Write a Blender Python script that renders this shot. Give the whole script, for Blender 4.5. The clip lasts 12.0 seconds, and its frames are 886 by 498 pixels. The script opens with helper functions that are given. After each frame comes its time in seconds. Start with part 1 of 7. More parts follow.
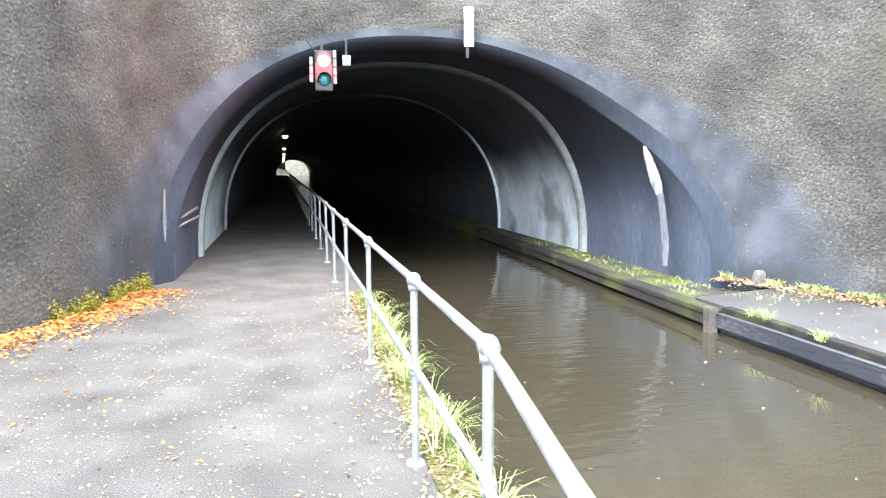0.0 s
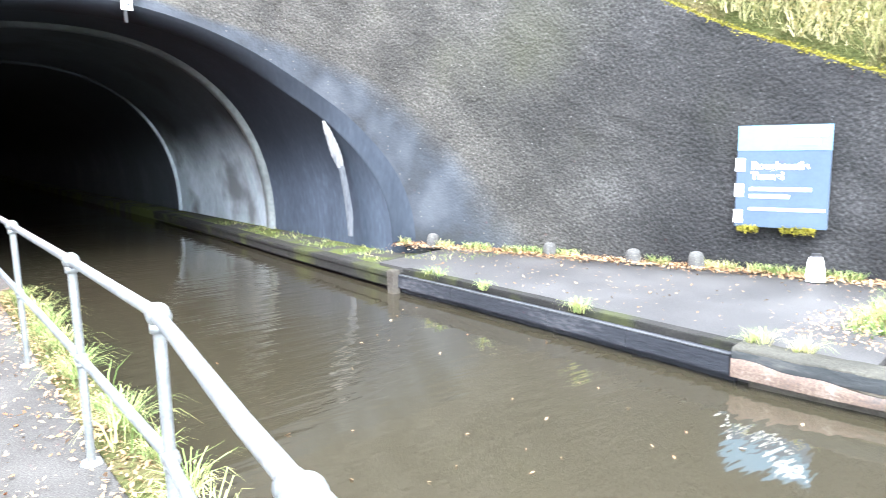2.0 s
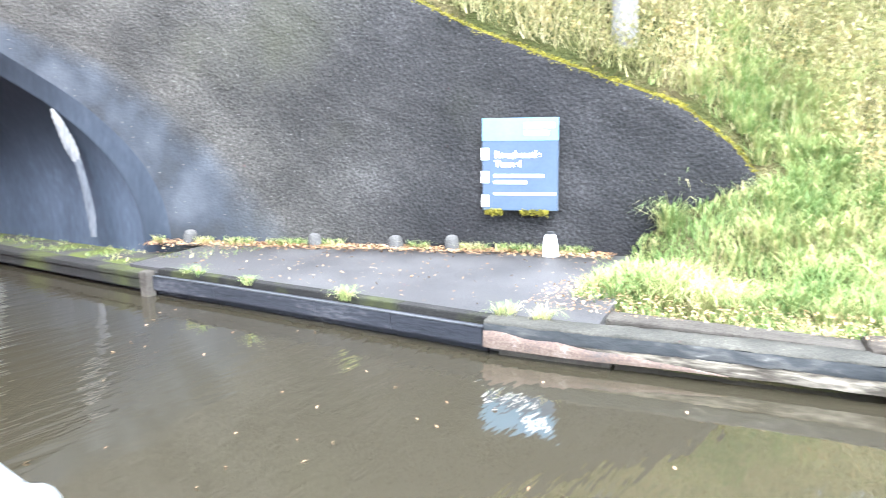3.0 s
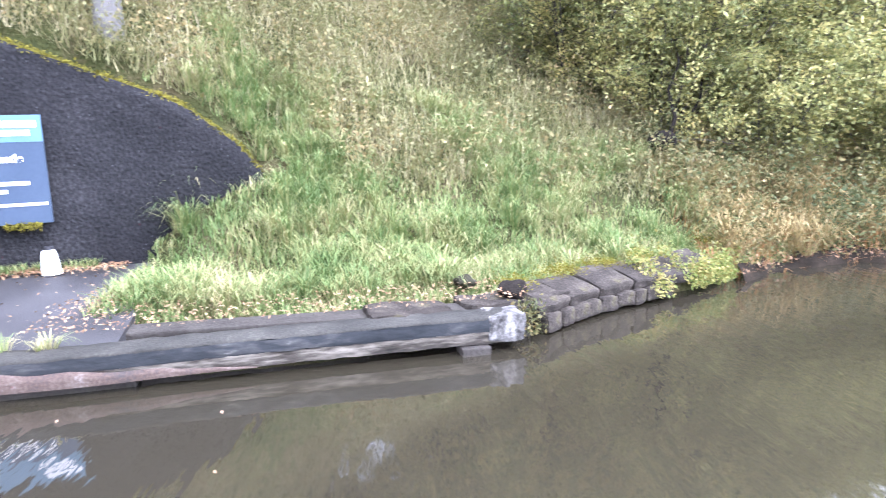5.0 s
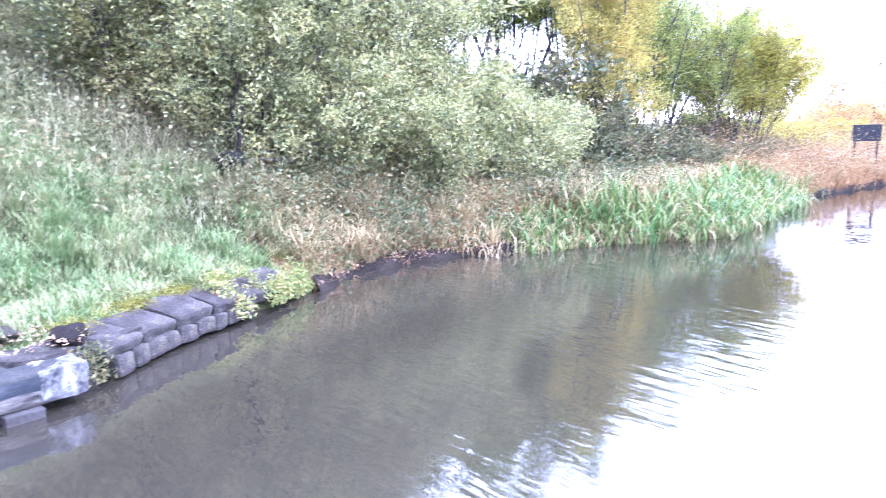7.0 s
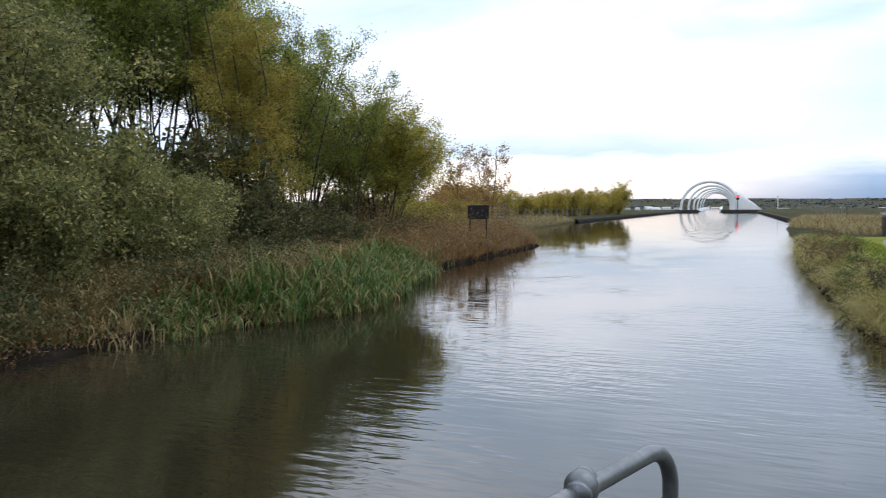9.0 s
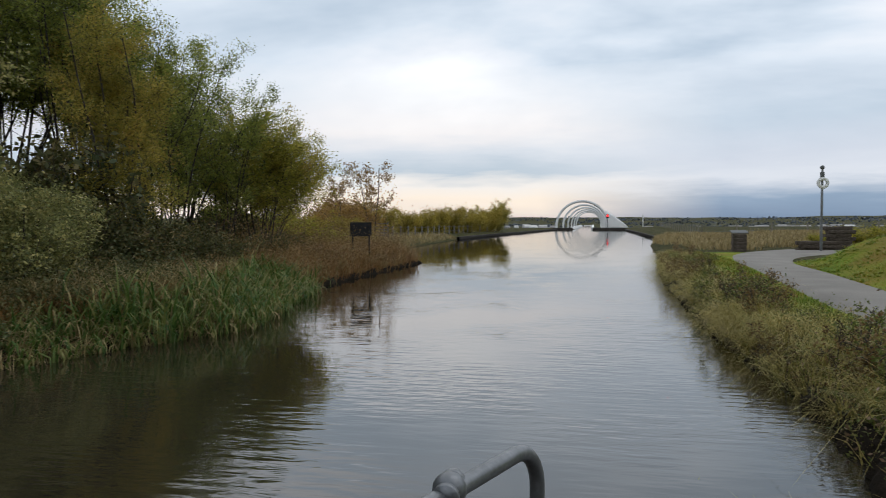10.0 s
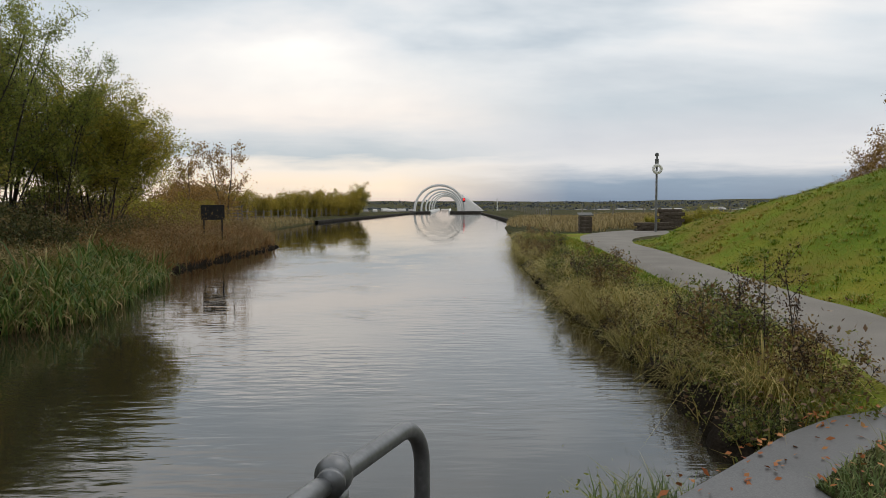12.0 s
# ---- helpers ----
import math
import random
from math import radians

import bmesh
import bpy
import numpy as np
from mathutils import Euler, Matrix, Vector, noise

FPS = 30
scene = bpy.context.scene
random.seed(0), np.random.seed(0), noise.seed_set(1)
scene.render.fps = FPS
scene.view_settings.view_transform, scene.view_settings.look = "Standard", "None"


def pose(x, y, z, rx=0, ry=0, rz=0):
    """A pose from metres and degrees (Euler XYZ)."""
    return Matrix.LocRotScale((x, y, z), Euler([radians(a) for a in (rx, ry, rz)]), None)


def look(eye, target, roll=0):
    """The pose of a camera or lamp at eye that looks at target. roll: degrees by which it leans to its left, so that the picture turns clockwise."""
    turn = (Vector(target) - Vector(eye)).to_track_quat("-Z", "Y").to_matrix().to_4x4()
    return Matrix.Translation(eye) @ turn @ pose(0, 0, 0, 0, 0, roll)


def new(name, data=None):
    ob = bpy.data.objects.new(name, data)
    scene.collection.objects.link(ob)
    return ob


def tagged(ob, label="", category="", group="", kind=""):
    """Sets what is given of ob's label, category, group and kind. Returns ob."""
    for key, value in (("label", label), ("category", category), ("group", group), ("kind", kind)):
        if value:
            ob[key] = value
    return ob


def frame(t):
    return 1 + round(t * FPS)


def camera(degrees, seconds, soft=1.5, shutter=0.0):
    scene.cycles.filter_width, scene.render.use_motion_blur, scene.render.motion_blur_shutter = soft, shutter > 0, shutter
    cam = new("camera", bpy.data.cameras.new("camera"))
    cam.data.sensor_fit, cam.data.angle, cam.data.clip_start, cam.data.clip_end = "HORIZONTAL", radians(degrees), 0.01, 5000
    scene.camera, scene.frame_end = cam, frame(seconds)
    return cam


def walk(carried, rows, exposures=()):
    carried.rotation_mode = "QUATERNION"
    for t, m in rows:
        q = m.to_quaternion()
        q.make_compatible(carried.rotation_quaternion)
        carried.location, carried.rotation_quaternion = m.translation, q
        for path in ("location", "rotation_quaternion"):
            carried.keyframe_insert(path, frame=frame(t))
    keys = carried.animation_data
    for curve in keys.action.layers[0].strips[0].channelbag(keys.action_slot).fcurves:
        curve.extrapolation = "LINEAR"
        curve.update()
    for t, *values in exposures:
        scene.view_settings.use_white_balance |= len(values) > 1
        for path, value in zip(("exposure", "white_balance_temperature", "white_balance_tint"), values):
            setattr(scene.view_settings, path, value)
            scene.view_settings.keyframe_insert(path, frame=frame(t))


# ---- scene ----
cam = camera(66.2, 12.0, soft=0.6, shutter=0.28)
PATH = [
    (0, (0.01, -0.186, 1.692), (0.428, 1.756, 1.453), -0.4),
    (0.5, (0.021, -0.142, 1.662), (0.618, 1.75, 1.412), -0.4),
    (1, (0.023, -0.113, 1.642), (0.834, 1.695, 1.377), -0.5),
    (1.5, (0.044, -0.157, 1.629), (1.071, 1.536, 1.344), -0.8),
    (2, (0.057, -0.26, 1.616), (1.268, 1.302, 1.306), -1.1),
    (2.5, (0.029, -0.325, 1.615), (1.471, 1.021, 1.283), -1.0),
    (4.5, (0.116, -0.406, 1.654), (2.077, -0.323, 1.272), -1.3),
    (5, (0.128, -0.43, 1.63), (2.079, -0.644, 1.247), -1.2),
    (5.5, (0.154, -0.434, 1.612), (2.054, -0.925, 1.23), -1.2),
    (6, (0.178, -0.484, 1.605), (1.976, -1.272, 1.224), -1.1),
    (6.5, (0.217, -0.539, 1.597), (1.874, -1.597, 1.229), -1.1),
    (7, (0.239, -0.588, 1.591), (1.731, -1.875, 1.25), -0.9),
    (7.5, (0.247, -0.705, 1.598), (1.534, -2.207, 1.306), -0.7),
    (9.5, (0.182, -0.828, 1.605), (0.719, -2.752, 1.508), -0.3),
    (10, (0.172, -0.829, 1.582), (0.549, -2.791, 1.504), -0.2),
    (10.5, (0.198, -0.836, 1.569), (0.42, -2.822, 1.496), -0.2),
    (11, (0.219, -0.873, 1.545), (0.316, -2.869, 1.465), -0.2),
    (11.5, (0.226, -0.909, 1.533), (0.238, -2.906, 1.428), -0.1),
    (12, (0.23, -0.932, 1.538), (0.196, -2.928, 1.411), -0.2),
]
EXPOSURE = [
    (0.0, 4.15, 6000, 8), (2.5, 4.1, 5800, 8), (4.5, 3.3, 5450, 20), (5.5, 3.25, 5100, 29), (6.0, 3.35, 4850, 35), (6.5, 3.55, 4750, 42), (7.0, 3.55, 4550, 38), (7.7, 2.65, 4600, 38),
    (8.5, 1.5, 5300, 20), (9.3, -0.2, 5850, 8), (10.5, -0.35, 6200, 9), (12.0, -0.36, 6600, 9),
]
walk(cam, [(t, look(eye, target, roll)) for t, eye, target, roll in PATH], EXPOSURE)

# ---- world and sun ----
SUN_ELEV, SUN_AZ = 52.0, 225.0  # degrees; azimuth clockwise from +y
world = bpy.data.worlds.new("overcast_sky")
scene.world = world
world.use_nodes = True
wt = world.node_tree
wt.nodes.clear()


def wnode(kind, **props):
    n = wt.nodes.new(kind)
    for k, v in props.items():
        n.inputs[k].default_value = v
    return n


sky = wt.nodes.new("ShaderNodeTexSky")
sky.sky_type, sky.sun_disc = "NISHITA", False
sky.sun_elevation, sky.sun_rotation = radians(SUN_ELEV), radians(SUN_AZ)
w_coord = wt.nodes.new("ShaderNodeTexCoord")
w_sep = wt.nodes.new("ShaderNodeSeparateXYZ")
wt.links.new(w_coord.outputs["Generated"], w_sep.inputs[0])


def wmath(op, a, b=None, clamp=False):
    n = wt.nodes.new("ShaderNodeMath")
    n.operation, n.use_clamp = op, clamp
    for i, v in enumerate((a, b)):
        if v is None:
            continue
        if isinstance(v, (int, float)):
            n.inputs[i].default_value = v
        else:
            wt.links.new(v, n.inputs[i])
    return n.outputs[0]


def wramp(value, stops):
    n = wt.nodes.new("ShaderNodeValToRGB")
    r = n.color_ramp
    while len(r.elements) < len(stops):
        r.elements.new(0.5)
    for e, (p, c) in zip(r.elements, stops):
        e.position, e.color = p, (*c, 1)
    wt.links.new(value, n.inputs[0])
    return n.outputs[0]


def wmix(fac, a, b, blend="MIX"):
    n = wt.nodes.new("ShaderNodeMix")
    n.data_type, n.blend_type = "RGBA", blend
    if isinstance(fac, (int, float)):
        n.inputs[0].default_value = fac
    else:
        wt.links.new(fac, n.inputs[0])
    for i, v in ((6, a), (7, b)):
        if isinstance(v, tuple):
            n.inputs[i].default_value = (*v, 1)
        else:
            wt.links.new(v, n.inputs[i])
    return n.outputs[2]


# clouds lie on a plane overhead: direction divided by its height
w_up = wmath("MAXIMUM", w_sep.outputs[2], 0.0)
w_den = wmath("ADD", w_up, 0.32)
w_cx = wmath("DIVIDE", w_sep.outputs[0], w_den)
w_cy = wmath("DIVIDE", w_sep.outputs[1], w_den)
w_comb = wt.nodes.new("ShaderNodeCombineXYZ")
wt.links.new(wmath("MULTIPLY", w_cx, 0.55), w_comb.inputs[0])
wt.links.new(wmath("MULTIPLY", w_cy, 0.8), w_comb.inputs[1])
cloud_a = wnode("ShaderNodeTexNoise", Scale=1.25, Detail=5.0, Roughness=0.5, Distortion=0.7)
cloud_b = wnode("ShaderNodeTexNoise", Scale=2.6, Detail=5.0, Roughness=0.55)
wt.links.new(w_comb.outputs[0], cloud_a.inputs["Vector"])
wt.links.new(w_comb.outputs[0], cloud_b.inputs["Vector"])
w_mass = wmath("ADD", wmath("MULTIPLY", cloud_a.outputs[0], 0.7), wmath("MULTIPLY", cloud_b.outputs[0], 0.3))
cloud_col = wramp(w_mass, [(0.36, (0.46, 0.53, 0.60)), (0.46, (0.68, 0.72, 0.76)), (0.53, (0.84, 0.83, 0.83)), (0.62, (1.06, 1.02, 0.97))])
# a slate band of far cloud over a warm opening just above the horizon
band_n = wnode("ShaderNodeTexNoise", Scale=7.0, Detail=4.0, Roughness=0.55)
w_bvec = wt.nodes.new("ShaderNodeCombineXYZ")
wt.links.new(w_sep.outputs[0], w_bvec.inputs[0])
wt.links.new(wmath("MULTIPLY", w_sep.outputs[2], 7.0), w_bvec.inputs[2])
wt.links.new(w_bvec.outputs[0], band_n.inputs["Vector"])
w_elev = wmath("ADD", w_sep.outputs[2], wmath("MULTIPLY", wmath("SUBTRACT", band_n.outputs[0], 0.5), 0.05))
low_warm = wramp(w_elev, [(0.0, (0.70, 0.60, 0.55)), (0.03, (0.98, 0.80, 0.62)), (0.055, (0.90, 0.80, 0.70)), (0.075, (0.43, 0.49, 0.54)), (0.10, (0.62, 0.63, 0.65)), (0.13, (0.90, 0.80, 0.73)), (0.2, (0.86, 0.83, 0.80))])
low_blue = wramp(w_elev, [(0.0, (0.17, 0.23, 0.33)), (0.03, (0.22, 0.30, 0.41)), (0.06, (0.70, 0.69, 0.71)), (0.09, (0.62, 0.62, 0.66)), (0.14, (0.54, 0.59, 0.64)), (0.2, (0.80, 0.80, 0.81))])
w_mixside = wmath("MULTIPLY", wmath("ADD", w_sep.outputs[0], 0.20), 4.0, clamp=True)
low = wmix(w_mixside, low_blue, low_warm)
w_lowfac = wmath("SUBTRACT", 1.0, wmath("DIVIDE", w_sep.outputs[2], 0.22), clamp=True)
cloud_all = wmix(wmath("POWER", w_lowfac, 0.5), cloud_col, low)
bg_sky = wnode("ShaderNodeBackground", Strength=0.10)
bg_cloud = wnode("ShaderNodeBackground", Strength=1.45)
wt.links.new(sky.outputs[0], bg_sky.inputs[0])
wt.links.new(cloud_all, bg_cloud.inputs[0])
w_cover = wt.nodes.new("ShaderNodeMixShader")
w_cover.inputs[0].default_value = 0.93
wt.links.new(bg_sky.outputs[0], w_cover.inputs[1])
wt.links.new(bg_cloud.outputs[0], w_cover.inputs[2])
w_out = wt.nodes.new("ShaderNodeOutputWorld")
wt.links.new(w_cover.outputs[0], w_out.inputs[0])

sun_data = bpy.data.lights.new("sun", "SUN")
sun_data.energy, sun_data.angle, sun_data.color = 0.6, radians(35), (1.0, 0.95, 0.88)
sun = new("sun", sun_data)
az, el = radians(SUN_AZ), radians(SUN_ELEV)
sun.matrix_world = look((math.sin(az) * math.cos(el) * 50, math.cos(az) * math.cos(el) * 50, math.sin(el) * 50), (0, 0, 0))

# ---- materials ----
def mat(name, stops, scale=4.0, fine=40.0, rough=0.85, bump=0.3, bump_dist=0.02, metal=0.0, stretch=(1, 1, 1), mixfine=0.4,
        spec=0.2, island=False, trans=0.0, voronoi=0.0, stain=None, stain_scale=0.5, stain_range=(0.5, 0.62)):
    """A node material: a colour ramp over two noises, or over a random number for each island, with relief and stains."""
    m = bpy.data.materials.new(name)
    m.use_nodes = True
    t = m.node_tree
    b = t.nodes["Principled BSDF"]
    b.inputs["Roughness"].default_value, b.inputs["Metallic"].default_value = rough, metal
    b.inputs["Specular IOR Level"].default_value = spec
    co = t.nodes.new("ShaderNodeTexCoord")
    mp = t.nodes.new("ShaderNodeMapping")
    mp.inputs["Scale"].default_value = stretch
    t.links.new(co.outputs["Object"], mp.inputs[0])
    big = t.nodes.new("ShaderNodeTexNoise")
    big.inputs["Scale"].default_value, big.inputs["Detail"].default_value = scale, 5
    small = t.nodes.new("ShaderNodeTexNoise")
    small.inputs["Scale"].default_value, small.inputs["Detail"].default_value = fine, 4
    for n in (big, small):
        t.links.new(mp.outputs[0], n.inputs["Vector"])
    mix = t.nodes.new("ShaderNodeMix")
    mix.inputs[0].default_value = mixfine
    t.links.new(big.outputs[0], mix.inputs[2])
    t.links.new(small.outputs[0], mix.inputs[3])
    value = mix.outputs[0]
    if island:
        geo = t.nodes.new("ShaderNodeNewGeometry")
        patch = t.nodes.new("ShaderNodeMapRange")
        patch.inputs[1].default_value, patch.inputs[2].default_value = 0.32, 0.68
        t.links.new(big.outputs[0], patch.inputs[0])
        both = t.nodes.new("ShaderNodeMix")
        both.inputs[0].default_value = 0.45
        t.links.new(geo.outputs["Random Per Island"], both.inputs[2])
        t.links.new(patch.outputs[0], both.inputs[3])
        value = both.outputs[0]
    ramp = t.nodes.new("ShaderNodeValToRGB")
    r = ramp.color_ramp
    while len(r.elements) < len(stops):
        r.elements.new(0.5)
    for e, (p, c) in zip(r.elements, stops):
        e.position, e.color = p, (*c, 1)
    t.links.new(value, ramp.inputs[0])
    colour = ramp.outputs[0]
    if stain:
        sn = t.nodes.new("ShaderNodeTexNoise")
        sn.inputs["Scale"].default_value, sn.inputs["Detail"].default_value = stain_scale, 6
        t.links.new(co.outputs["Object"], sn.inputs["Vector"])
        sr = t.nodes.new("ShaderNodeMapRange")
        sr.inputs[1].default_value, sr.inputs[2].default_value = stain_range
        t.links.new(sn.outputs[0], sr.inputs[0])
        sm = t.nodes.new("ShaderNodeMix")
        sm.data_type = "RGBA"
        sm.inputs[7].default_value = (*stain, 1)
        t.links.new(sr.outputs[0], sm.inputs[0])
        t.links.new(colour, sm.inputs[6])
        colour = sm.outputs[2]
    t.links.new(colour, b.inputs["Base Color"])
    if bump:
        bp = t.nodes.new("ShaderNodeBump")
        bp.inputs["Strength"].default_value, bp.inputs["Distance"].default_value = bump, bump_dist
        hgt = small.outputs[0]
        if voronoi:
            vo = t.nodes.new("ShaderNodeTexVoronoi")
            vo.inputs["Scale"].default_value = voronoi
            t.links.new(mp.outputs[0], vo.inputs["Vector"])
            ad = t.nodes.new("ShaderNodeMath")
            ad.operation = "SUBTRACT"
            t.links.new(small.outputs[0], ad.inputs[0])
            t.links.new(vo.outputs["Distance"], ad.inputs[1])
            hgt = ad.outputs[0]
        t.links.new(hgt, bp.inputs["Height"])
        t.links.new(bp.outputs[0], b.inputs["Normal"])
    if trans:
        tr = t.nodes.new("ShaderNodeBsdfTranslucent")
        t.links.new(colour, tr.inputs[0])
        ms = t.nodes.new("ShaderNodeMixShader")
        ms.inputs[0].default_value = trans
        t.links.new(b.outputs[0], ms.inputs[1])
        t.links.new(tr.outputs[0], ms.inputs[2])
        t.links.new(ms.outputs[0], t.nodes["Material Output"].inputs[0])
    return m


def glow(name, colour, strength):
    m = bpy.data.materials.new(name)
    m.use_nodes = True
    b = m.node_tree.nodes["Principled BSDF"]
    b.inputs["Base Color"].default_value = (*colour, 1)
    b.inputs["Emission Color"].default_value = (*colour, 1)
    b.inputs["Emission Strength"].default_value = strength
    return m


M_ROCK = mat("sprayed_concrete", [(0.34, (0.0210, 0.0202, 0.0192)), (0.47, (0.0375, 0.0358, 0.0332)), (0.56, (0.0530, 0.0503, 0.0458)), (0.70, (0.105, 0.101, 0.092))],
             scale=0.8, fine=27.0, rough=0.95, bump=0.5, bump_dist=0.025, mixfine=0.5, voronoi=24.0, spec=0.15, stain=(0.047, 0.047, 0.033), stain_scale=0.55, stain_range=(0.52, 0.8))
rt = M_ROCK.node_tree
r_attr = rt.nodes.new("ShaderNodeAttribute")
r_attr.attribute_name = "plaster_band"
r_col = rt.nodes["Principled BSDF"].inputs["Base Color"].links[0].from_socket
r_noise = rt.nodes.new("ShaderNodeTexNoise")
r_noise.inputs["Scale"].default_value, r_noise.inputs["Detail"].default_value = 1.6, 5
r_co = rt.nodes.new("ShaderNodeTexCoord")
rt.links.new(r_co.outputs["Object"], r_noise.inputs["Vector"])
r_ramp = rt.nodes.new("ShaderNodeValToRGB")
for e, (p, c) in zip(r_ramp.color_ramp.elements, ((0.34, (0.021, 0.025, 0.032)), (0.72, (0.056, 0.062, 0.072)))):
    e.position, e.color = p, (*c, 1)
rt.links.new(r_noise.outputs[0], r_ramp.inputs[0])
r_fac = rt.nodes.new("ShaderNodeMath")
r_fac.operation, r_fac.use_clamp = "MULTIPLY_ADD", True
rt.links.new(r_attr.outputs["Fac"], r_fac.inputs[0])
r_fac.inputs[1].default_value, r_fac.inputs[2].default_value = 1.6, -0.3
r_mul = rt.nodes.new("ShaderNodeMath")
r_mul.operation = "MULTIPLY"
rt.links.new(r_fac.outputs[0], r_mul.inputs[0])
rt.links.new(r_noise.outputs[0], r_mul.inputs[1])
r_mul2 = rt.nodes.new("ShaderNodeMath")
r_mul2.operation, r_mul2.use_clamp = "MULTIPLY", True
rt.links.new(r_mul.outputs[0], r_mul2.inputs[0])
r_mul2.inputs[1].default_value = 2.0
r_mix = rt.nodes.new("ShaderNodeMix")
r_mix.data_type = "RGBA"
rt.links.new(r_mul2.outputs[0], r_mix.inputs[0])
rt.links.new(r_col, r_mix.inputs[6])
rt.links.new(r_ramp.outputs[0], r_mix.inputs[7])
r_peb = rt.nodes.new("ShaderNodeTexVoronoi")
r_peb.inputs["Scale"].default_value = 15.0
rt.links.new(r_co.outputs["Object"], r_peb.inputs["Vector"])
r_near = rt.nodes.new("ShaderNodeMath")
r_near.operation = "LESS_THAN"
rt.links.new(r_peb.outputs["Distance"], r_near.inputs[0])
r_near.inputs[1].default_value = 0.16
r_pick = rt.nodes.new("ShaderNodeSeparateColor")
rt.links.new(r_peb.outputs["Color"], r_pick.inputs[0])
r_few = rt.nodes.new("ShaderNodeMath")
r_few.operation = "GREATER_THAN"
rt.links.new(r_pick.outputs[0], r_few.inputs[0])
r_few.inputs[1].default_value = 0.78
r_both = rt.nodes.new("ShaderNodeMath")
r_both.operation = "MULTIPLY"
rt.links.new(r_near.outputs[0], r_both.inputs[0])
rt.links.new(r_few.outputs[0], r_both.inputs[1])
r_pebmix = rt.nodes.new("ShaderNodeMix")
r_pebmix.data_type = "RGBA"
r_pebmix.inputs[7].default_value = (0.105, 0.102, 0.095, 1)
rt.links.new(r_both.outputs[0], r_pebmix.inputs[0])
rt.links.new(r_mix.outputs[2], r_pebmix.inputs[6])
r_tar = rt.nodes.new("ShaderNodeAttribute")
r_tar.attribute_name = "tar_wash"
r_tarmix = rt.nodes.new("ShaderNodeMix")
r_tarmix.data_type, r_tarmix.blend_type = "RGBA", "MULTIPLY"
r_tarmix.inputs[7].default_value = (0.42, 0.43, 0.49, 1)
rt.links.new(r_tar.outputs["Fac"], r_tarmix.inputs[0])
rt.links.new(r_pebmix.outputs[2], r_tarmix.inputs[6])
rt.links.new(r_tarmix.outputs[2], rt.nodes["Principled BSDF"].inputs["Base Color"])
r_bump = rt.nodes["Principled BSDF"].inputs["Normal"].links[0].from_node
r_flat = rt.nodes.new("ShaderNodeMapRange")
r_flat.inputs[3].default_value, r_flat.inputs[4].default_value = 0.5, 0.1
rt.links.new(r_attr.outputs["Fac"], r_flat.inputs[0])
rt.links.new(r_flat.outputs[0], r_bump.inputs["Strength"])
# inner lining: the tunnel's darkness is put into its colour
M_LINING = mat("shaded_smooth_concrete", [(0.3, (0.032, 0.036, 0.042)), (0.55, (0.056, 0.061, 0.069)), (0.75, (0.095, 0.10, 0.107))],
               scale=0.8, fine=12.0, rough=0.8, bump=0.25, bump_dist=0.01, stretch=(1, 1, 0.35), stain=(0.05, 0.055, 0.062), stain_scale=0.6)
# the mouth's plaster at half strength, shade put into the rim's colour
M_LIP = mat("shaded_plaster_arch_edge", [(0.3, (0.01219, 0.01637, 0.0238)), (0.55, (0.0225, 0.02851, 0.03927)), (0.75, (0.03984, 0.04858, 0.06305))], scale=1.2, fine=14.0, rough=0.85, bump=0.3, bump_dist=0.01, stretch=(1, 1, 0.35))
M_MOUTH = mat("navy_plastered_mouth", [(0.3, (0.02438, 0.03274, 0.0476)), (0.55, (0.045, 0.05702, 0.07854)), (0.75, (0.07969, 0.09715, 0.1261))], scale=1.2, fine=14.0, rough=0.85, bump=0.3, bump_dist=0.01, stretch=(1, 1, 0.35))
# first bay: daylight from the mouth put into a paler concrete
M_PANEL = mat("daylit_tunnel_concrete", [(0.3, (0.27, 0.3081, 0.3408)), (0.55, (0.459, 0.5112, 0.5538)), (0.75, (0.675, 0.7313, 0.781))],
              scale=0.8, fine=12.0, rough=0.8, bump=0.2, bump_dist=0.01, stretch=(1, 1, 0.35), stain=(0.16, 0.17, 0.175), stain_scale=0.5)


def shade_vault(m, dark=0.22):
    """Shade put into the vault's colour in ragged sheets, by the mesh's own attribute."""
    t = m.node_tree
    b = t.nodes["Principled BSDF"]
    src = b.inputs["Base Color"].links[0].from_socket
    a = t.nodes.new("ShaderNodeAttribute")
    a.attribute_name = "vault_shade"
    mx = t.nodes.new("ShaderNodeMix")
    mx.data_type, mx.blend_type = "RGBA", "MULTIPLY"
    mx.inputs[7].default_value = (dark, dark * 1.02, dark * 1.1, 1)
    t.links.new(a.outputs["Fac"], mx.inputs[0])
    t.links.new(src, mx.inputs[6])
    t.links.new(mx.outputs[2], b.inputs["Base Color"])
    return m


shade_vault(M_LINING)
shade_vault(M_LIP)
shade_vault(M_MOUTH)
shade_vault(M_PANEL, 0.05)
M_RING = mat("pale_concrete_joint", [(0.35, (0.117, 0.1312, 0.131)), (0.65, (0.243, 0.2673, 0.2671))], scale=0.9, fine=9, rough=0.8)
shade_vault(M_RING, 0.2)
M_ASPHALT = mat("worn_asphalt", [(0.36, (0.01178, 0.01067, 0.01016)), (0.5, (0.03018, 0.02782, 0.02635)), (0.62, (0.06182, 0.05741, 0.05446))],
                scale=1.6, fine=120.0, rough=0.9, bump=0.3, bump_dist=0.004, mixfine=0.72, stain=(0.048, 0.0445, 0.041), stain_scale=0.45, stain_range=(0.5, 0.85))
# the asphalt turns paler along y towards the tunnel, with a noisy start
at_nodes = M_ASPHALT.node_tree
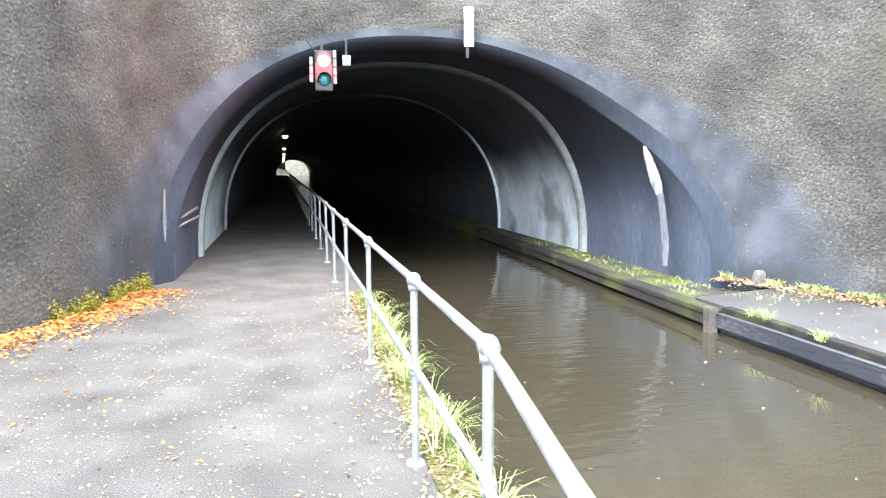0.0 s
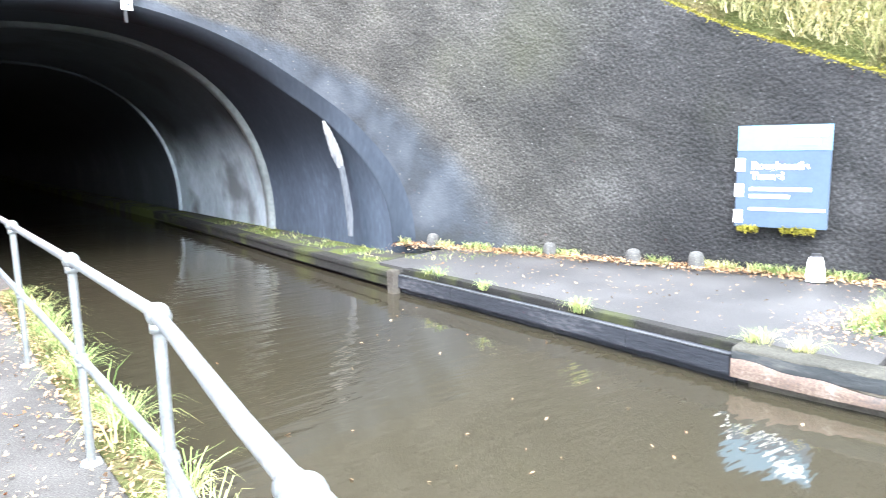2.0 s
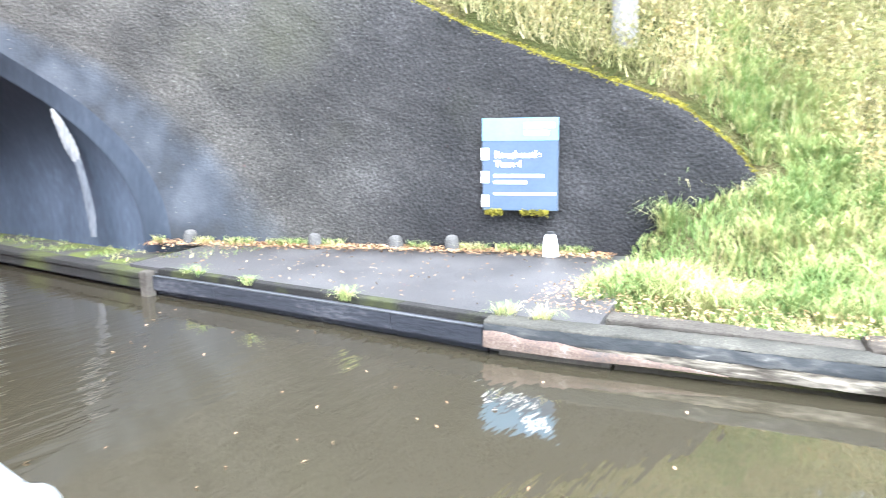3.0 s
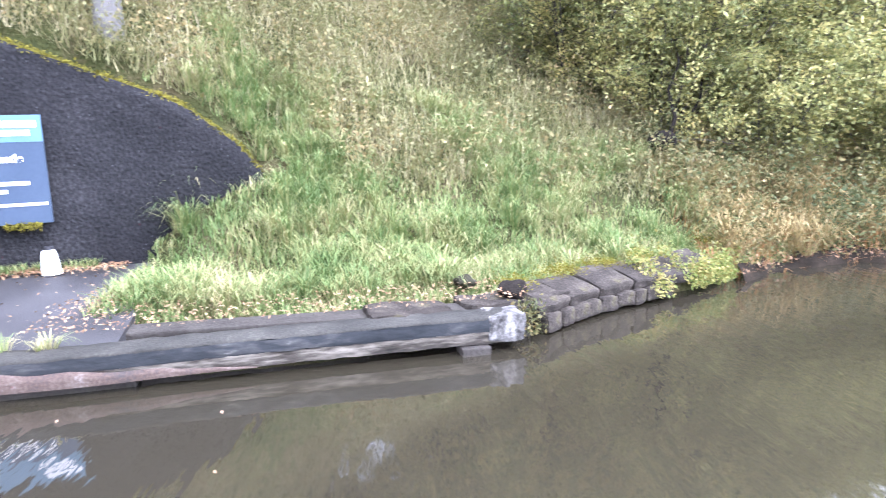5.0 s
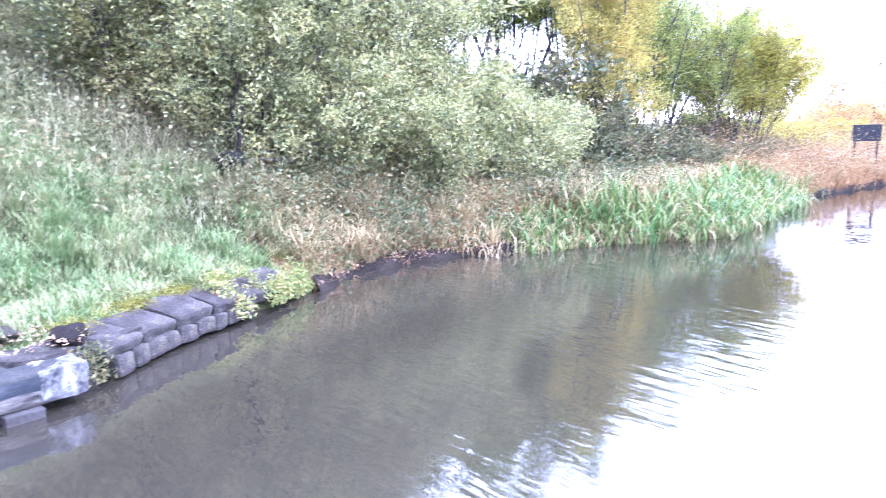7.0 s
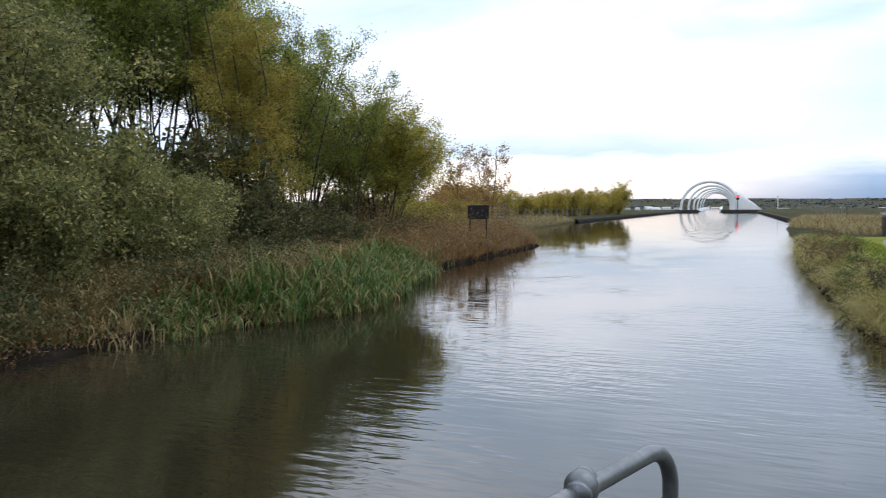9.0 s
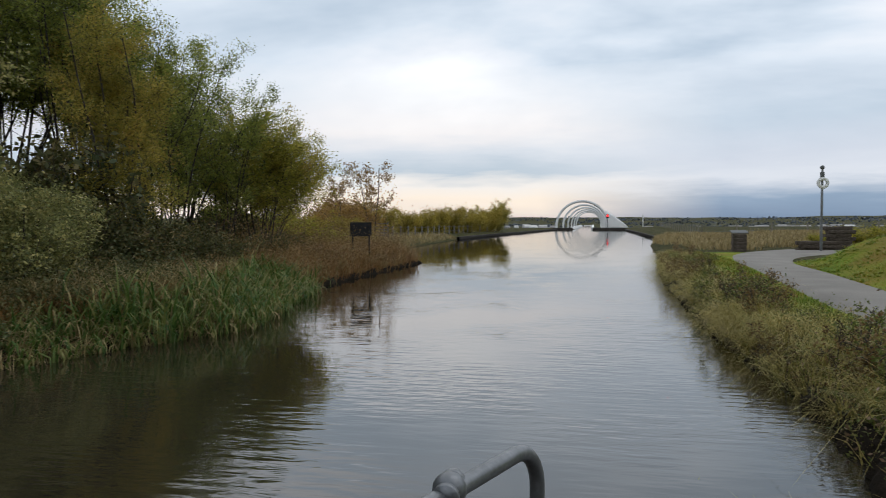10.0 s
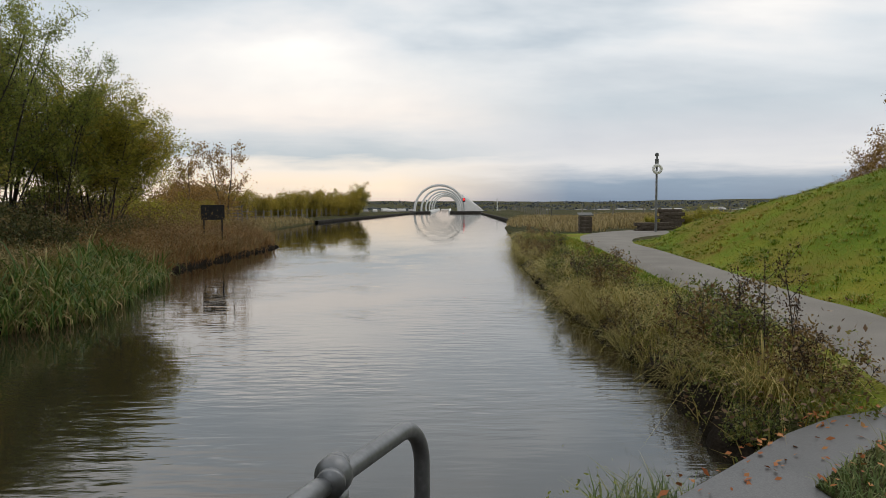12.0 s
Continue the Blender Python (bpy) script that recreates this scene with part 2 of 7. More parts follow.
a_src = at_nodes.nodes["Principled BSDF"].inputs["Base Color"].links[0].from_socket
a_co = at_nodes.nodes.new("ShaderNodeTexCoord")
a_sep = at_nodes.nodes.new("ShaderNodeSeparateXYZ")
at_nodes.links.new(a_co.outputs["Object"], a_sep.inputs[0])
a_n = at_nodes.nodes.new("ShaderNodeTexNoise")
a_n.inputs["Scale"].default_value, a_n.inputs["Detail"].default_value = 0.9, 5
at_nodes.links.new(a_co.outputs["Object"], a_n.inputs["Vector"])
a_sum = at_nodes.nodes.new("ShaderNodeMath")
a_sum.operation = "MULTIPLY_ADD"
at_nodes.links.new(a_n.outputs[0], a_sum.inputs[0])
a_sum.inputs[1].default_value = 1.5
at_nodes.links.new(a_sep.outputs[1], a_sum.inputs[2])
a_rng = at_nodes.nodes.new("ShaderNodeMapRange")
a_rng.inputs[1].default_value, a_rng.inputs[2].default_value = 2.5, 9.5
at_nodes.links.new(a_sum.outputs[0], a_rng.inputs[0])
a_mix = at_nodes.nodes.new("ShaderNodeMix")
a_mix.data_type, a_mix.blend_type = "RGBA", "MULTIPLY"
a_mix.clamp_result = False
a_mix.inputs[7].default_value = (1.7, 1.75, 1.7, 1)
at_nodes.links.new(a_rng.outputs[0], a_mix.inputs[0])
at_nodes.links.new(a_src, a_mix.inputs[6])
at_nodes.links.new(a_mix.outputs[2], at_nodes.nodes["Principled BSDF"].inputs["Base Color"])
M_WET = mat("damp_asphalt", [(0.3, (0.0275, 0.0264, 0.0275)), (0.7, (0.0605, 0.0578, 0.0578))], scale=1.0, fine=90, rough=0.6, bump=0.5, bump_dist=0.005,
            stain=(0.075, 0.072, 0.072), stain_scale=0.5, stain_range=(0.5, 0.8))
M_PATH = mat("grey_path", [(0.3, (0.169, 0.156, 0.1404)), (0.7, (0.26, 0.2431, 0.2184))], scale=0.8, fine=110, rough=0.95, bump=0.5, bump_dist=0.005)
M_GROUND = mat("rough_turf", [(0.25, (0.022, 0.025, 0.010)), (0.45, (0.045, 0.05, 0.016)), (0.58, (0.08, 0.068, 0.032)), (0.75, (0.12, 0.094, 0.05))],
               scale=1.3, fine=22, rough=1.0, bump=1.0, bump_dist=0.08, spec=0.1)
M_LAWN = mat("lawn", [(0.34, (0.065, 0.12, 0.010)), (0.5, (0.14, 0.195, 0.016)), (0.66, (0.25, 0.22, 0.03))], stain=(0.19, 0.135, 0.03), stain_scale=0.33, stain_range=(0.48, 0.66), scale=0.5, fine=26, rough=1.0, bump=0.8, bump_dist=0.03, spec=0.1)
# distance haze is put into this bluish base colour
M_FAR = mat("hazed_far_country", [(0.35, (0.065, 0.08, 0.10)), (0.6, (0.095, 0.108, 0.12)), (0.75, (0.15, 0.15, 0.14))], scale=0.006, fine=0.05, rough=1.0, bump=0.0, spec=0.0)
M_STONE = mat("grey_stone", [(0.3, (0.0202, 0.0187, 0.0132)), (0.5, (0.0396, 0.036, 0.0251)), (0.7, (0.0864, 0.0814, 0.0516))], scale=4, fine=45, rough=0.95, bump=0.8, spec=0.05,
              stain=(0.10, 0.085, 0.02), stain_scale=2.2, stain_range=(0.64, 0.72))
M_CONCRETE = mat("old_concrete", [(0.32, (0.0382, 0.0382, 0.0382)), (0.52, (0.0723, 0.0697, 0.0663)), (0.68, (0.1615, 0.1555, 0.1445))], scale=2.5, fine=50, rough=0.9, bump=0.5,
                 stain=(0.06, 0.052, 0.03), stain_scale=1.4, stain_range=(0.52, 0.66))
M_STEEL = mat("galvanised_steel", [(0.3, (0.1296, 0.1382, 0.1486)), (0.55, (0.216, 0.2246, 0.235)), (0.72, (0.3456, 0.3542, 0.3629))], scale=9, fine=60, rough=0.42, metal=0.55, bump=0.15, bump_dist=0.003)
M_BARK = mat("dark_bark", [(0.3, (0.035, 0.03, 0.026)), (0.7, (0.10, 0.088, 0.075))], scale=6, fine=40, rough=0.95, bump=0.7, stretch=(1, 1, 0.3))
M_BARK_PALE = mat("pale_bark", [(0.3, (0.072, 0.066, 0.06)), (0.7, (0.204, 0.198, 0.186))], scale=6, fine=40, rough=0.9, bump=0.5, stretch=(1, 1, 0.3))


def leafmat(name, stops, trans=0.25, scale=0.9):
    return mat(name, stops, scale=scale, rough=0.5, bump=0.0, island=True, trans=trans, spec=0.2)


M_LEAF_OLIVE = leafmat("olive_leaves", [(0.1, (0.1664, 0.1746, 0.02716)), (0.5, (0.3432, 0.325, 0.0485)), (0.8, (0.52, 0.4268, 0.0679)), (1.0, (0.624, 0.3977, 0.08245))], 0.5)
M_LEAF_GOLD = leafmat("golden_leaves", [(0.1, (0.1649, 0.171, 0.0418)), (0.5, (0.388, 0.3325, 0.0665)), (0.85, (0.5432, 0.4085, 0.0855)), (1.0, (0.5335, 0.285, 0.095))], 0.5)
M_LEAF_GREEN = leafmat("green_leaves", [(0.1, (0.13, 0.17, 0.038)), (0.5, (0.27, 0.31, 0.065)), (0.85, (0.44, 0.43, 0.085)), (1.0, (0.56, 0.44, 0.10))], 0.5)
M_LEAF_RUST = leafmat("rust_leaves", [(0.1, (0.17, 0.095, 0.028)), (0.5, (0.31, 0.18, 0.048)), (1.0, (0.42, 0.27, 0.075))], 0.30)
M_GRASS = leafmat("grass_blades", [(0.1, (0.0858, 0.1406, 0.0405)), (0.45, (0.1716, 0.2279, 0.0765)), (0.7, (0.3129, 0.3055, 0.1305)), (0.97, (0.4643, 0.3977, 0.225))], scale=1.5)
M_SLOPE = leafmat("slope_stalks", [(0.1, (0.165, 0.175, 0.07)), (0.4, (0.25, 0.245, 0.11)), (0.65, (0.35, 0.31, 0.17)), (0.95, (0.46, 0.40, 0.255))], scale=0.7)
M_BRAMBLE = leafmat("bramble_leaves", [(0.1, (0.0425, 0.0595, 0.0213)), (0.5, (0.1062, 0.1105, 0.0425)), (0.8, (0.1955, 0.153, 0.0595)), (1.0, (0.2805, 0.187, 0.085))], scale=0.7)
M_BUSH = leafmat("sallow_leaves", [(0.1, (0.105, 0.125, 0.045)), (0.45, (0.225, 0.235, 0.082)), (0.75, (0.39, 0.355, 0.125)), (1.0, (0.53, 0.43, 0.165))], 0.35)
M_WEEDLEAF = leafmat("pale_weed_leaves", [(0.1, (0.1071, 0.114, 0.04219)), (0.5, (0.1862, 0.1814, 0.07595)), (0.8, (0.2793, 0.2194, 0.0971)), (1.0, (0.3351, 0.2532, 0.1266))], 0.3, 0.7)
M_WITHERED = leafmat("withered_leaves", [(0.1, (0.1065, 0.069, 0.03136)), (0.5, (0.2323, 0.1518, 0.06272)), (1.0, (0.3485, 0.2576, 0.1075))], 0.3)
M_SHORELEAF = leafmat("shore_weed_leaves", [(0.1, (0.08505, 0.1283, 0.02954)), (0.5, (0.1823, 0.2116, 0.05315)), (0.8, (0.3037, 0.2565, 0.08269)), (1.0, (0.3887, 0.3014, 0.1181))], scale=0.7)
M_DRY = leafmat("dry_stalks", [(0.1, (0.1436, 0.1105, 0.0442)), (0.45, (0.2873, 0.221, 0.09399)), (0.75, (0.4199, 0.3205, 0.1547)), (1.0, (0.1989, 0.21, 0.0663))], 0.30)
M_RUSTWEED = leafmat("brown_weeds", [(0.1, (0.1064, 0.05775, 0.02246)), (0.45, (0.2658, 0.1403, 0.0526)), (0.75, (0.3933, 0.231, 0.09126)), (1.0, (0.1914, 0.165, 0.0351))], 0.30)
M_REED = leafmat("reed_leaves", [(0.05, (0.0288, 0.0697, 0.0126)), (0.42, (0.0828, 0.1435, 0.0288)), (0.66, (0.189, 0.2009, 0.054)), (0.95, (0.45, 0.3362, 0.171))], 0.35, 2.5)
M_SHORE = leafmat("shore_grass_blades", [(0.1, (0.092, 0.1323, 0.01725)), (0.4, (0.1955, 0.2127, 0.0345)), (0.7, (0.3795, 0.2875, 0.08624)), (1.0, (0.5175, 0.391, 0.1495))], 0.30, 1.6)
M_LITTER_BROWN = leafmat("brown_fallen_leaves", [(0.0, (0.13, 0.07, 0.035)), (0.5, (0.25, 0.15, 0.08)), (1.0, (0.42, 0.30, 0.18))], 0.1)
M_MOWN = leafmat("mown_grass", [(0.1, (0.075, 0.15, 0.010)), (0.45, (0.15, 0.215, 0.016)), (0.66, (0.28, 0.245, 0.032)), (0.9, (0.34, 0.225, 0.055))], 0.25, 0.4)
M_HEDGE = leafmat("hedge_leaves", [(0.0, (0.20, 0.17, 0.025)), (0.6, (0.38, 0.30, 0.05)), (1.0, (0.50, 0.36, 0.07))], 0.4)
M_LITTER = leafmat("fallen_leaves", [(0.0, (0.19, 0.05, 0.018)), (0.45, (0.36, 0.115, 0.028)), (0.8, (0.45, 0.20, 0.055)), (1.0, (0.50, 0.37, 0.21))], trans=0.1)
M_LITTER_PALE = leafmat("pale_fallen_leaves", [(0.0, (0.12, 0.06, 0.028)), (0.5, (0.20, 0.125, 0.07)), (1.0, (0.33, 0.25, 0.17))], trans=0.1)
M_MOSS = mat("yellow_moss", [(0.3, (0.078, 0.078, 0.0117)), (0.6, (0.18, 0.156, 0.0195)), (0.8, (0.252, 0.216, 0.04875))], scale=7, fine=60, rough=1.0, bump=1.0, bump_dist=0.02)

# murky canal water: brown and opaque, with small ripples
M_WATER = bpy.data.materials.new("canal_water")
M_WATER.use_nodes = True
nt = M_WATER.node_tree
nt.nodes.remove(nt.nodes["Principled BSDF"])
w_murk = nt.nodes.new("ShaderNodeBsdfDiffuse")
w_murk.inputs["Color"].default_value = (0.0255, 0.0218, 0.0138, 1)
w_gloss = nt.nodes.new("ShaderNodeBsdfGlossy")
w_gloss.inputs["Roughness"].default_value = 0.03
w_face = nt.nodes.new("ShaderNodeLayerWeight")
w_face.inputs["Blend"].default_value = 0.5
w_pow = nt.nodes.new("ShaderNodeMath")
w_pow.operation = "POWER"
nt.links.new(w_face.outputs["Facing"], w_pow.inputs[0])
w_pow.inputs[1].default_value = 2.7
w_fac = nt.nodes.new("ShaderNodeMapRange")
w_fac.inputs[3].default_value, w_fac.inputs[4].default_value = 0.02, 0.95
nt.links.new(w_pow.outputs[0], w_fac.inputs[0])
w_surf = nt.nodes.new("ShaderNodeMixShader")
nt.links.new(w_fac.outputs[0], w_surf.inputs[0])
nt.links.new(w_murk.outputs[0], w_surf.inputs[1])
nt.links.new(w_gloss.outputs[0], w_surf.inputs[2])
nt.links.new(w_surf.outputs[0], nt.nodes["Material Output"].inputs[0])
wco = nt.nodes.new("ShaderNodeTexCoord")
wmp = nt.nodes.new("ShaderNodeMapping")
wmp.inputs["Rotation"].default_value = (0, 0, radians(24))
wmp.inputs["Scale"].default_value = (0.6, 2.4, 1)
nt.links.new(wco.outputs["Object"], wmp.inputs[0])
rip1 = nt.nodes.new("ShaderNodeTexNoise")
rip1.inputs["Scale"].default_value, rip1.inputs["Detail"].default_value = 3.2, 2.0
rip2 = nt.nodes.new("ShaderNodeTexNoise")
rip2.inputs["Scale"].default_value, rip2.inputs["Detail"].default_value = 0.45, 2.0
nt.links.new(wmp.outputs[0], rip1.inputs["Vector"])
nt.links.new(wco.outputs["Object"], rip2.inputs["Vector"])
rmix = nt.nodes.new("ShaderNodeMath")
rmix.operation = "MULTIPLY"
nt.links.new(rip1.outputs[0], rmix.inputs[0])
rpatch = nt.nodes.new("ShaderNodeMapRange")
rpatch.inputs[1].default_value, rpatch.inputs[2].default_value = 0.40, 0.66
rpatch.inputs[3].default_value, rpatch.inputs[4].default_value = 0.10, 0.95
nt.links.new(rip2.outputs[0], rpatch.inputs[0])
nt.links.new(rpatch.outputs[0], rmix.inputs[1])
rbump = nt.nodes.new("ShaderNodeBump")
rbump.inputs["Strength"].default_value, rbump.inputs["Distance"].default_value = 0.8, 0.03
nt.links.new(rmix.outputs[0], rbump.inputs["Height"])
# the far basin lies calm
wsep = nt.nodes.new("ShaderNodeSeparateXYZ")
nt.links.new(wco.outputs["Object"], wsep.inputs[0])
wcalm = nt.nodes.new("ShaderNodeMapRange")
wcalm.inputs[1].default_value, wcalm.inputs[2].default_value = -32.0, -8.0
wcalm.inputs[3].default_value, wcalm.inputs[4].default_value = 0.10, 0.5
nt.links.new(wsep.outputs[1], wcalm.inputs[0])
nt.links.new(wcalm.outputs[0], rbump.inputs["Strength"])
for n in (w_gloss, w_face):
    nt.links.new(rbump.outputs[0], n.inputs["Normal"])

# ---- mesh helpers ----
RNG = np.random.default_rng(7)
WATER = -0.41


def np_mesh(name, verts, *face_sets):
    """A mesh from an array of vertices and arrays of faces (each of one size of polygon)."""
    me = bpy.data.meshes.new(name)
    verts = np.asarray(verts, np.float32)
    me.vertices.add(len(verts))
    me.vertices.foreach_set("co", verts.ravel())
    idx, starts, at = [], [], 0
    for f in face_sets:
        f = np.asarray(f, np.int32)
        if len(f) == 0:
            continue
        idx.append(f.ravel())
        starts.append(at + np.arange(len(f), dtype=np.int32) * f.shape[1])
        at += f.size
    me.loops.add(at)
    me.polygons.add(sum(len(s) for s in starts))
    me.loops.foreach_set("vertex_index", np.concatenate(idx))
    me.polygons.foreach_set("loop_start", np.concatenate(starts))
    me.update(calc_edges=True)
    me.validate()
    return me


def obj(name, me, material=None, parent=None, label="", smooth=False):
    if material:
        me.materials.append(material)
    if smooth:
        me.polygons.foreach_set("use_smooth", np.ones(len(me.polygons), bool))
    ob = new(name, me)
    if parent:
        ob.parent = parent
    if label:
        ob["label"] = label
    return ob


def from_bm(name, bm, material, parent=None, label="", smooth=False):
    bmesh.ops.recalc_face_normals(bm, faces=bm.faces)
    me = bpy.data.meshes.new(name)
    bm.to_mesh(me)
    bm.free()
    return obj(name, me, material, parent, label, smooth)


def empty(name, at=(0, 0, 0)):
    ob = new(name)
    ob.empty_display_size = 0.2
    ob.location = at
    return ob


def grid_faces(nu, nv):
    i = np.arange(nu * nv).reshape(nu, nv)
    return np.stack([i[:-1, :-1], i[1:, :-1], i[1:, 1:], i[:-1, 1:]], -1).reshape(-1, 4)


def box_bm(bm, size, m=Matrix(), bevel=0.0):
    made = bmesh.ops.create_cube(bm, size=1.0)["verts"]
    bmesh.ops.scale(bm, vec=size, verts=made)
    if bevel:
        edges = list({e for v in made for e in v.link_edges})
        made = list({v for f in bmesh.ops.bevel(bm, geom=edges, offset=bevel, segments=2, affect="EDGES", profile=0.6)["faces"] for v in f.verts} | {v for v in made if v.is_valid})
    bmesh.ops.transform(bm, matrix=m, verts=[v for v in made if v.is_valid])
    return bm


def tube_np(points, radii, sides=8, cap=True):
    """Vertices and faces of a tube along a polyline."""
    p = np.asarray(points, float)
    r = np.broadcast_to(np.asarray(radii, float), (len(p),))
    d = np.gradient(p, axis=0)
    d /= np.linalg.norm(d, axis=1, keepdims=True) + 1e-9
    a = np.empty_like(d)
    a[0] = np.cross(d[0], (1.0, 0, 0) if abs(d[0, 2]) > 0.9 else (0, 0, 1.0))
    for i in range(1, len(p)):
        a[i] = a[i - 1] - d[i] * (a[i - 1] @ d[i])
    a /= np.linalg.norm(a, axis=1, keepdims=True) + 1e-9
    b = np.cross(d, a)
    ang = np.linspace(0, 2 * np.pi, sides, endpoint=False)
    ring = p[:, None] + r[:, None, None] * (np.cos(ang)[None, :, None] * a[:, None] + np.sin(ang)[None, :, None] * b[:, None])
    i = np.arange(len(p) * sides).reshape(len(p), sides)
    j = np.roll(i, -1, 1)
    faces = np.stack([i[:-1], j[:-1], j[1:], i[1:]], -1).reshape(-1, 4)
    return ring.reshape(-1, 3), faces


def tubes_mesh(name, runs, sides=8):
    vs, fs, at = [], [], 0
    for pts, rad in runs:
        v, f = tube_np(pts, rad, sides)
        vs.append(v)
        fs.append(f + at)
        at += len(v)
    return np_mesh(name, np.concatenate(vs), np.concatenate(fs))


def prism(name, poly, z0, z1, material, parent=None):
    """An upright slab over a polygon in plan."""
    bm = bmesh.new()
    f = bm.faces.new([bm.verts.new((x, y, z1)) for x, y in poly])
    ext = bmesh.ops.extrude_face_region(bm, geom=[f])
    bmesh.ops.translate(bm, vec=(0, 0, z0 - z1), verts=[g for g in ext["geom"] if isinstance(g, bmesh.types.BMVert)])
    return from_bm(name, bm, material, parent)


def blades(roots, height, lean=0.35, width=0.008, spread=None):
    """Vertices and triangles of bent blades that grow from the roots."""
    n = len(roots)
    a = RNG.uniform(0, 2 * np.pi, n)
    h = np.broadcast_to(height, (n,)) * RNG.uniform(0.55, 1.15, n)
    out = np.stack([np.cos(a), np.sin(a), np.zeros(n)], 1)
    side = np.stack([-np.sin(a), np.cos(a), np.zeros(n)], 1) * (np.broadcast_to(width, (n,)) * RNG.uniform(0.7, 1.3, n))[:, None]
    ln = lean * RNG.uniform(0.2, 1.6, n)
    mid = roots + out * (h * ln * 0.35)[:, None] + np.stack([0 * h, 0 * h, h * 0.55], 1)
    tip = roots + out * (h * ln * 1.1)[:, None] + np.stack([0 * h, 0 * h, h * (1 - 0.25 * np.minimum(ln, 1.5))], 1)
    v = np.stack([roots - side, roots + side, mid - side * 0.8, mid + side * 0.8, tip], 1).reshape(-1, 3)
    k = np.arange(n)[:, None] * 5
    f = np.concatenate([k + [0, 1, 3], k + [0, 3, 2], k + [2, 3, 4]])
    return v, f


def tufts(centres, n, radius, height, lean=0.9, width=0.006):
    """Tussocks: n blades round each centre, that lean outwards and droop."""
    m = len(centres)
    size = RNG.uniform(0.6, 1.25, m)
    idx = np.repeat(np.arange(m), n)
    a, r = RNG.uniform(0, 2 * np.pi, m * n), np.sqrt(RNG.uniform(0, 1, m * n))
    out = np.stack([np.cos(a), np.sin(a), 0 * a], 1)
    side = np.stack([-np.sin(a), np.cos(a), 0 * a], 1) * (width * RNG.uniform(0.6, 1.3, m * n))[:, None]
    h = height * size[idx] * RNG.uniform(0.6, 1.15, m * n)
    ln = lean * (0.15 + r) * RNG.uniform(0.5, 1.4, m * n)
    p = centres[idx] + out * (radius * size[idx] * r)[:, None] * 0.5
    up = np.array([0, 0, 1.0])
    q1 = p + out * (h * ln * 0.22)[:, None] + up * (h * 0.5)[:, None]
    q2 = p + out * (h * ln * 0.62)[:, None] + up * (h * (0.86 - 0.12 * ln))[:, None]
    q3 = p + out * (h * ln * 1.0)[:, None] + up * (h * (0.95 - 0.42 * ln))[:, None]
    v = np.stack([p - side, p + side, q1 - side, q1 + side, q2 - side * 0.7, q2 + side * 0.7, q3], 1).reshape(-1, 3)
    k = np.arange(m * n)[:, None] * 7
    f = np.concatenate([k + [0, 1, 3], k + [0, 3, 2], k + [2, 3, 5], k + [2, 5, 4], k + [4, 5, 6]])
    return v, f


def long_blades(roots, length, width, droop=1.0):
    """Broad blades that rise, bend over and hang, as reeds do."""
    n = len(roots)
    a = RNG.uniform(0, 2 * np.pi, n)
    out = np.stack([np.cos(a), np.sin(a), np.zeros(n)], 1)
    side = np.stack([-np.sin(a), np.cos(a), np.zeros(n)], 1)
    ln = np.broadcast_to(length, (n,)) * RNG.uniform(0.5, 1.15, n)
    bend = droop * RNG.uniform(0.3, 1.5, n)
    w = np.broadcast_to(width, (n,)) * RNG.uniform(0.6, 1.2, n)
    p, tilt, rows = roots.copy(), RNG.uniform(0.02, 0.3, n), []
    for i, k in enumerate((1.0, 1.0, 0.85, 0.6, 0.08)):
        rows += [p - side * (w * k)[:, None], p + side * (w * k)[:, None]]
        tilt = tilt + bend * (0.12, 0.3, 0.75, 0.8, 0)[i]
        p = p + (out * np.sin(tilt)[:, None] + np.stack([0 * a, 0 * a, np.cos(tilt)], 1)) * (ln / 4)[:, None]
    v = np.stack(rows, 1).reshape(-1, 3)
    b = np.arange(n)[:, None] * 10
    f = np.concatenate([b + [2 * i, 2 * i + 1, 2 * i + 3, 2 * i + 2] for i in range(4)])
    return v, f


def leaf_quads(centres, size, flat=0.0):
    """Vertices and faces of small pointed leaves at random turns; flat: how far they lie level."""
    n = len(centres)
    nrm = RNG.normal(size=(n, 3))
    nrm[:, 2] = nrm[:, 2] * (1 - flat) + flat * 2.5
    nrm /= np.linalg.norm(nrm, axis=1, keepdims=True)
    a = np.cross(nrm, RNG.normal(size=(n, 3)))
    a /= np.linalg.norm(a, axis=1, keepdims=True)
    b = np.cross(nrm, a)
    s = (np.broadcast_to(size, (n,)) * RNG.uniform(0.6, 1.3, n))[:, None]
    v = np.stack([centres - a * s, centres - b * s * 0.5 + nrm * s * 0.12, centres + a * s, centres + b * s * 0.5 + nrm * s * 0.12], 1).reshape(-1, 3)
    return v, np.arange(4 * n).reshape(n, 4)


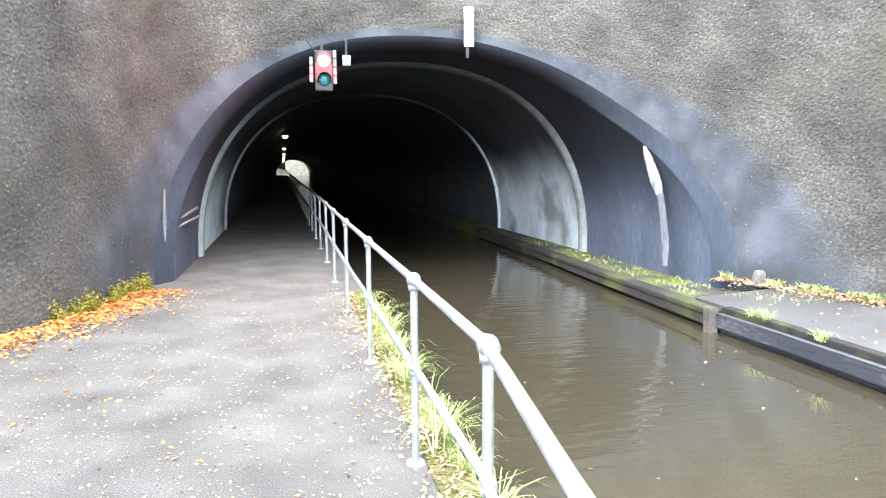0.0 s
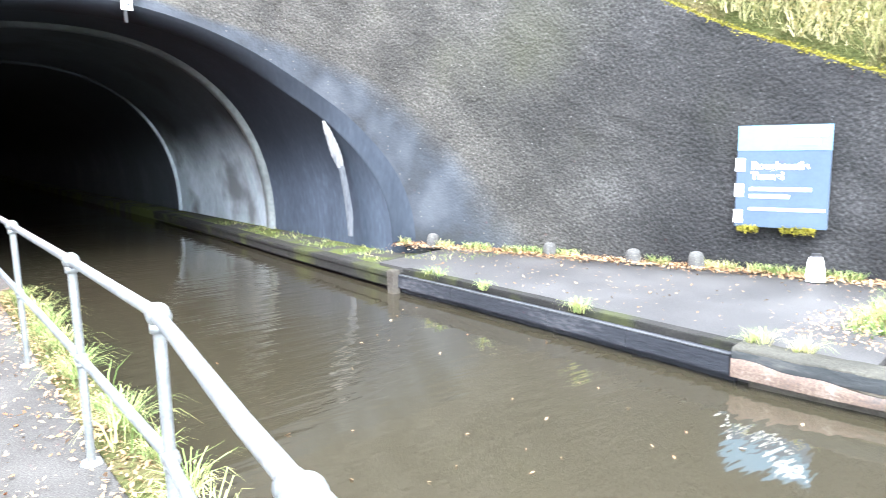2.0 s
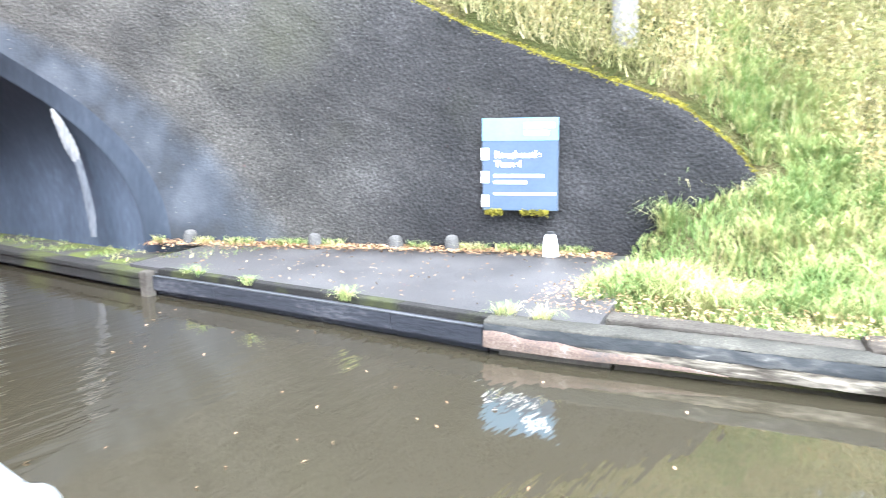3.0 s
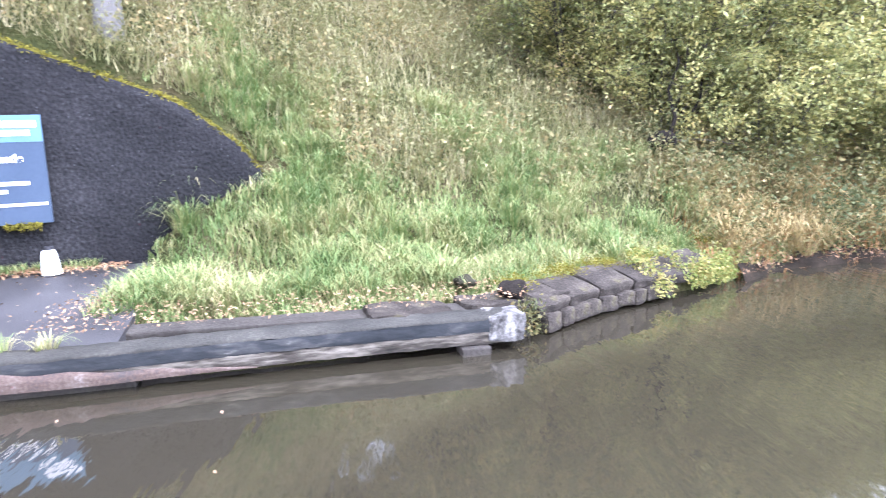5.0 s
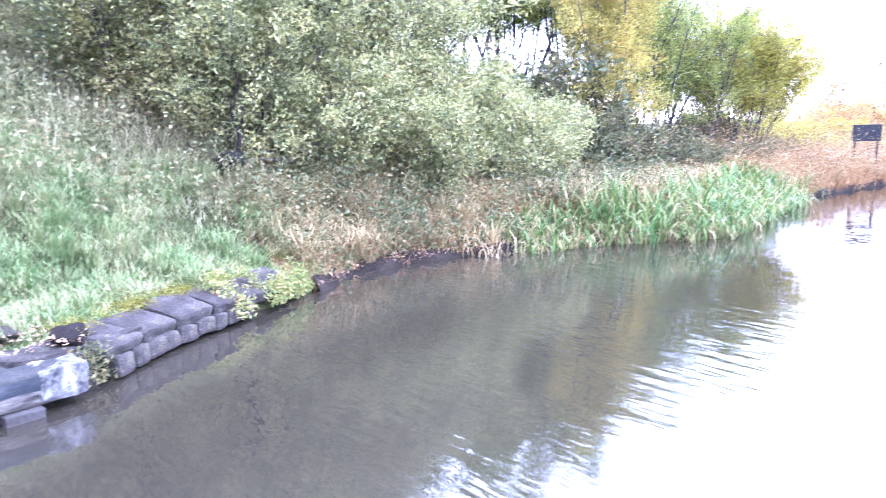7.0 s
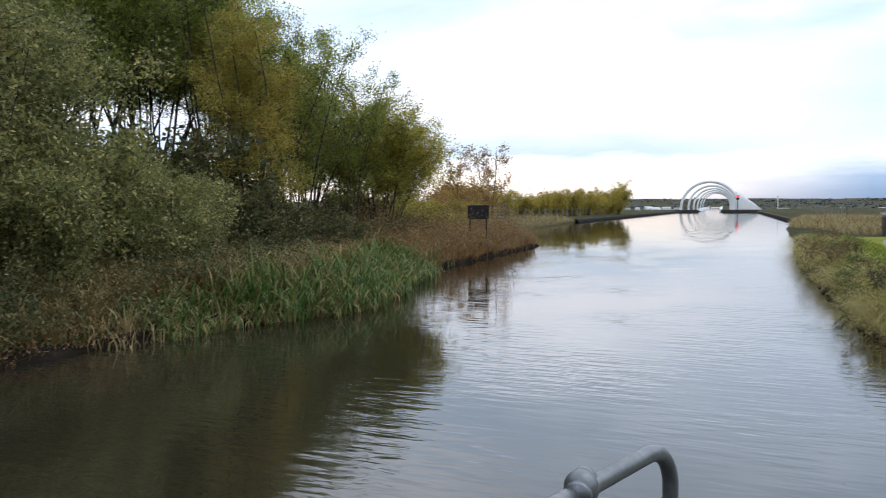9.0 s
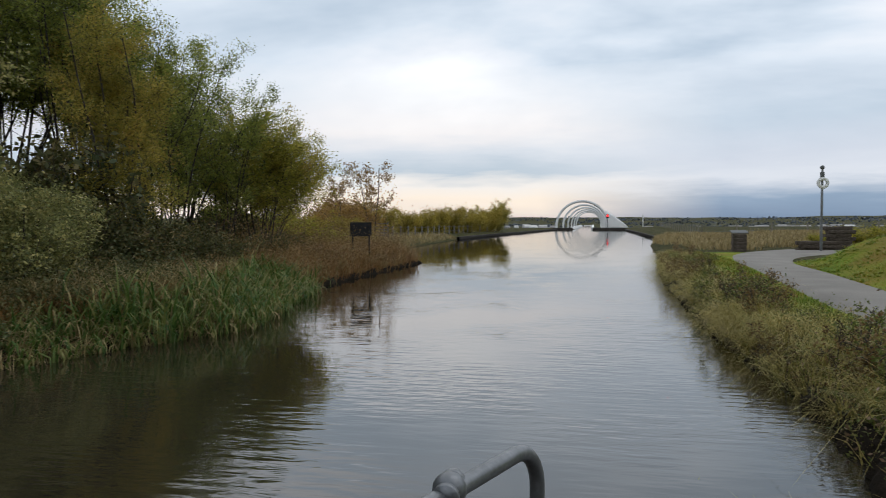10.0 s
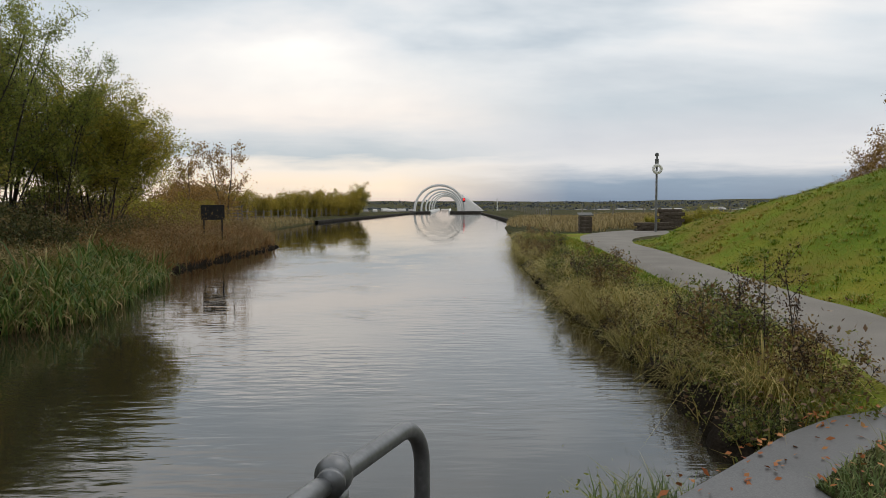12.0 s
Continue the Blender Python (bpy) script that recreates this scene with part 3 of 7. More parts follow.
# ---- the plan: shores, walls and the height of the ground ----
RIGHT_SHORE = [(-3000, -4), (-178.5, -0.6), (-178, 4.4), (-118, 10.2), (-80, 13.5), (-60, 13.2), (-40, 12.6), (-36, 11.0), (-33.5, 7.6), (-20, 7.95), (-18.5, 7.75),
               (-15, 7.0), (-12.5, 6.5), (-11.4, 7.0), (-9.9, 7.75), (-8.6, 8.05), (-7, 8.35), (-6, 8.3), (-4.6, 7.55), (-3.3, 6.95), (-2, 6.25), (-1.8, 6.0), (0, 5.8),
               (2.5, 5.5), (8, 5.7), (14, 6.0), (200, 3.2)]
LEFT_SHORE = [(-3000, -40), (-178.5, -5.4), (-178, -12.4), (-172, -12.1), (-82, -9.0), (-60, -6.0), (-36, -3.95), (-22.9, -2.75), (-12.7, -2.28), (-10.7, -2.36), (-8.2, -2.33),
              (-5.6, -2.05), (-4.4, -1.0), (-2.9, 0.35), (-2.4, 0.85), (12, 0.9), (200, -1.9)]
WALL_PLAN = [(-9.0, 0.6), (-6.5, 3.0), (-4.6, 5.2), (-3.45, 6.7), (-2.8, 7.8), (-2.35, 9.2), (-2.0, 10.5), (-1.35, 11.45), (0.4, 11.9), (2.2, 12.0), (4.0, 11.8),
             (5.3, 11.0), (6.0, 9.8), (6.55, 8.3), (7.2, 6.5), (7.75, 4.9), (8.15, 3.6), (8.4, 2.5), (8.6, 1.2), (8.7, 0.3)]
RIGHT_TOP = [(0.3, 0.4), (0.85, 1.02), (1.05, 1.31), (1.7, 1.85), (3.1, 2.4), (4.25, 2.9), (4.9, 3.25), (6.5, 4.2), (8.5, 5.4), (11, 6.6), (12, 6.9)]


RIGHT_SHORE = [(y * 1.005, x * 1.005) if -36.5 < y < -1.9 else (y, x) for y, x in RIGHT_SHORE]
LEFT_SHORE = [(y * 1.01, x * 1.01) if -36.5 < y < -5 else (y, x) for y, x in LEFT_SHORE]


def curve_at(points, n):
    """A smooth line (Catmull-Rom) through points, at n even steps of its length."""
    p = np.array(points, float)
    p = np.concatenate([[2 * p[0] - p[1]], p, [2 * p[-1] - p[-2]]])
    out = []
    for i in range(1, len(p) - 2):
        t = np.linspace(0, 1, 24, endpoint=False)[:, None]
        a, b, c, d = p[i - 1], p[i], p[i + 1], p[i + 2]
        out.append(0.5 * (2 * b + (c - a) * t + (2 * a - 5 * b + 4 * c - d) * t**2 + (3 * b - a - 3 * c + d) * t**3))
    out = np.concatenate(out + [p[-2:-1]])
    s = np.r_[0, np.cumsum(np.linalg.norm(np.diff(out, axis=0), axis=1))]
    u = np.linspace(0, s[-1], n)
    return np.stack([np.interp(u, s, out[:, k]) for k in range(out.shape[1])], 1), u


PLAN, PLAN_S = curve_at(WALL_PLAN, 500)
wall_right = PLAN[PLAN[:, 0] > 2.2][::-1]
wall_left = PLAN[PLAN[:, 0] < 2.2]


def shore(table, y):
    ys, xs = zip(*table)
    return np.interp(y, ys, xs)


def soft(x, a, b):
    t = np.clip((x - a) / (b - a), 0, 1)
    return t * t * (3 - 2 * t)


def lumps(x, y, s, seed=0.0):
    """A cheap smooth unevenness between -1 and 1."""
    return (np.sin(x * 1.7 / s + seed) * np.cos(y * 1.3 / s + 1.7 * seed) + 0.6 * np.sin(x * 0.9 / s - y * 2.1 / s + 2.3 * seed) + 0.4 * np.cos(3.1 * x / s + 2.7 * y / s + seed)) / 2


def height(x, y):
    x, y = np.broadcast_arrays(np.asarray(x, float), np.asarray(y, float))
    xr, xl = shore(RIGHT_SHORE, y), shore(LEFT_SHORE, y)
    z = np.full(x.shape, -1.3)
    # far side of the canal: bank, then the embankment
    d = x - xr
    bank = WATER - 0.25 + 0.42 * soft(d, -0.25, 0.35)
    foot = np.interp(y, [-60, -33, -20, -14, -9, -6, -4, -1, 0.85, 1.5, 2.2, 2.5, 14], [16, 10.5, 10.5, 9.8, 9.6, 9.2, 8.6, 7.6, 7.3, 7.6, 8.2, 9.5, 9.5])
    grade = np.interp(y, [-60, -33, -22, -15, -9, -5, 0, 4], [0.02, 0.05, 0.10, 0.22, 0.46, 0.60, 0.72, 0.72])
    top = np.interp(y, [-60, -33, -22, -15, -9, -5, 2, 8], [0.5, 0.7, 1.3, 2.2, 4.6, 10.0, 17.0, 18.0])
    rise = grade * np.maximum(0, x - foot)
    rise = top * (1 - np.exp(-rise / top))
    natural = soft(-y, 4.0, 7.0)
    land = bank + 0.22 * soft(d, 0.2, 1.6) * (1 + 0.5 * natural) + rise + 0.06 * lumps(x, y, 0.9) * soft(d, 0.4, 2.5)
    # behind the wing wall the ground stands at its top
    order = np.argsort(wall_right[:, 1])
    xw = np.interp(y, wall_right[order, 1], wall_right[order, 0])
    zt = np.interp(y, *zip(*RIGHT_TOP))
    behind = zt - 0.06 + 0.72 * np.maximum(0, x - xw - 0.2)
    behind = np.where(behind > 10, 10 + (1 - np.exp(-(behind - 10) / 7)) * 7, behind)
    walled = (y > 0.55) & (x > np.maximum(xw + 0.4, np.where(y > 8, 6.95, 0)))
    flat = np.where(y > 8.0, -0.22, np.where(y > 2.2, -0.16, land))
    land = np.where(walled, np.maximum(behind, land), np.where((y > 0.3) & (x > xr), flat, land))
    z = np.where(x > xr - 0.3, land, z)
    # near side: platform, path bank, mound and the hill
    e = xl - x
    platform = soft(y, -6.2, -4.6)
    nat = WATER - 0.25 + 0.55 * soft(e, -0.2, 0.5) + 0.12 * soft(e, 0.5, 1.4)
    nat = nat + (0.05 + 0.10 * soft(-y, 12, 32)) * soft(e, 0.7, 1.6)
    lz = nat * (1 - platform) + np.where(e > 0.12, -0.05, -1.0) * platform
    mfoot = np.interp(y, [-40, -33, -30, -26, -20, -11.7, -9.6, -6, -2, 2, 6], [-17, -13, -10.3, -7.8, -6.9, -5.9, -5.8, -5.2, -4.6, -5.0, -6])
    mtop = np.interp(y, [-45, -36, -30, -25, -20, -15, -11, -6, 0, 6], [0.2, 0.3, 0.6, 1.35, 3.2, 4.7, 5.2, 5.6, 7.0, 8])
    m = 0.72 * np.maximum(0, mfoot - x)
    m = mtop * (1 - np.exp(-(m / mtop) ** 1.3))
    lz = lz + m + 0.04 * lumps(x, y, 1.1, 2.0) * soft(m, 0.1, 0.6)
    order = np.argsort(wall_left[:, 1])
    xwl = np.interp(y, wall_left[order, 1], wall_left[order, 0])
    lz = np.where((y > 0.6) & (x < np.minimum(xwl - 0.4, np.where(y > 8, -2.75, 99))), 5.2 + 0.3 * np.minimum(xwl - x, 20), lz)
    z = np.where(x < xl + 0.1, lz, z)
    # the hill over the tunnel
    over = 7.0 + 4.0 * soft(y, 12, 40) + 0.5 * lumps(x, y, 9.0)
    far_out = soft(y, 176, 184)
    over = over * (1 - far_out) + far_out * np.where((x > -1.9) & (x < 3.4), -1.2, 0.3 + 0.25 * np.abs(x - 1))
    z = np.where(y > 12.32, over, z)
    # beyond the basin the land falls to a broad valley with low hills
    r = np.hypot(x, y)
    out_y = soft(-y, 182, 260)
    out_x = soft(np.abs(x + 5) + 0.35 * np.minimum(y + 90, 0), 60, 220)
    drop = np.maximum(out_y, out_x * soft(-y, 40, 110))
    valley = -24 + 3 * lumps(x, y, 160.0) + 24 * soft(r, 900, 2300) + 22 * soft(r, 1700, 2900) * (0.75 + 0.5 * lumps(x, y, 420.0, 1.0))
    return z * (1 - drop) + valley * drop


def stretch(inner, outer_lo, outer_hi, growth=1.16):
    lo, hi = [inner[0]], [inner[-1]]
    step = inner[1] - inner[0]
    while lo[-1] > outer_lo:
        step *= growth
        lo.append(lo[-1] - step)
    step = inner[-1] - inner[-2]
    while hi[-1] < outer_hi:
        step *= growth
        hi.append(hi[-1] + step)
    return np.array(lo[:0:-1] + list(inner) + hi[1:])


gx = stretch(np.arange(-14, 22, 0.25), -2600, 2600, 1.09)
gy = stretch(np.arange(-42, 13, 0.25), -3200, 500, 1.07)
GX, GY = np.meshgrid(gx, gy, indexing="ij")
GZ = height(GX, GY)
faces = grid_faces(len(gx), len(gy))
fz = GZ.ravel()[faces]
fx, fy = GX.ravel()[faces].mean(1), GY.ravel()[faces]
steep = (fz.max(1) - fz.min(1) > 3.0) & (fx > -2.6) & (fx < 6.9) & (((fy.max(1) > 12.2) & (fy.min(1) < 12.6)) | ((fy.max(1) > 170) & (fy.min(1) < 190)))
ground_mesh = np_mesh("ground", np.stack([GX, GY, GZ], -1).reshape(-1, 3), faces[~steep])
kept_x, kept_y = fx[~steep], fy.mean(1)[~steep]
mound_edge = np.interp(kept_y, [-40, -33, -30, -26, -20, -11.7, -9.6, -6, -2, 2], [-17, -13, -9.6, -7.2, -6.6, -5.6, -5.6, -5.0, -4.6, -5.0])
verge = (kept_y < -5.7) & (kept_y > -34) & (kept_x < shore(LEFT_SHORE, kept_y) - 0.6) & (kept_x > -7.5)
ground = obj("ground", ground_mesh, M_GROUND, smooth=True)
ground_mesh.materials.append(M_LAWN)
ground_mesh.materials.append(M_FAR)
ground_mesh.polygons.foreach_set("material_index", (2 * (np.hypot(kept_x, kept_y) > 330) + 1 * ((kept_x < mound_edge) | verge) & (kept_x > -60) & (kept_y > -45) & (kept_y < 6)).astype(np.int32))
tagged(ground, "rough autumn turf on banks, embankment and far valley", "ground", kind="structure")


def on_ground(x, y):
    return np.stack([x, y, height(x, y)], -1)


# ---- water ----
wx, wy = np.array([-16, -8, 0, 8, 20.0]), np.array([-178.0, -120, -60, -20, 0, 14, 60, 200])
WXG, WYG = np.meshgrid(wx, wy, indexing="ij")
water = obj("water", np_mesh("water", np.stack([WXG, WYG, WXG * 0 + WATER], -1).reshape(-1, 3), grid_faces(len(wx), len(wy))), M_WATER)
tagged(water, "still murky brown canal water with fine ripples", "water", kind="structure")

# ---- tunnel portal and lining ----
TC, TW, TH = 2.18, 4.24, 4.0  # centre, half width and crown of the opening


def tunnel_x(y):
    return TC - 0.0167 * (np.maximum(y, 12) - 12)


def arch(n=150, shrink=0.0):
    """The opening's outline from its left foot over the crown to its right foot: offsets from the centre line and heights."""
    t = np.linspace(0, np.pi, n)
    c, s = np.cos(t), np.sin(t)
    p = 2 / 2.25
    x = -np.sign(c) * np.abs(c) ** p * (TW - shrink)
    z = np.abs(s) ** p * (TH - shrink)
    foot = np.linspace(-1.0, -0.12, 5)
    x = np.r_[np.full(5, -(TW - shrink)), x, np.full(5, TW - shrink)]
    z = np.r_[foot, z, foot[::-1]]
    return x, z


ax_, az_ = arch()
hole_s = np.interp(TC + ax_, PLAN[:, 0], PLAN_S)
S_MID = float(np.interp(TC, PLAN[:, 0], PLAN_S))


def wall_top(s):
    x, y = np.interp(s, PLAN_S, PLAN[:, 0]), np.interp(s, PLAN_S, PLAN[:, 1])
    right = np.interp(y, *zip(*RIGHT_TOP))
    left = np.interp(y, [0, 12], [5.4, 6.9])
    return np.where(x > TC, right, left)


us = np.linspace(0, PLAN_S[-1], 300)
outer_s = np.r_[np.zeros(40), us, np.full(10, PLAN_S[-1])]
outer_z = np.r_[np.linspace(-1.0, wall_top(us[:1])[0], 40), wall_top(us), np.linspace(wall_top(us[-1:])[0], -1.0, 10)]
o_ang = np.arctan2(outer_z + 1.0, outer_s - S_MID)
h_ang = np.arctan2(az_ + 1.0, hole_s - S_MID)
# even out the spread of the rays between the hole and the far ends
u_hole = np.linspace(0, 1, len(h_ang))
seg = np.r_[0, np.cumsum(np.hypot(np.diff(outer_s), np.diff(outer_z)))]
u_ang = np.interp(-h_ang, -o_ang, seg / seg[-1])
u_out = np.clip(0.75 * u_ang + 0.25 * u_hole, 0, 1)
u_out[0], u_out[-1] = 0, 1
t_s, t_z = np.interp(u_out, seg / seg[-1], outer_s), np.interp(u_out, seg / seg[-1], outer_z)
NR = 60
k = (np.linspace(0, 1, NR) ** 1.25)[None, :]
SS = hole_s[:, None] * (1 - k) + t_s[:, None] * k
ZZ = az_[:, None] * (1 - k) + t_z[:, None] * k


def on_wall(s, z, off=0.0):
    """A place on the portal's face at length s along its plan and height z, off metres proud of it."""
    x, y = np.interp(s, PLAN_S, PLAN[:, 0]), np.interp(s, PLAN_S, PLAN[:, 1])
    dx, dy = np.interp(s, PLAN_S, np.gradient(PLAN[:, 0], PLAN_S)), np.interp(s, PLAN_S, np.gradient(PLAN[:, 1], PLAN_S))
    return np.stack([x + off * dy, y - off * dx, z], -1)


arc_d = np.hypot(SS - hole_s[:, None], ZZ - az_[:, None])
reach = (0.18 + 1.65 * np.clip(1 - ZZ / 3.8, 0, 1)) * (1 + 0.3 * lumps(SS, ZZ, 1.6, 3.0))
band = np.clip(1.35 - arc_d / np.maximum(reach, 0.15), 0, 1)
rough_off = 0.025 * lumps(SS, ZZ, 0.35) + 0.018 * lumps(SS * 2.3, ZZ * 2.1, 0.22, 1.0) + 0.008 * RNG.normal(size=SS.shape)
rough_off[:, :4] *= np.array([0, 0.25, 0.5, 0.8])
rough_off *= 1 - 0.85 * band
front = on_wall(SS, ZZ, rough_off)
back = on_wall(SS[:, -1], ZZ[:, -1], -0.45)
back0 = on_wall(SS[:, -1], np.maximum(ZZ[:, -1] - 1.5, -1.0), -0.45)
shell = np.concatenate([front, back[:, None], back0[:, None]], 1)
portal = empty("tunnel_portal")
tagged(portal, "dark sprayed-concrete tunnel portal with flared wing walls", "tunnel portal", kind="structure")
hw = np_mesh("headwall", shell.reshape(-1, 3), grid_faces(len(ax_), NR + 2))
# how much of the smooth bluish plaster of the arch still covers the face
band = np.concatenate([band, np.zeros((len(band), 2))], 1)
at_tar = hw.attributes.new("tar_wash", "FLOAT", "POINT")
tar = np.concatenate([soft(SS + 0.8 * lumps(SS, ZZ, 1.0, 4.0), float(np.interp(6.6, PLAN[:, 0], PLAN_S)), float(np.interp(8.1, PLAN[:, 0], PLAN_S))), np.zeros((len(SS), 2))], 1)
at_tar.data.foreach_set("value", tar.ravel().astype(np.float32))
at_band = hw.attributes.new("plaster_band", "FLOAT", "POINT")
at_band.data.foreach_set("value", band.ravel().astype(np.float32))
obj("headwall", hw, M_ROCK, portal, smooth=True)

# rounded lip, then the lining with proud joints
lip_r = 0.22
ctr = np.stack([np.interp(hole_s, PLAN_S, PLAN[:, 0]), np.interp(hole_s, PLAN_S, PLAN[:, 1]), az_], -1)
tang = np.gradient(np.stack([ax_, az_], -1), axis=0)
tang /= np.linalg.norm(tang, axis=1, keepdims=True)
inward = np.stack([tang[:, 1], 0 * ax_, -tang[:, 0]], -1)
dy_dx = np.interp(hole_s, PLAN_S, np.gradient(PLAN[:, 1], PLAN_S) / np.maximum(np.gradient(PLAN[:, 0], PLAN_S), 0.05))
inward_w = inward.copy()
inward_w[:, 1] = np.clip(inward[:, 0] * dy_dx, -1.2, 1.2)
rows = []
for a in np.linspace(0, np.pi / 2, 9):
    rows.append(ctr + lip_r * math.sin(a) * (inward_w * math.cos(a) + inward * (1 - math.cos(a))) + np.array([0, lip_r * 1.6 * (1 - math.cos(a)), 0]))
lip = np.stack(rows, 1)


def mark_vault_shade(me, low=1.2, high=2.9):
    """Write how far the vault's colour is shaded: none on the side walls, ragged above."""
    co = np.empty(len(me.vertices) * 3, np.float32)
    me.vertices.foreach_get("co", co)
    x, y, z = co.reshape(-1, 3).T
    at = me.attributes.new("vault_shade", "FLOAT", "POINT")
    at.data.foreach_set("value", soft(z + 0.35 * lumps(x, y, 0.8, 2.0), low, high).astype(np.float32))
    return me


obj("arch_lip", mark_vault_shade(np_mesh("arch_lip", lip.reshape(-1, 3), grid_faces(len(ax_), 9)), 1.4, 3.4), M_LIP, portal, "smooth grey concrete rounded arch edge", smooth=True)
lx, lz = arch(shrink=lip_r)
tunnel = empty("tunnel_lining", (0, 0, 0))
tagged(tunnel, "long dark arched tunnel of smooth grey concrete", "tunnel", kind="structure")


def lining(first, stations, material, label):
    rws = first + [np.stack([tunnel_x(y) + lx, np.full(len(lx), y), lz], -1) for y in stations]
    return obj("lining", mark_vault_shade(np_mesh("lining", np.stack(rws, 1).reshape(-1, 3), grid_faces(len(ax_), len(rws))), 0.7, 2.3), material, tunnel, label, smooth=True)


lining([lip[:, -1]], (13.2, 13.6), M_MOUTH, "navy plastered mouth of the vault, shaded at the crown")
lining([], (13.6, 14.5, 15.2, 16, 17, 18, 19, 19.72), M_PANEL, "smooth concrete bay, daylight put into its pale colour")
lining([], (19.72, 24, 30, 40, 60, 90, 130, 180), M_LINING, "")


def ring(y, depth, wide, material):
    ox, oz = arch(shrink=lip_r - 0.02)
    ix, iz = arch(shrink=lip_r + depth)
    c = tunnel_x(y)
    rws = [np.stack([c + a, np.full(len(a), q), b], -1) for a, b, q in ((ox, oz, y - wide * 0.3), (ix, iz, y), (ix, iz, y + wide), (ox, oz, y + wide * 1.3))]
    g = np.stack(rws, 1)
    return obj("joint_ring", mark_vault_shade(np_mesh("joint_ring", g.reshape(-1, 3), grid_faces(len(ax_), 4)), 1.8, 3.2), material, tunnel)


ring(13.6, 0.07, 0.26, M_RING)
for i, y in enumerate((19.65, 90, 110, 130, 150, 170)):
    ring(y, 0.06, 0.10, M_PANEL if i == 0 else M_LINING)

# white lime streaks run down beside the arch
M_LIME = mat("lime_streak", [(0.35, (0.07, 0.075, 0.085)), (0.5, (0.14, 0.14, 0.14)), (0.62, (0.25, 0.246, 0.24))], scale=4, fine=25, rough=0.9, bump=0.3, stretch=(1, 1, 0.3))


M_LIME_THIN = mat("thin_lime_wash", [(0.35, (0.036, 0.042, 0.052)), (0.6, (0.085, 0.09, 0.10))], scale=4, fine=25, rough=0.9, bump=0.3, stretch=(1, 1, 0.3))


def streak(line, wide, material=M_LIME):
    """A run of lime down the wall: (length along the wall's plan, height) with widths, ragged at its edges."""
    p, _ = curve_at(line, 40)
    w = np.interp(np.linspace(0, 1, 40), np.linspace(0, 1, len(wide)), wide) * (1 + 0.06 * np.sin(np.arange(40) * 1.35))
    g = np.stack([on_wall(p[:, 0] + k * w, p[:, 1], 0.05 + 0.012 * (k == 0)) for k in (-0.5, 0.0, 0.5)], 1)
    return obj("lime_streak", np_mesh("lime_streak", g.reshape(-1, 3), grid_faces(40, 3)), material, portal, "white lime streak")


streak([(21.34, 2.02), (21.46, 1.75), (21.58, 1.45), (21.66, 1.22)], [0.05, 0.15, 0.18, 0.22, 0.21, 0.13])
streak([(21.67, 1.25), (21.74, 0.9), (21.80, 0.45), (21.81, 0.05)], [0.13, 0.13, 0.15, 0.10], M_LIME_THIN)
streak([(12.5, 1.4), (12.47, 1.0), (12.45, 0.62)], [0.02, 0.07, 0.09, 0.03])

# ---- towpath, ledge and bank edges ----
tow = [(0.88, 13), (0.88, -2.35), (0.3, -2.95), (-0.45, -3.75), (-1.09, -4.39), (-1.53, -4.78), (-2.17, -5.35), (-2.69, -5.70), (-3.13, -5.85), (-3.6, -6.3), (-5.4, -6.6),
       (-5.2, -3.0), (-5.0, 1.0), (-5.5, 4.3), (-4.75, 5.2), (-3.55, 6.7), (-2.9, 7.8), (-2.45, 9.2), (-2.1, 10.5), (-2.1, 13)]
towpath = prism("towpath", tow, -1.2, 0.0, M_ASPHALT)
tagged(towpath, "worn grey asphalt towpath strewn with fallen leaves", "path", kind="structure")
M_APRON = mat("damp_grey_asphalt", [(0.35, (0.0615, 0.06232, 0.06396)), (0.5, (0.0984, 0.09922, 0.1017)), (0.65, (0.1394, 0.1394, 0.1394))], scale=0.8, fine=110, rough=0.42, bump=0.25, bump_dist=0.004, mixfine=0.5, spec=0.5, stain=(0.07, 0.07, 0.074), stain_scale=0.9, stain_range=(0.5, 0.7))
apron = prism("apron", [(0.29, -2.96), (-0.44, -3.77), (-1.08, -4.41), (-1.52, -4.80), (-2.16, -5.37), (-2.68, -5.72), (-3.12, -5.87), (-3.59, -6.3), (-5.35, -6.6), (-5.15, -3.0)], -0.05, 0.005, M_APRON)
tagged(apron, "damp grey asphalt at the end of the towpath", "path", kind="structure")
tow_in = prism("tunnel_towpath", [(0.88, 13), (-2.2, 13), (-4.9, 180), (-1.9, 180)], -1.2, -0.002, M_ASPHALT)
tagged(tow_in, "asphalt towpath running into the dark tunnel", "path", kind="structure")
ledge_poly = [(5.32, 8.05), (5.36, 5.0), (5.35, 2.5), (5.5, 1.6), (8.5, 2.0), (8.6, 3.6), (8.0, 5.0), (7.4, 6.6), (6.85, 8.05)]
ledge = prism("far_quay", ledge_poly, -1.2, -0.015, M_WET)
for v in ledge.data.vertices:
    if v.co.z > -0.5 and v.co.x < 5.7:
        v.co.z = -0.10


def quay_z(x, y):
    """The quay falls gently from the wall's foot to its kerb."""
    return -0.10 + 0.085 * np.clip((x - 5.36) / 1.9, 0, 1)


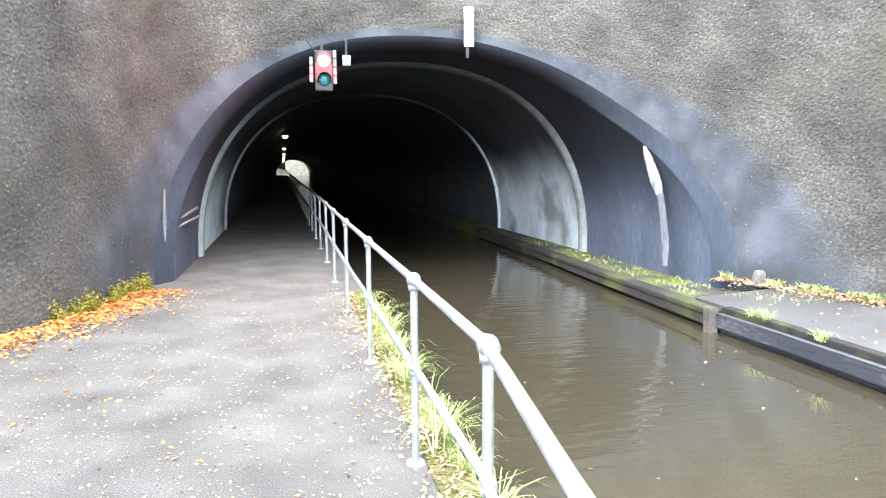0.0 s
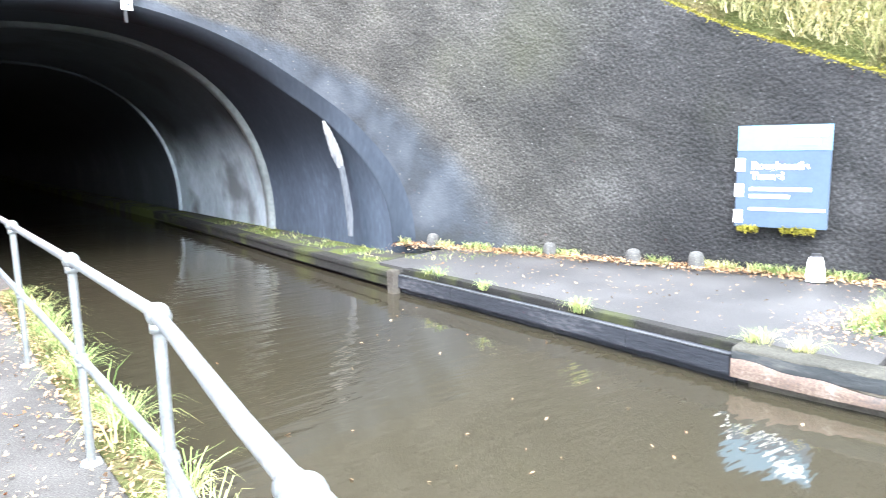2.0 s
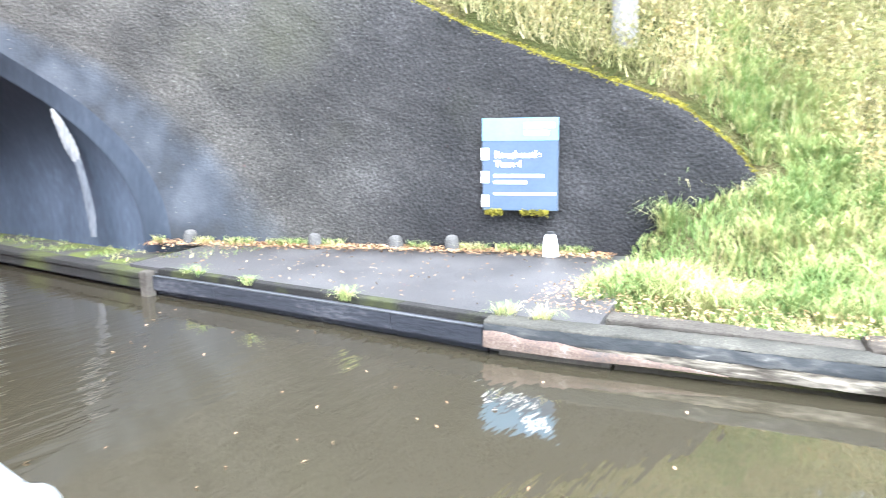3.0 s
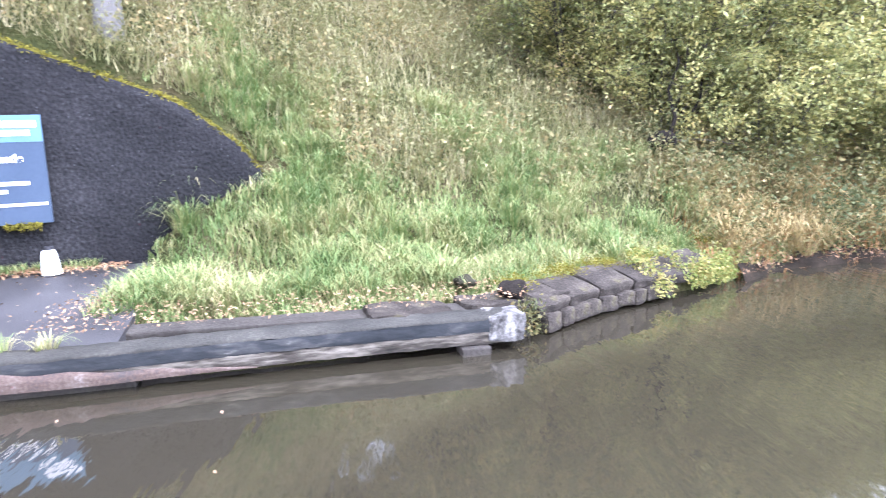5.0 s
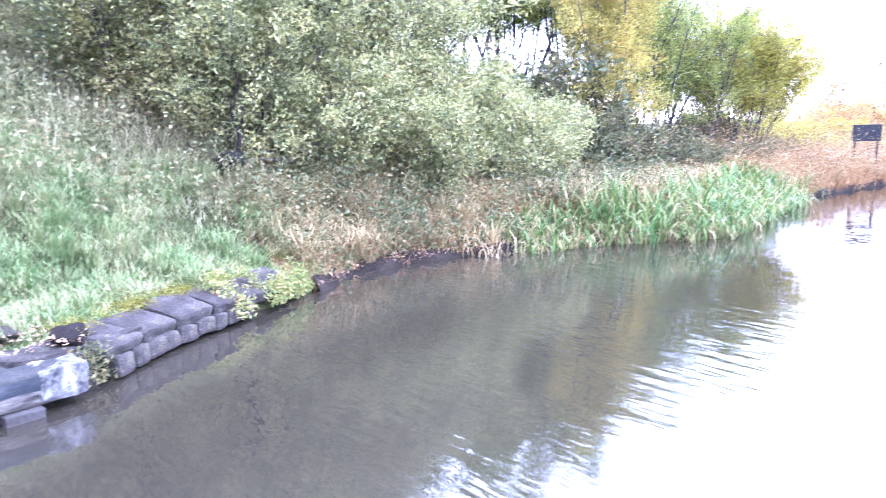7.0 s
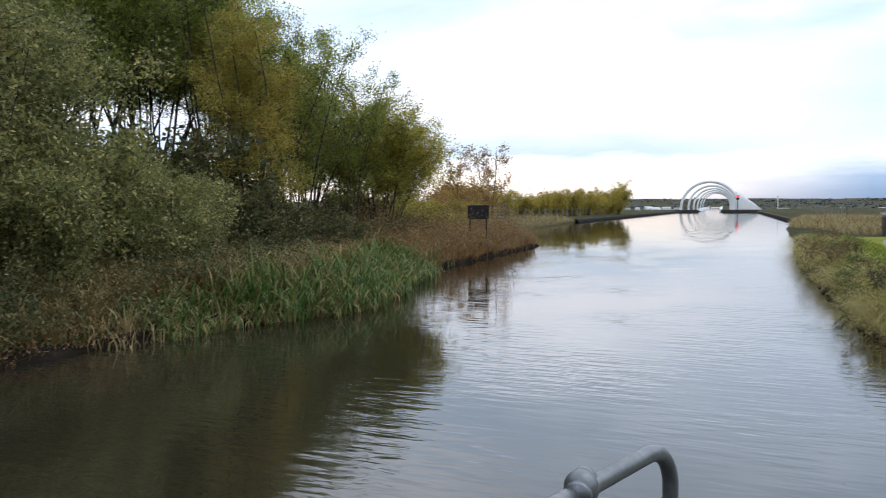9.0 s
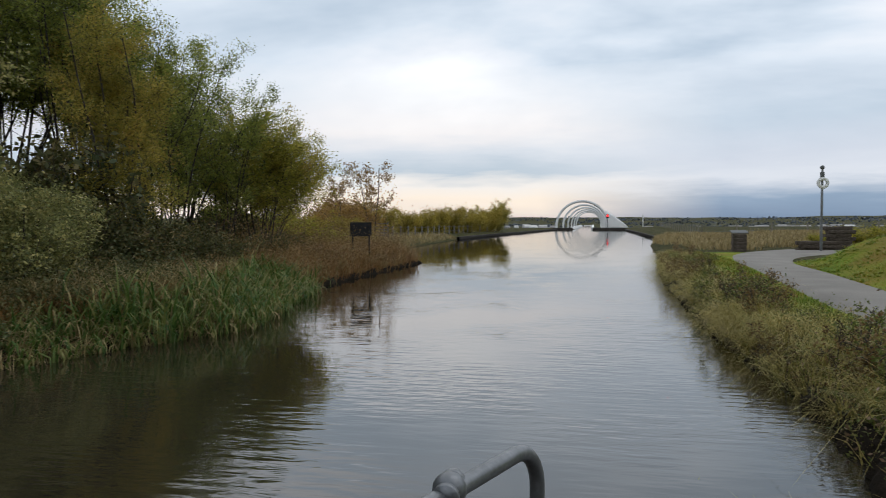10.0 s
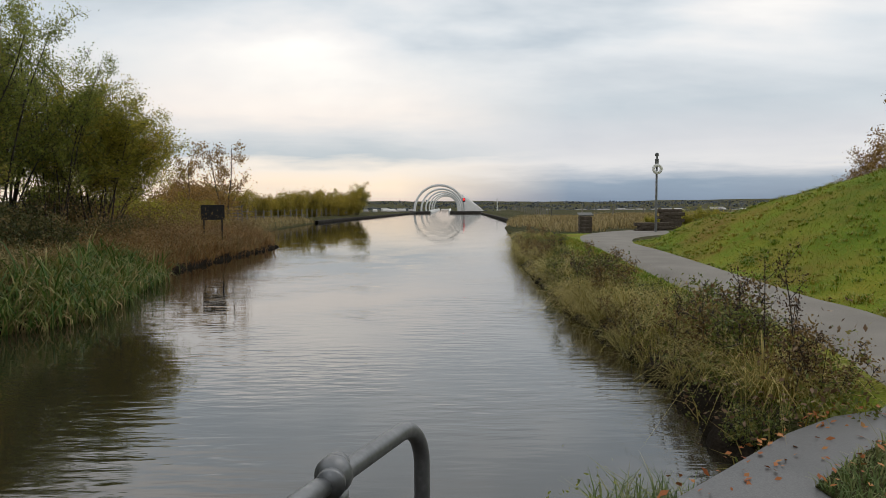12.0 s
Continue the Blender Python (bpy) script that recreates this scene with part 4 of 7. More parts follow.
M_LEDGE = mat("mossy_wet_ledge", [(0.3, (0.021, 0.0196, 0.0182)), (0.55, (0.0385, 0.0364, 0.0336)), (0.72, (0.07, 0.0672, 0.0616))], scale=2, fine=40, rough=0.9, bump=0.6, stain=(0.055, 0.066, 0.014), stain_scale=1.3, stain_range=(0.44, 0.56))
tunnel_ledge = prism("tunnel_ledge", [(5.32, 8.045), (6.85, 8.045), (6.4, 10), (6.6, 14), (6.6, 20), (5.5, 60), (5.0, 60), (5.45, 20), (5.4, 14), (5.33, 10.8)], -1.2, -0.165, M_LEDGE)
tagged(tunnel_ledge, "narrow wet concrete ledge along the tunnel wall", "pavement", kind="structure")
tagged(ledge, "damp dark asphalt quay along the far canal edge", "pavement", kind="structure")


def ribbon(name, left, right, z, thick, material, n=80):
    """A path between two edges, given as points in plan; z is a function of y."""
    (a, _), (b, _) = curve_at(left, n), curve_at(right, n)
    t = np.linspace(0, 1, 9)[None, :, None]
    g = a[:, None] * (1 - t) + b[:, None] * t
    zz = z(g[..., 0], g[..., 1])
    zz = zz + 0.03 * (1 - (2 * t[..., 0] - 1) ** 2)
    zz[:, 0] -= thick
    zz[:, -1] -= thick
    return obj(name, np_mesh(name, np.concatenate([g, zz[..., None]], -1).reshape(-1, 3), grid_faces(n, 9)), material, smooth=True)


path_z = lambda x, y: np.interp(y, [-34, -12, -6.5, -5.5], [0.20, 0.14, 0.06, 0.02])
main_path = ribbon("grey_path", [(-3.0, -5.2), (-3.15, -5.9), (-3.84, -8.48), (-4.2, -13.0), (-5.15, -22.7), (-5.6, -28.0), (-7.2, -33.5), (-12, -39), (-20, -44)],
                   [(-5.0, -5.0), (-5.2, -6.5), (-5.75, -9.65), (-5.75, -11.7), (-6.76, -20.0), (-7.4, -25.9), (-9.4, -30.5), (-14, -35), (-22, -39)], path_z, 0.1, M_PATH)
tagged(main_path, "smooth grey canal path curving past the mound", "path", kind="structure")

# ---- handrail along the towpath ----
M_WHITE = mat("white_paint", [(0.3, (0.66, 0.66, 0.64)), (0.7, (0.80, 0.80, 0.78))], scale=8, fine=60, rough=0.6, bump=0.1)
M_BLACK = mat("black_paint", [(0.3, (0.012, 0.012, 0.013)), (0.7, (0.03, 0.03, 0.032))], scale=8, fine=60, rough=0.55, bump=0.1)
# tar on the fender boards; also the shade colour of gaps and underside
M_TIMBER_DARK = mat("tarred_timber_and_gap_shade", [(0.3, (0.00845, 0.00975, 0.01365)), (0.55, (0.0182, 0.0195, 0.0247)), (0.75, (0.065, 0.065, 0.0715))], scale=3, fine=30, rough=0.8, bump=0.6, stretch=(1, 0.25, 1))
M_TIMBER_OLD = mat("old_timber", [(0.3, (0.0252, 0.02167, 0.01814)), (0.7, (0.07056, 0.063, 0.05292))], scale=3, fine=30, rough=0.9, bump=0.6)
M_RUSTY = mat("rust_stained_concrete", [(0.34, (0.045, 0.042, 0.04)), (0.5, (0.085, 0.06, 0.048)), (0.6, (0.11, 0.085, 0.07)), (0.7, (0.19, 0.17, 0.15))], scale=3, fine=40, rough=0.9, bump=0.5)

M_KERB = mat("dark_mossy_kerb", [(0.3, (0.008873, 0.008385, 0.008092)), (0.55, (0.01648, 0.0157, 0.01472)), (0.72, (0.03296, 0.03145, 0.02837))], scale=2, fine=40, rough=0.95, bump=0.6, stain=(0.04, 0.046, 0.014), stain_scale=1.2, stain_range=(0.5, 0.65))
M_BEAM = mat("streaked_beam_concrete", [(0.38, (0.016, 0.01368, 0.01088)), (0.47, (0.044, 0.038, 0.02992)), (0.54, (0.096, 0.08512, 0.068)), (0.64, (0.192, 0.1733, 0.1394))], scale=2.6, fine=11, rough=0.9, bump=0.6, stretch=(1, 0.5, 2.6), mixfine=0.45)
M_BOARD_TOP = mat("worn_board_top", [(0.35, (0.0216, 0.0234, 0.027)), (0.6, (0.0504, 0.0522, 0.0558))], scale=3, fine=30, rough=0.8, bump=0.4, stretch=(1, 0.3, 1))
M_BEAM_TOP = mat("worn_beam_top", [(0.35, (0.02227, 0.0216, 0.01845)), (0.55, (0.04208, 0.03984, 0.0333)), (0.7, (0.07425, 0.07008, 0.0576))], scale=3, fine=35, rough=0.9, bump=0.5)
M_BEAM_DARK = mat("slate_painted_concrete", [(0.36, (0.014, 0.016, 0.018)), (0.55, (0.028, 0.030, 0.032)), (0.66, (0.06, 0.06, 0.058)), (0.72, (0.14, 0.135, 0.125))], scale=3.0, fine=14, rough=0.85, bump=0.5, stretch=(1, 0.5, 1.6))
RAIL_Z, MID_Z, PIPE = 1.072, 0.57, 0.0225


def rail_x(y):
    return np.interp(y, [-2.5, -2.05, -1.85, 0.7, 2.05, 3.5, 5.6, 7.8, 10, 12, 180], [0.218, 0.396, 0.470, 0.487, 0.65, 0.635, 0.60, 0.565, 0.535, 0.52, -2.25])


handrail = empty("handrail", (0.6, 0, 0))
tagged(handrail, "galvanised steel tube handrail with ball joints beside the towpath", "handrail")


def under(parent, ob):
    """Hang a part under its thing without moving it."""
    ob.parent = parent
    ob.matrix_parent_inverse = Matrix.Translation(-parent.location)
    return ob


ry = np.r_[np.linspace(-2.30, 12, 40), np.linspace(12.5, 178, 40)]
rail_lift = np.interp(ry, [-2.30, -2.05, -1.0, 0.0], [0.0, 0.015, 0.008, 0.0])
top_pts = np.stack([rail_x(ry), ry, RAIL_Z + rail_lift], -1)
pipe_r = np.interp(ry, [-1.6, -0.2], [0.0178, PIPE])
# the end turns down and comes back as the lower rail
bend = [(rail_x(-2.30), -2.30, RAIL_Z)]
for a in np.linspace(8, 90, 10):
    bend.append((rail_x(-2.30) - 0.044 * math.sin(radians(a)), -2.30 - 0.11 * math.sin(radians(a)), RAIL_Z - 0.11 * (1 - math.cos(radians(a)))))
for a in np.linspace(0, 75, 6):
    bend.append((bend[10][0] + 0.044 * (1 - math.cos(radians(a))), -2.41 + 0.11 * (1 - math.cos(radians(a))), MID_Z + 0.11 - 0.11 * math.sin(radians(a))))
mid_pts = np.stack([rail_x(ry), ry, np.full(len(ry), MID_Z)], -1)
under(handrail, obj("top_rail", tubes_mesh("top_rail", [(top_pts, pipe_r)], 12), M_STEEL, smooth=True))
under(handrail, obj("lower_rail", tubes_mesh("lower_rail", [(mid_pts, PIPE * 0.92)], 12), M_STEEL, smooth=True))
under(handrail, obj("end_bend", tubes_mesh("end_bend", [(bend, 0.0178)], 12), M_STEEL, label="dull grey steel tube bent downwards", smooth=True))
bm = bmesh.new()
bmesh.ops.create_uvsphere(bm, u_segments=16, v_segments=10, radius=0.041)
for side in (-1, 1):
    bmesh.ops.create_cone(bm, cap_ends=True, segments=16, radius1=0.031, radius2=0.031, depth=0.02, matrix=Matrix.Translation((0, side * 0.045, 0)) @ Matrix.Rotation(radians(90), 4, "X"))
bmesh.ops.create_cone(bm, cap_ends=True, segments=16, radius1=0.031, radius2=0.031, depth=0.03, matrix=Matrix.Translation((0, 0, -0.045)))
ball = from_bm("ball_joint", bm, M_STEEL, smooth=True)
post_me = tubes_mesh("post", [([(0, 0, 0), (0, 0, 0.5), (0, 0, RAIL_Z)], 0.0213)], 12)
post_me.materials.append(M_STEEL)
post_me.polygons.foreach_set("use_smooth", np.ones(len(post_me.polygons), bool))
bm = bmesh.new()
bmesh.ops.create_cone(bm, cap_ends=True, segments=20, radius1=0.058, radius2=0.048, depth=0.016, matrix=Matrix.Translation((0, 0, 0.01)))
flange_me = bpy.data.meshes.new("foot_plate")
bm.to_mesh(flange_me)
bm.free()
flange_me.materials.append(M_STEEL)
post_ys = [-2.05, 0.66, 2.05, 3.5, 5.6, 7.8, 9.95] + [12.1 + 2.12 * i for i in range(36)]
for i, y in enumerate(post_ys):
    x = float(rail_x(y))
    post = new("post", post_me)
    post.location = (x, y, 0)
    under(handrail, post)
    for z in (RAIL_Z, MID_Z):
        b = ball if i == 0 and z == RAIL_Z else new("ball_joint", ball.data)
        b.location = (x, y, z + (0.015 if i == 0 and z == RAIL_Z else 0))
        under(handrail, b)
        if z == MID_Z or i == 0:
            b.scale = (0.8, 0.8, 0.8)
    if y < 20:
        f = new("foot_plate", flange_me)
        f.location = (x, y, 0)
        under(handrail, f)

# ---- signal light, boxes, cable and gauge on the portal ----
M_RED = glow("red_lamp", (1.0, 0.02, 0.02), 4.0)
M_TEAL = mat("teal_lens", [(0.3, (0.008, 0.05, 0.068)), (0.7, (0.012, 0.075, 0.095))], rough=0.15, bump=0.0)
M_GREYBOX = mat("grey_plastic", [(0.3, (0.10, 0.105, 0.105)), (0.7, (0.15, 0.155, 0.155))], rough=0.6, bump=0.05)
signal = empty("signal_light", (0.50, 10.95, 2.90))
tagged(signal, "two-aspect canal signal showing red, with white striped side boards", "signal light")


def at_(x, y, z):
    return Matrix.Translation((x, y, z))


bm = box_bm(bmesh.new(), (0.27, 0.16, 0.62), at_(0, 0, 0.31), 0.02)
from_bm("housing", bm, M_BLACK, signal)
for z, material, name in ((0.46, M_RED, "red_lens"), (0.17, M_TEAL, "green_lens")):
    bm = bmesh.new()
    bmesh.ops.create_uvsphere(bm, u_segments=20, v_segments=10, radius=0.098)
    bmesh.ops.scale(bm, vec=(1, 0.35, 1), verts=bm.verts)
    bmesh.ops.translate(bm, vec=(0, -0.085, z), verts=bm.verts)
    from_bm(name, bm, material, signal, "glowing red lens" if name == "red_lens" else "unlit blue-green lens", smooth=True)
    hood = []
    for a in np.linspace(-20, 200, 15):
        hood.append((0.112 * math.cos(radians(a)), 0.112 * math.sin(radians(a))))
    hv = np.array([[(x, yy, zz + z) for x, zz in hood] for yy in (-0.08, -0.20)]).transpose(1, 0, 2)
    ho = obj("hood", np_mesh("hood", hv.reshape(-1, 3), grid_faces(15, 2)), M_BLACK, signal)
    sol = ho.modifiers.new("thick", "SOLIDIFY")
    sol.thickness = 0.006
red_data = bpy.data.lights.new("red_signal_lamp", "POINT")
red_data.energy, red_data.color, red_data.shadow_soft_size = 24.0, (1.0, 0.03, 0.03), 0.08
red_light = new("red_signal_lamp", red_data)
red_light.location = (0.50, 10.72, 3.36)
for x, z0, n in ((-0.19, 0.14, 3), (0.175, 0.12, 4)):
    bm = box_bm(bmesh.new(), (0.055, 0.02, 0.13 * n), at_(x, 0.02, z0 + 0.065 * n), 0.004)
    board = from_bm("side_board", bm, M_GREYBOX, signal, "white board with dark stripes")
    for i in range(n - 1):
        from_bm("stripe", box_bm(bmesh.new(), (0.058, 0.006, 0.02), at_(x, 0.006, z0 + 0.13 * (i + 1)), 0.001), M_BLACK, board)
from_bm("bracket", box_bm(bmesh.new(), (0.05, 0.5, 0.05), at_(0, 0.3, 0.5), 0.004), M_BLACK, signal)
from_bm("hanger", box_bm(bmesh.new(), (0.04, 0.04, 0.42), at_(0, 0.5, 0.66), 0.004), M_BLACK, signal)
jb = empty("junction_box", (0.88, 11.2, 3.42))
tagged(jb, "small grey electrical box on a stalk under the arch", "junction box")
from_bm("body", box_bm(bmesh.new(), (0.13, 0.09, 0.17), at_(0, 0, 0), 0.01), M_GREYBOX, jb)
from_bm("lid", box_bm(bmesh.new(), (0.11, 0.012, 0.07), at_(0, -0.05, 0.03), 0.004), M_WHITE, jb)
from_bm("stalk", box_bm(bmesh.new(), (0.03, 0.03, 0.3), at_(0.0, 0.02, 0.22), 0.003), M_BLACK, jb)
cab = obj("cable", tubes_mesh("cable", [([(0.30, 11.80, 6.0), (0.33, 11.78, 5.0), (0.30, 11.77, 4.4), (0.31, 11.70, 3.95), (0.26, 11.4, 3.75), (0.42, 11.05, 3.48)], 0.009)], 6), M_KERB, smooth=True)
tagged(cab, "thin grey cable hanging down the portal to the signal", "cable")
gauge = empty("height_gauge", (3.10, 11.86, 3.82))
tagged(gauge, "white height gauge board with black marks over the arch", "gauge board")
from_bm("board", box_bm(bmesh.new(), (0.17, 0.025, 0.68), at_(0, 0, 0.34), 0.004), M_WHITE, gauge)
for i in range(5):
    from_bm("mark", box_bm(bmesh.new(), (0.08, 0.006, 0.018), at_(0.02, -0.015, 0.09 + 0.125 * i), 0.001), M_BLACK, gauge)
from_bm("post", box_bm(bmesh.new(), (0.05, 0.05, 0.2), at_(-0.03, 0.0, -0.1), 0.004), M_BLACK, gauge)

# pipes on the wall beside the towpath
pipe = obj("wall_pipe", tubes_mesh("wall_pipe", [([(-1.93, 10.75, 0.0), (-1.9, 10.8, 0.6), (-1.88, 10.85, 0.86), (-1.78, 11.2, 0.93), (-1.72, 12.6, 1.0)], 0.028),
                                                ([(-1.86, 10.72, 0.0), (-1.84, 10.8, 0.7), (-1.8, 11.1, 0.80), (-1.68, 12.5, 0.86)], 0.022)], 8), M_GREYBOX, smooth=True)
tagged(pipe, "grey service pipes bent along the tunnel mouth wall", "pipe")
# lamps along the tunnel over the towpath
M_LAMP = glow("tunnel_lamp_glow", (1.0, 0.82, 0.50), 1.2)
for i, y in enumerate((30, 49, 68, 87, 106, 125, 144)):
    lamp = empty("tunnel_lamp", (float(tunnel_x(y)) - 2.25, y, 3.06))
    tagged(lamp, "small round bulkhead lamp glowing under the tunnel vault", "lamp", "tunnel lamps")
    bm = bmesh.new()
    bmesh.ops.create_cone(bm, cap_ends=True, segments=16, radius1=0.15, radius2=0.12, depth=0.1)
    bmesh.ops.translate(bm, vec=(0, 0, 0.06), verts=bm.verts)
    from_bm("housing", bm, M_BLACK, lamp)
    bm = bmesh.new()
    bmesh.ops.create_uvsphere(bm, u_segments=16, v_segments=8, radius=0.12)
    bmesh.ops.scale(bm, vec=(1, 1, 0.8), verts=bm.verts)
    from_bm("globe", bm, M_LAMP, lamp, "glowing warm globe", smooth=True)

# ---- information sign on the wing wall ----
M_SIGN = mat("slate_blue_sign", [(0.3, (0.0432, 0.0612, 0.0936)), (0.7, (0.0576, 0.0792, 0.1152))], scale=2, fine=30, rough=0.45, bump=0.0)
M_SIGN_TOP = mat("light_blue_sign", [(0.3, (0.0936, 0.1747, 0.2496)), (0.7, (0.1186, 0.1997, 0.2746))], scale=2, fine=30, rough=0.45, bump=0.0)
s_left, s_right = Vector((7.86, 4.03)), Vector((8.17, 3.10))
along = (s_right - s_left).normalized()
sign = empty("information_sign")
sign.matrix_world = Matrix(((along.x, -along.y, 0, s_left.x), (along.y, along.x, 0, s_left.y), (0, 0, 1, 0.55), (0, 0, 0, 1)))
# on the sign: x along it, -y... towards the canal is -(-along.y, along.x)
tagged(sign, "blue canal information sign with white lettering on the wall", "sign")
SW, SH = (s_right - s_left).length, 1.19
from_bm("panel", box_bm(bmesh.new(), (SW, 0.03, SH), at_(SW / 2, 0, SH / 2), 0.004), M_SIGN, sign)
from_bm("header", box_bm(bmesh.new(), (SW, 0.004, 0.29), at_(SW / 2, -0.018, SH - 0.145), 0.001), M_SIGN_TOP, sign, "light blue header band")


def bar(x0, x1, z0, z1):
    return from_bm("lettering", box_bm(bmesh.new(), (x1 - x0, 0.004, z1 - z0), at_((x0 + x1) / 2, -0.024 if z0 > 0.9 else -0.019, (z0 + z1) / 2), 0.001), M_WHITE, sign)


for z in (0.66, 0.36, 0.05):
    from_bm("edge_block", box_bm(bmesh.new(), (0.10, 0.006, 0.155), at_(0.035, -0.019, z + 0.075), 0.001), M_WHITE, sign, "white square marker")
bar(0.55, 0.93, 1.055, 1.13)
bar(0.55, 0.86, 0.965, 1.03)


def words(text, x, z, size):
    cu = bpy.data.curves.new("words", "FONT")
    cu.body, cu.size, cu.extrude, cu.offset = text, size, 0.002, 0.004
    ob = new("words", cu)
    dg = bpy.context.evaluated_depsgraph_get()
    me = bpy.data.meshes.new_from_object(ob.evaluated_get(dg))
    bpy.data.objects.remove(ob)
    me.transform(Matrix.Translation((x, -0.021, z)) @ Matrix.Rotation(radians(90), 4, "X"))
    me.materials.clear()
    return obj("words", me, M_WHITE, sign, "white lettering")


words("Roughcastle", 0.16, 0.685, 0.125)
words("Tunnel", 0.16, 0.565, 0.125)
bar(0.15, 0.80, 0.43, 0.475)
bar(0.15, 0.58, 0.345, 0.39)
bar(0.15, 0.95, 0.20, 0.235)
for x0, x1 in ((0.03, 0.26), (0.5, 0.86)):
    v, f = leaf_quads(np.stack([RNG.uniform(x0, x1, 260), RNG.uniform(-0.07, 0.02, 260), RNG.normal(-0.02, 0.02, 260)], 1), 0.025)
    obj("moss_clump", np_mesh("moss_clump", v, f), M_MOSS, sign, "yellow-green moss under the panel")

# ---- marker stones along the wall ----
def marker(x, y, h, w, material, label, cap=False):
    ob = empty("marker_stone", (x, y, -0.02))
    tagged(ob, label, "marker stone", "marker stones by the wall")
    ob.rotation_euler = (radians(RNG.uniform(-4, 4)), radians(RNG.uniform(-4, 4)), RNG.uniform(0, 3))
    prof = [(w * 0.55, 0), (w * 0.52, h * 0.3), (w * 0.44, h * 0.75), (w * 0.36, h * 0.93), (w * 0.2, h), (0.001, h * 1.01)]
    rows = np.array([[(r * math.cos(a) * (1 + 0.08 * math.sin(3 * a + h * 9)), r * math.sin(a), z) for r, z in prof] for a in np.linspace(0, 2 * math.pi, 17)])
    obj("stone", np_mesh("stone", rows.reshape(-1, 3), grid_faces(17, len(prof))), material, ob, smooth=True)
    if cap:
        bm = bmesh.new()
        bmesh.ops.create_cone(bm, cap_ends=True, segments=14, radius1=w * 0.3, radius2=w * 0.22, depth=0.035)
        bmesh.ops.translate(bm, vec=(0, 0, h + 0.01), verts=bm.verts)
        from_bm("cap", bm, M_BLACK, ob, "black cap")
    return ob


marker(8.02, 3.12, 0.29, 0.19, M_WHITE, "white painted marker stone with a black cap", True)
for x, y, h in ((6.44, 8.25, 0.22), (7.10, 6.35, 0.2), (7.48, 5.2, 0.2), (7.75, 4.45, 0.22)):
    marker(x, y, h, 0.2, M_CONCRETE, "short weathered concrete stump by the wall foot", False)

# ---- far quay: kerb, fenders, beam, blocks, coping ----
def run_box(name, a, b, width, z0, z1, material, parent=None, label="", bevel=0.02):
    """A bar between two places in plan; its outer face lies on the line from a to b, to the left of which the water is."""
    a, b = Vector(a), Vector(b)
    d = (b - a)
    n = Vector((d.y, -d.x)).normalized()
    if n.x < 0:
        n = -n
    c = (a + b) / 2 + n * (width / 2)
    m = Matrix.Translation((c.x, c.y, (z0 + z1) / 2)) @ Matrix.Rotation(math.atan2(d.y, d.x), 4, "Z")
    return from_bm(name, box_bm(bmesh.new(), (d.length, width, z1 - z0), m, bevel), material, parent, label)


edge = [(5.35, 20.0), (5.26, 14.0), (5.16, 10.8), (5.12, 7.36), (5.17, 6.2), (5.20, 4.6), (5.21, 3.6), (5.21, 2.56)]
for i in range(3):
    k1 = empty("ledge_kerb", (*edge[i], 0))
    tagged(k1, "mossy concrete kerb along the tunnel ledge", "kerb", "ledge kerbs")
    under(k1, run_box("coping", edge[i], edge[i + 1], 0.26, -0.22, -0.15 + 0.004 * i, M_KERB, None, "", 0.02))
    under(k1, run_box("face", (edge[i][0] + 0.025, edge[i][1]), (edge[i + 1][0] + 0.025, edge[i + 1][1]), 0.22, -0.36, -0.222, M_KERB, None, "brown weathered face"))
    # near-black colour stands for the shade in the gap under the kerb
    under(k1, run_box("gap_shade_backing", (edge[i][0] + 0.14, edge[i][1]), (edge[i + 1][0] + 0.14, edge[i + 1][1]), 0.1, -1.0, -0.362, M_TIMBER_DARK))
for i in range(3, 7):
    f1 = empty("quay_fender", (*edge[i], 0))
    tagged(f1, "concrete kerb with a tarred dark timber fender on its face", "fender", "quay fenders")
    under(f1, run_box("kerb", (edge[i][0] + 0.13, edge[i][1]), (edge[i + 1][0] + 0.13, edge[i + 1][1]), 0.14, -0.5, -0.092, M_KERB, bevel=0.015))
    under(f1, run_box("fender_board", edge[i], edge[i + 1], 0.128, -0.335, -0.165, M_TIMBER_DARK, None, "blue-black tarred board", 0.015))
    under(f1, run_box("capping", (edge[i][0] - 0.004, edge[i][1]), (edge[i + 1][0] - 0.004, edge[i + 1][1]), 0.05, -0.163, -0.150, M_BOARD_TOP, None, "pale worn top of the board", 0.004))
    # near black again, as the shade below the fender board
    under(f1, run_box("gap_shade_backing", (edge[i][0] + 0.10, edge[i][1]), (edge[i + 1][0] + 0.10, edge[i + 1][1]), 0.16, -1.0, -0.34, M_TIMBER_DARK))
pile = tagged(from_bm("mooring_pile", box_bm(bmesh.new(), (0.13, 0.15, 1.1), at_(5.10, 7.36, -0.635), 0.02), M_TIMBER_OLD), "weathered timber pile against the quay kerb", "pile")
# the beam: pale top, a dark painted band, flaking concrete below it
beam = empty("fender_beam", (5.2, 2.54, 0))
tagged(beam, "long weathered concrete beam projecting over the water", "beam")
path_b, _ = curve_at([(5.20, 2.54), (5.29, 1.7), (5.42, 1.0), (5.57, -0.14), (5.66, -0.9), (5.745, -1.62)], 44)
nrm_b = np.gradient(path_b, axis=0)
nrm_b = np.stack([-nrm_b[:, 1], nrm_b[:, 0]], -1)
nrm_b /= np.linalg.norm(nrm_b, axis=1, keepdims=True) * np.sign(nrm_b[:, :1])


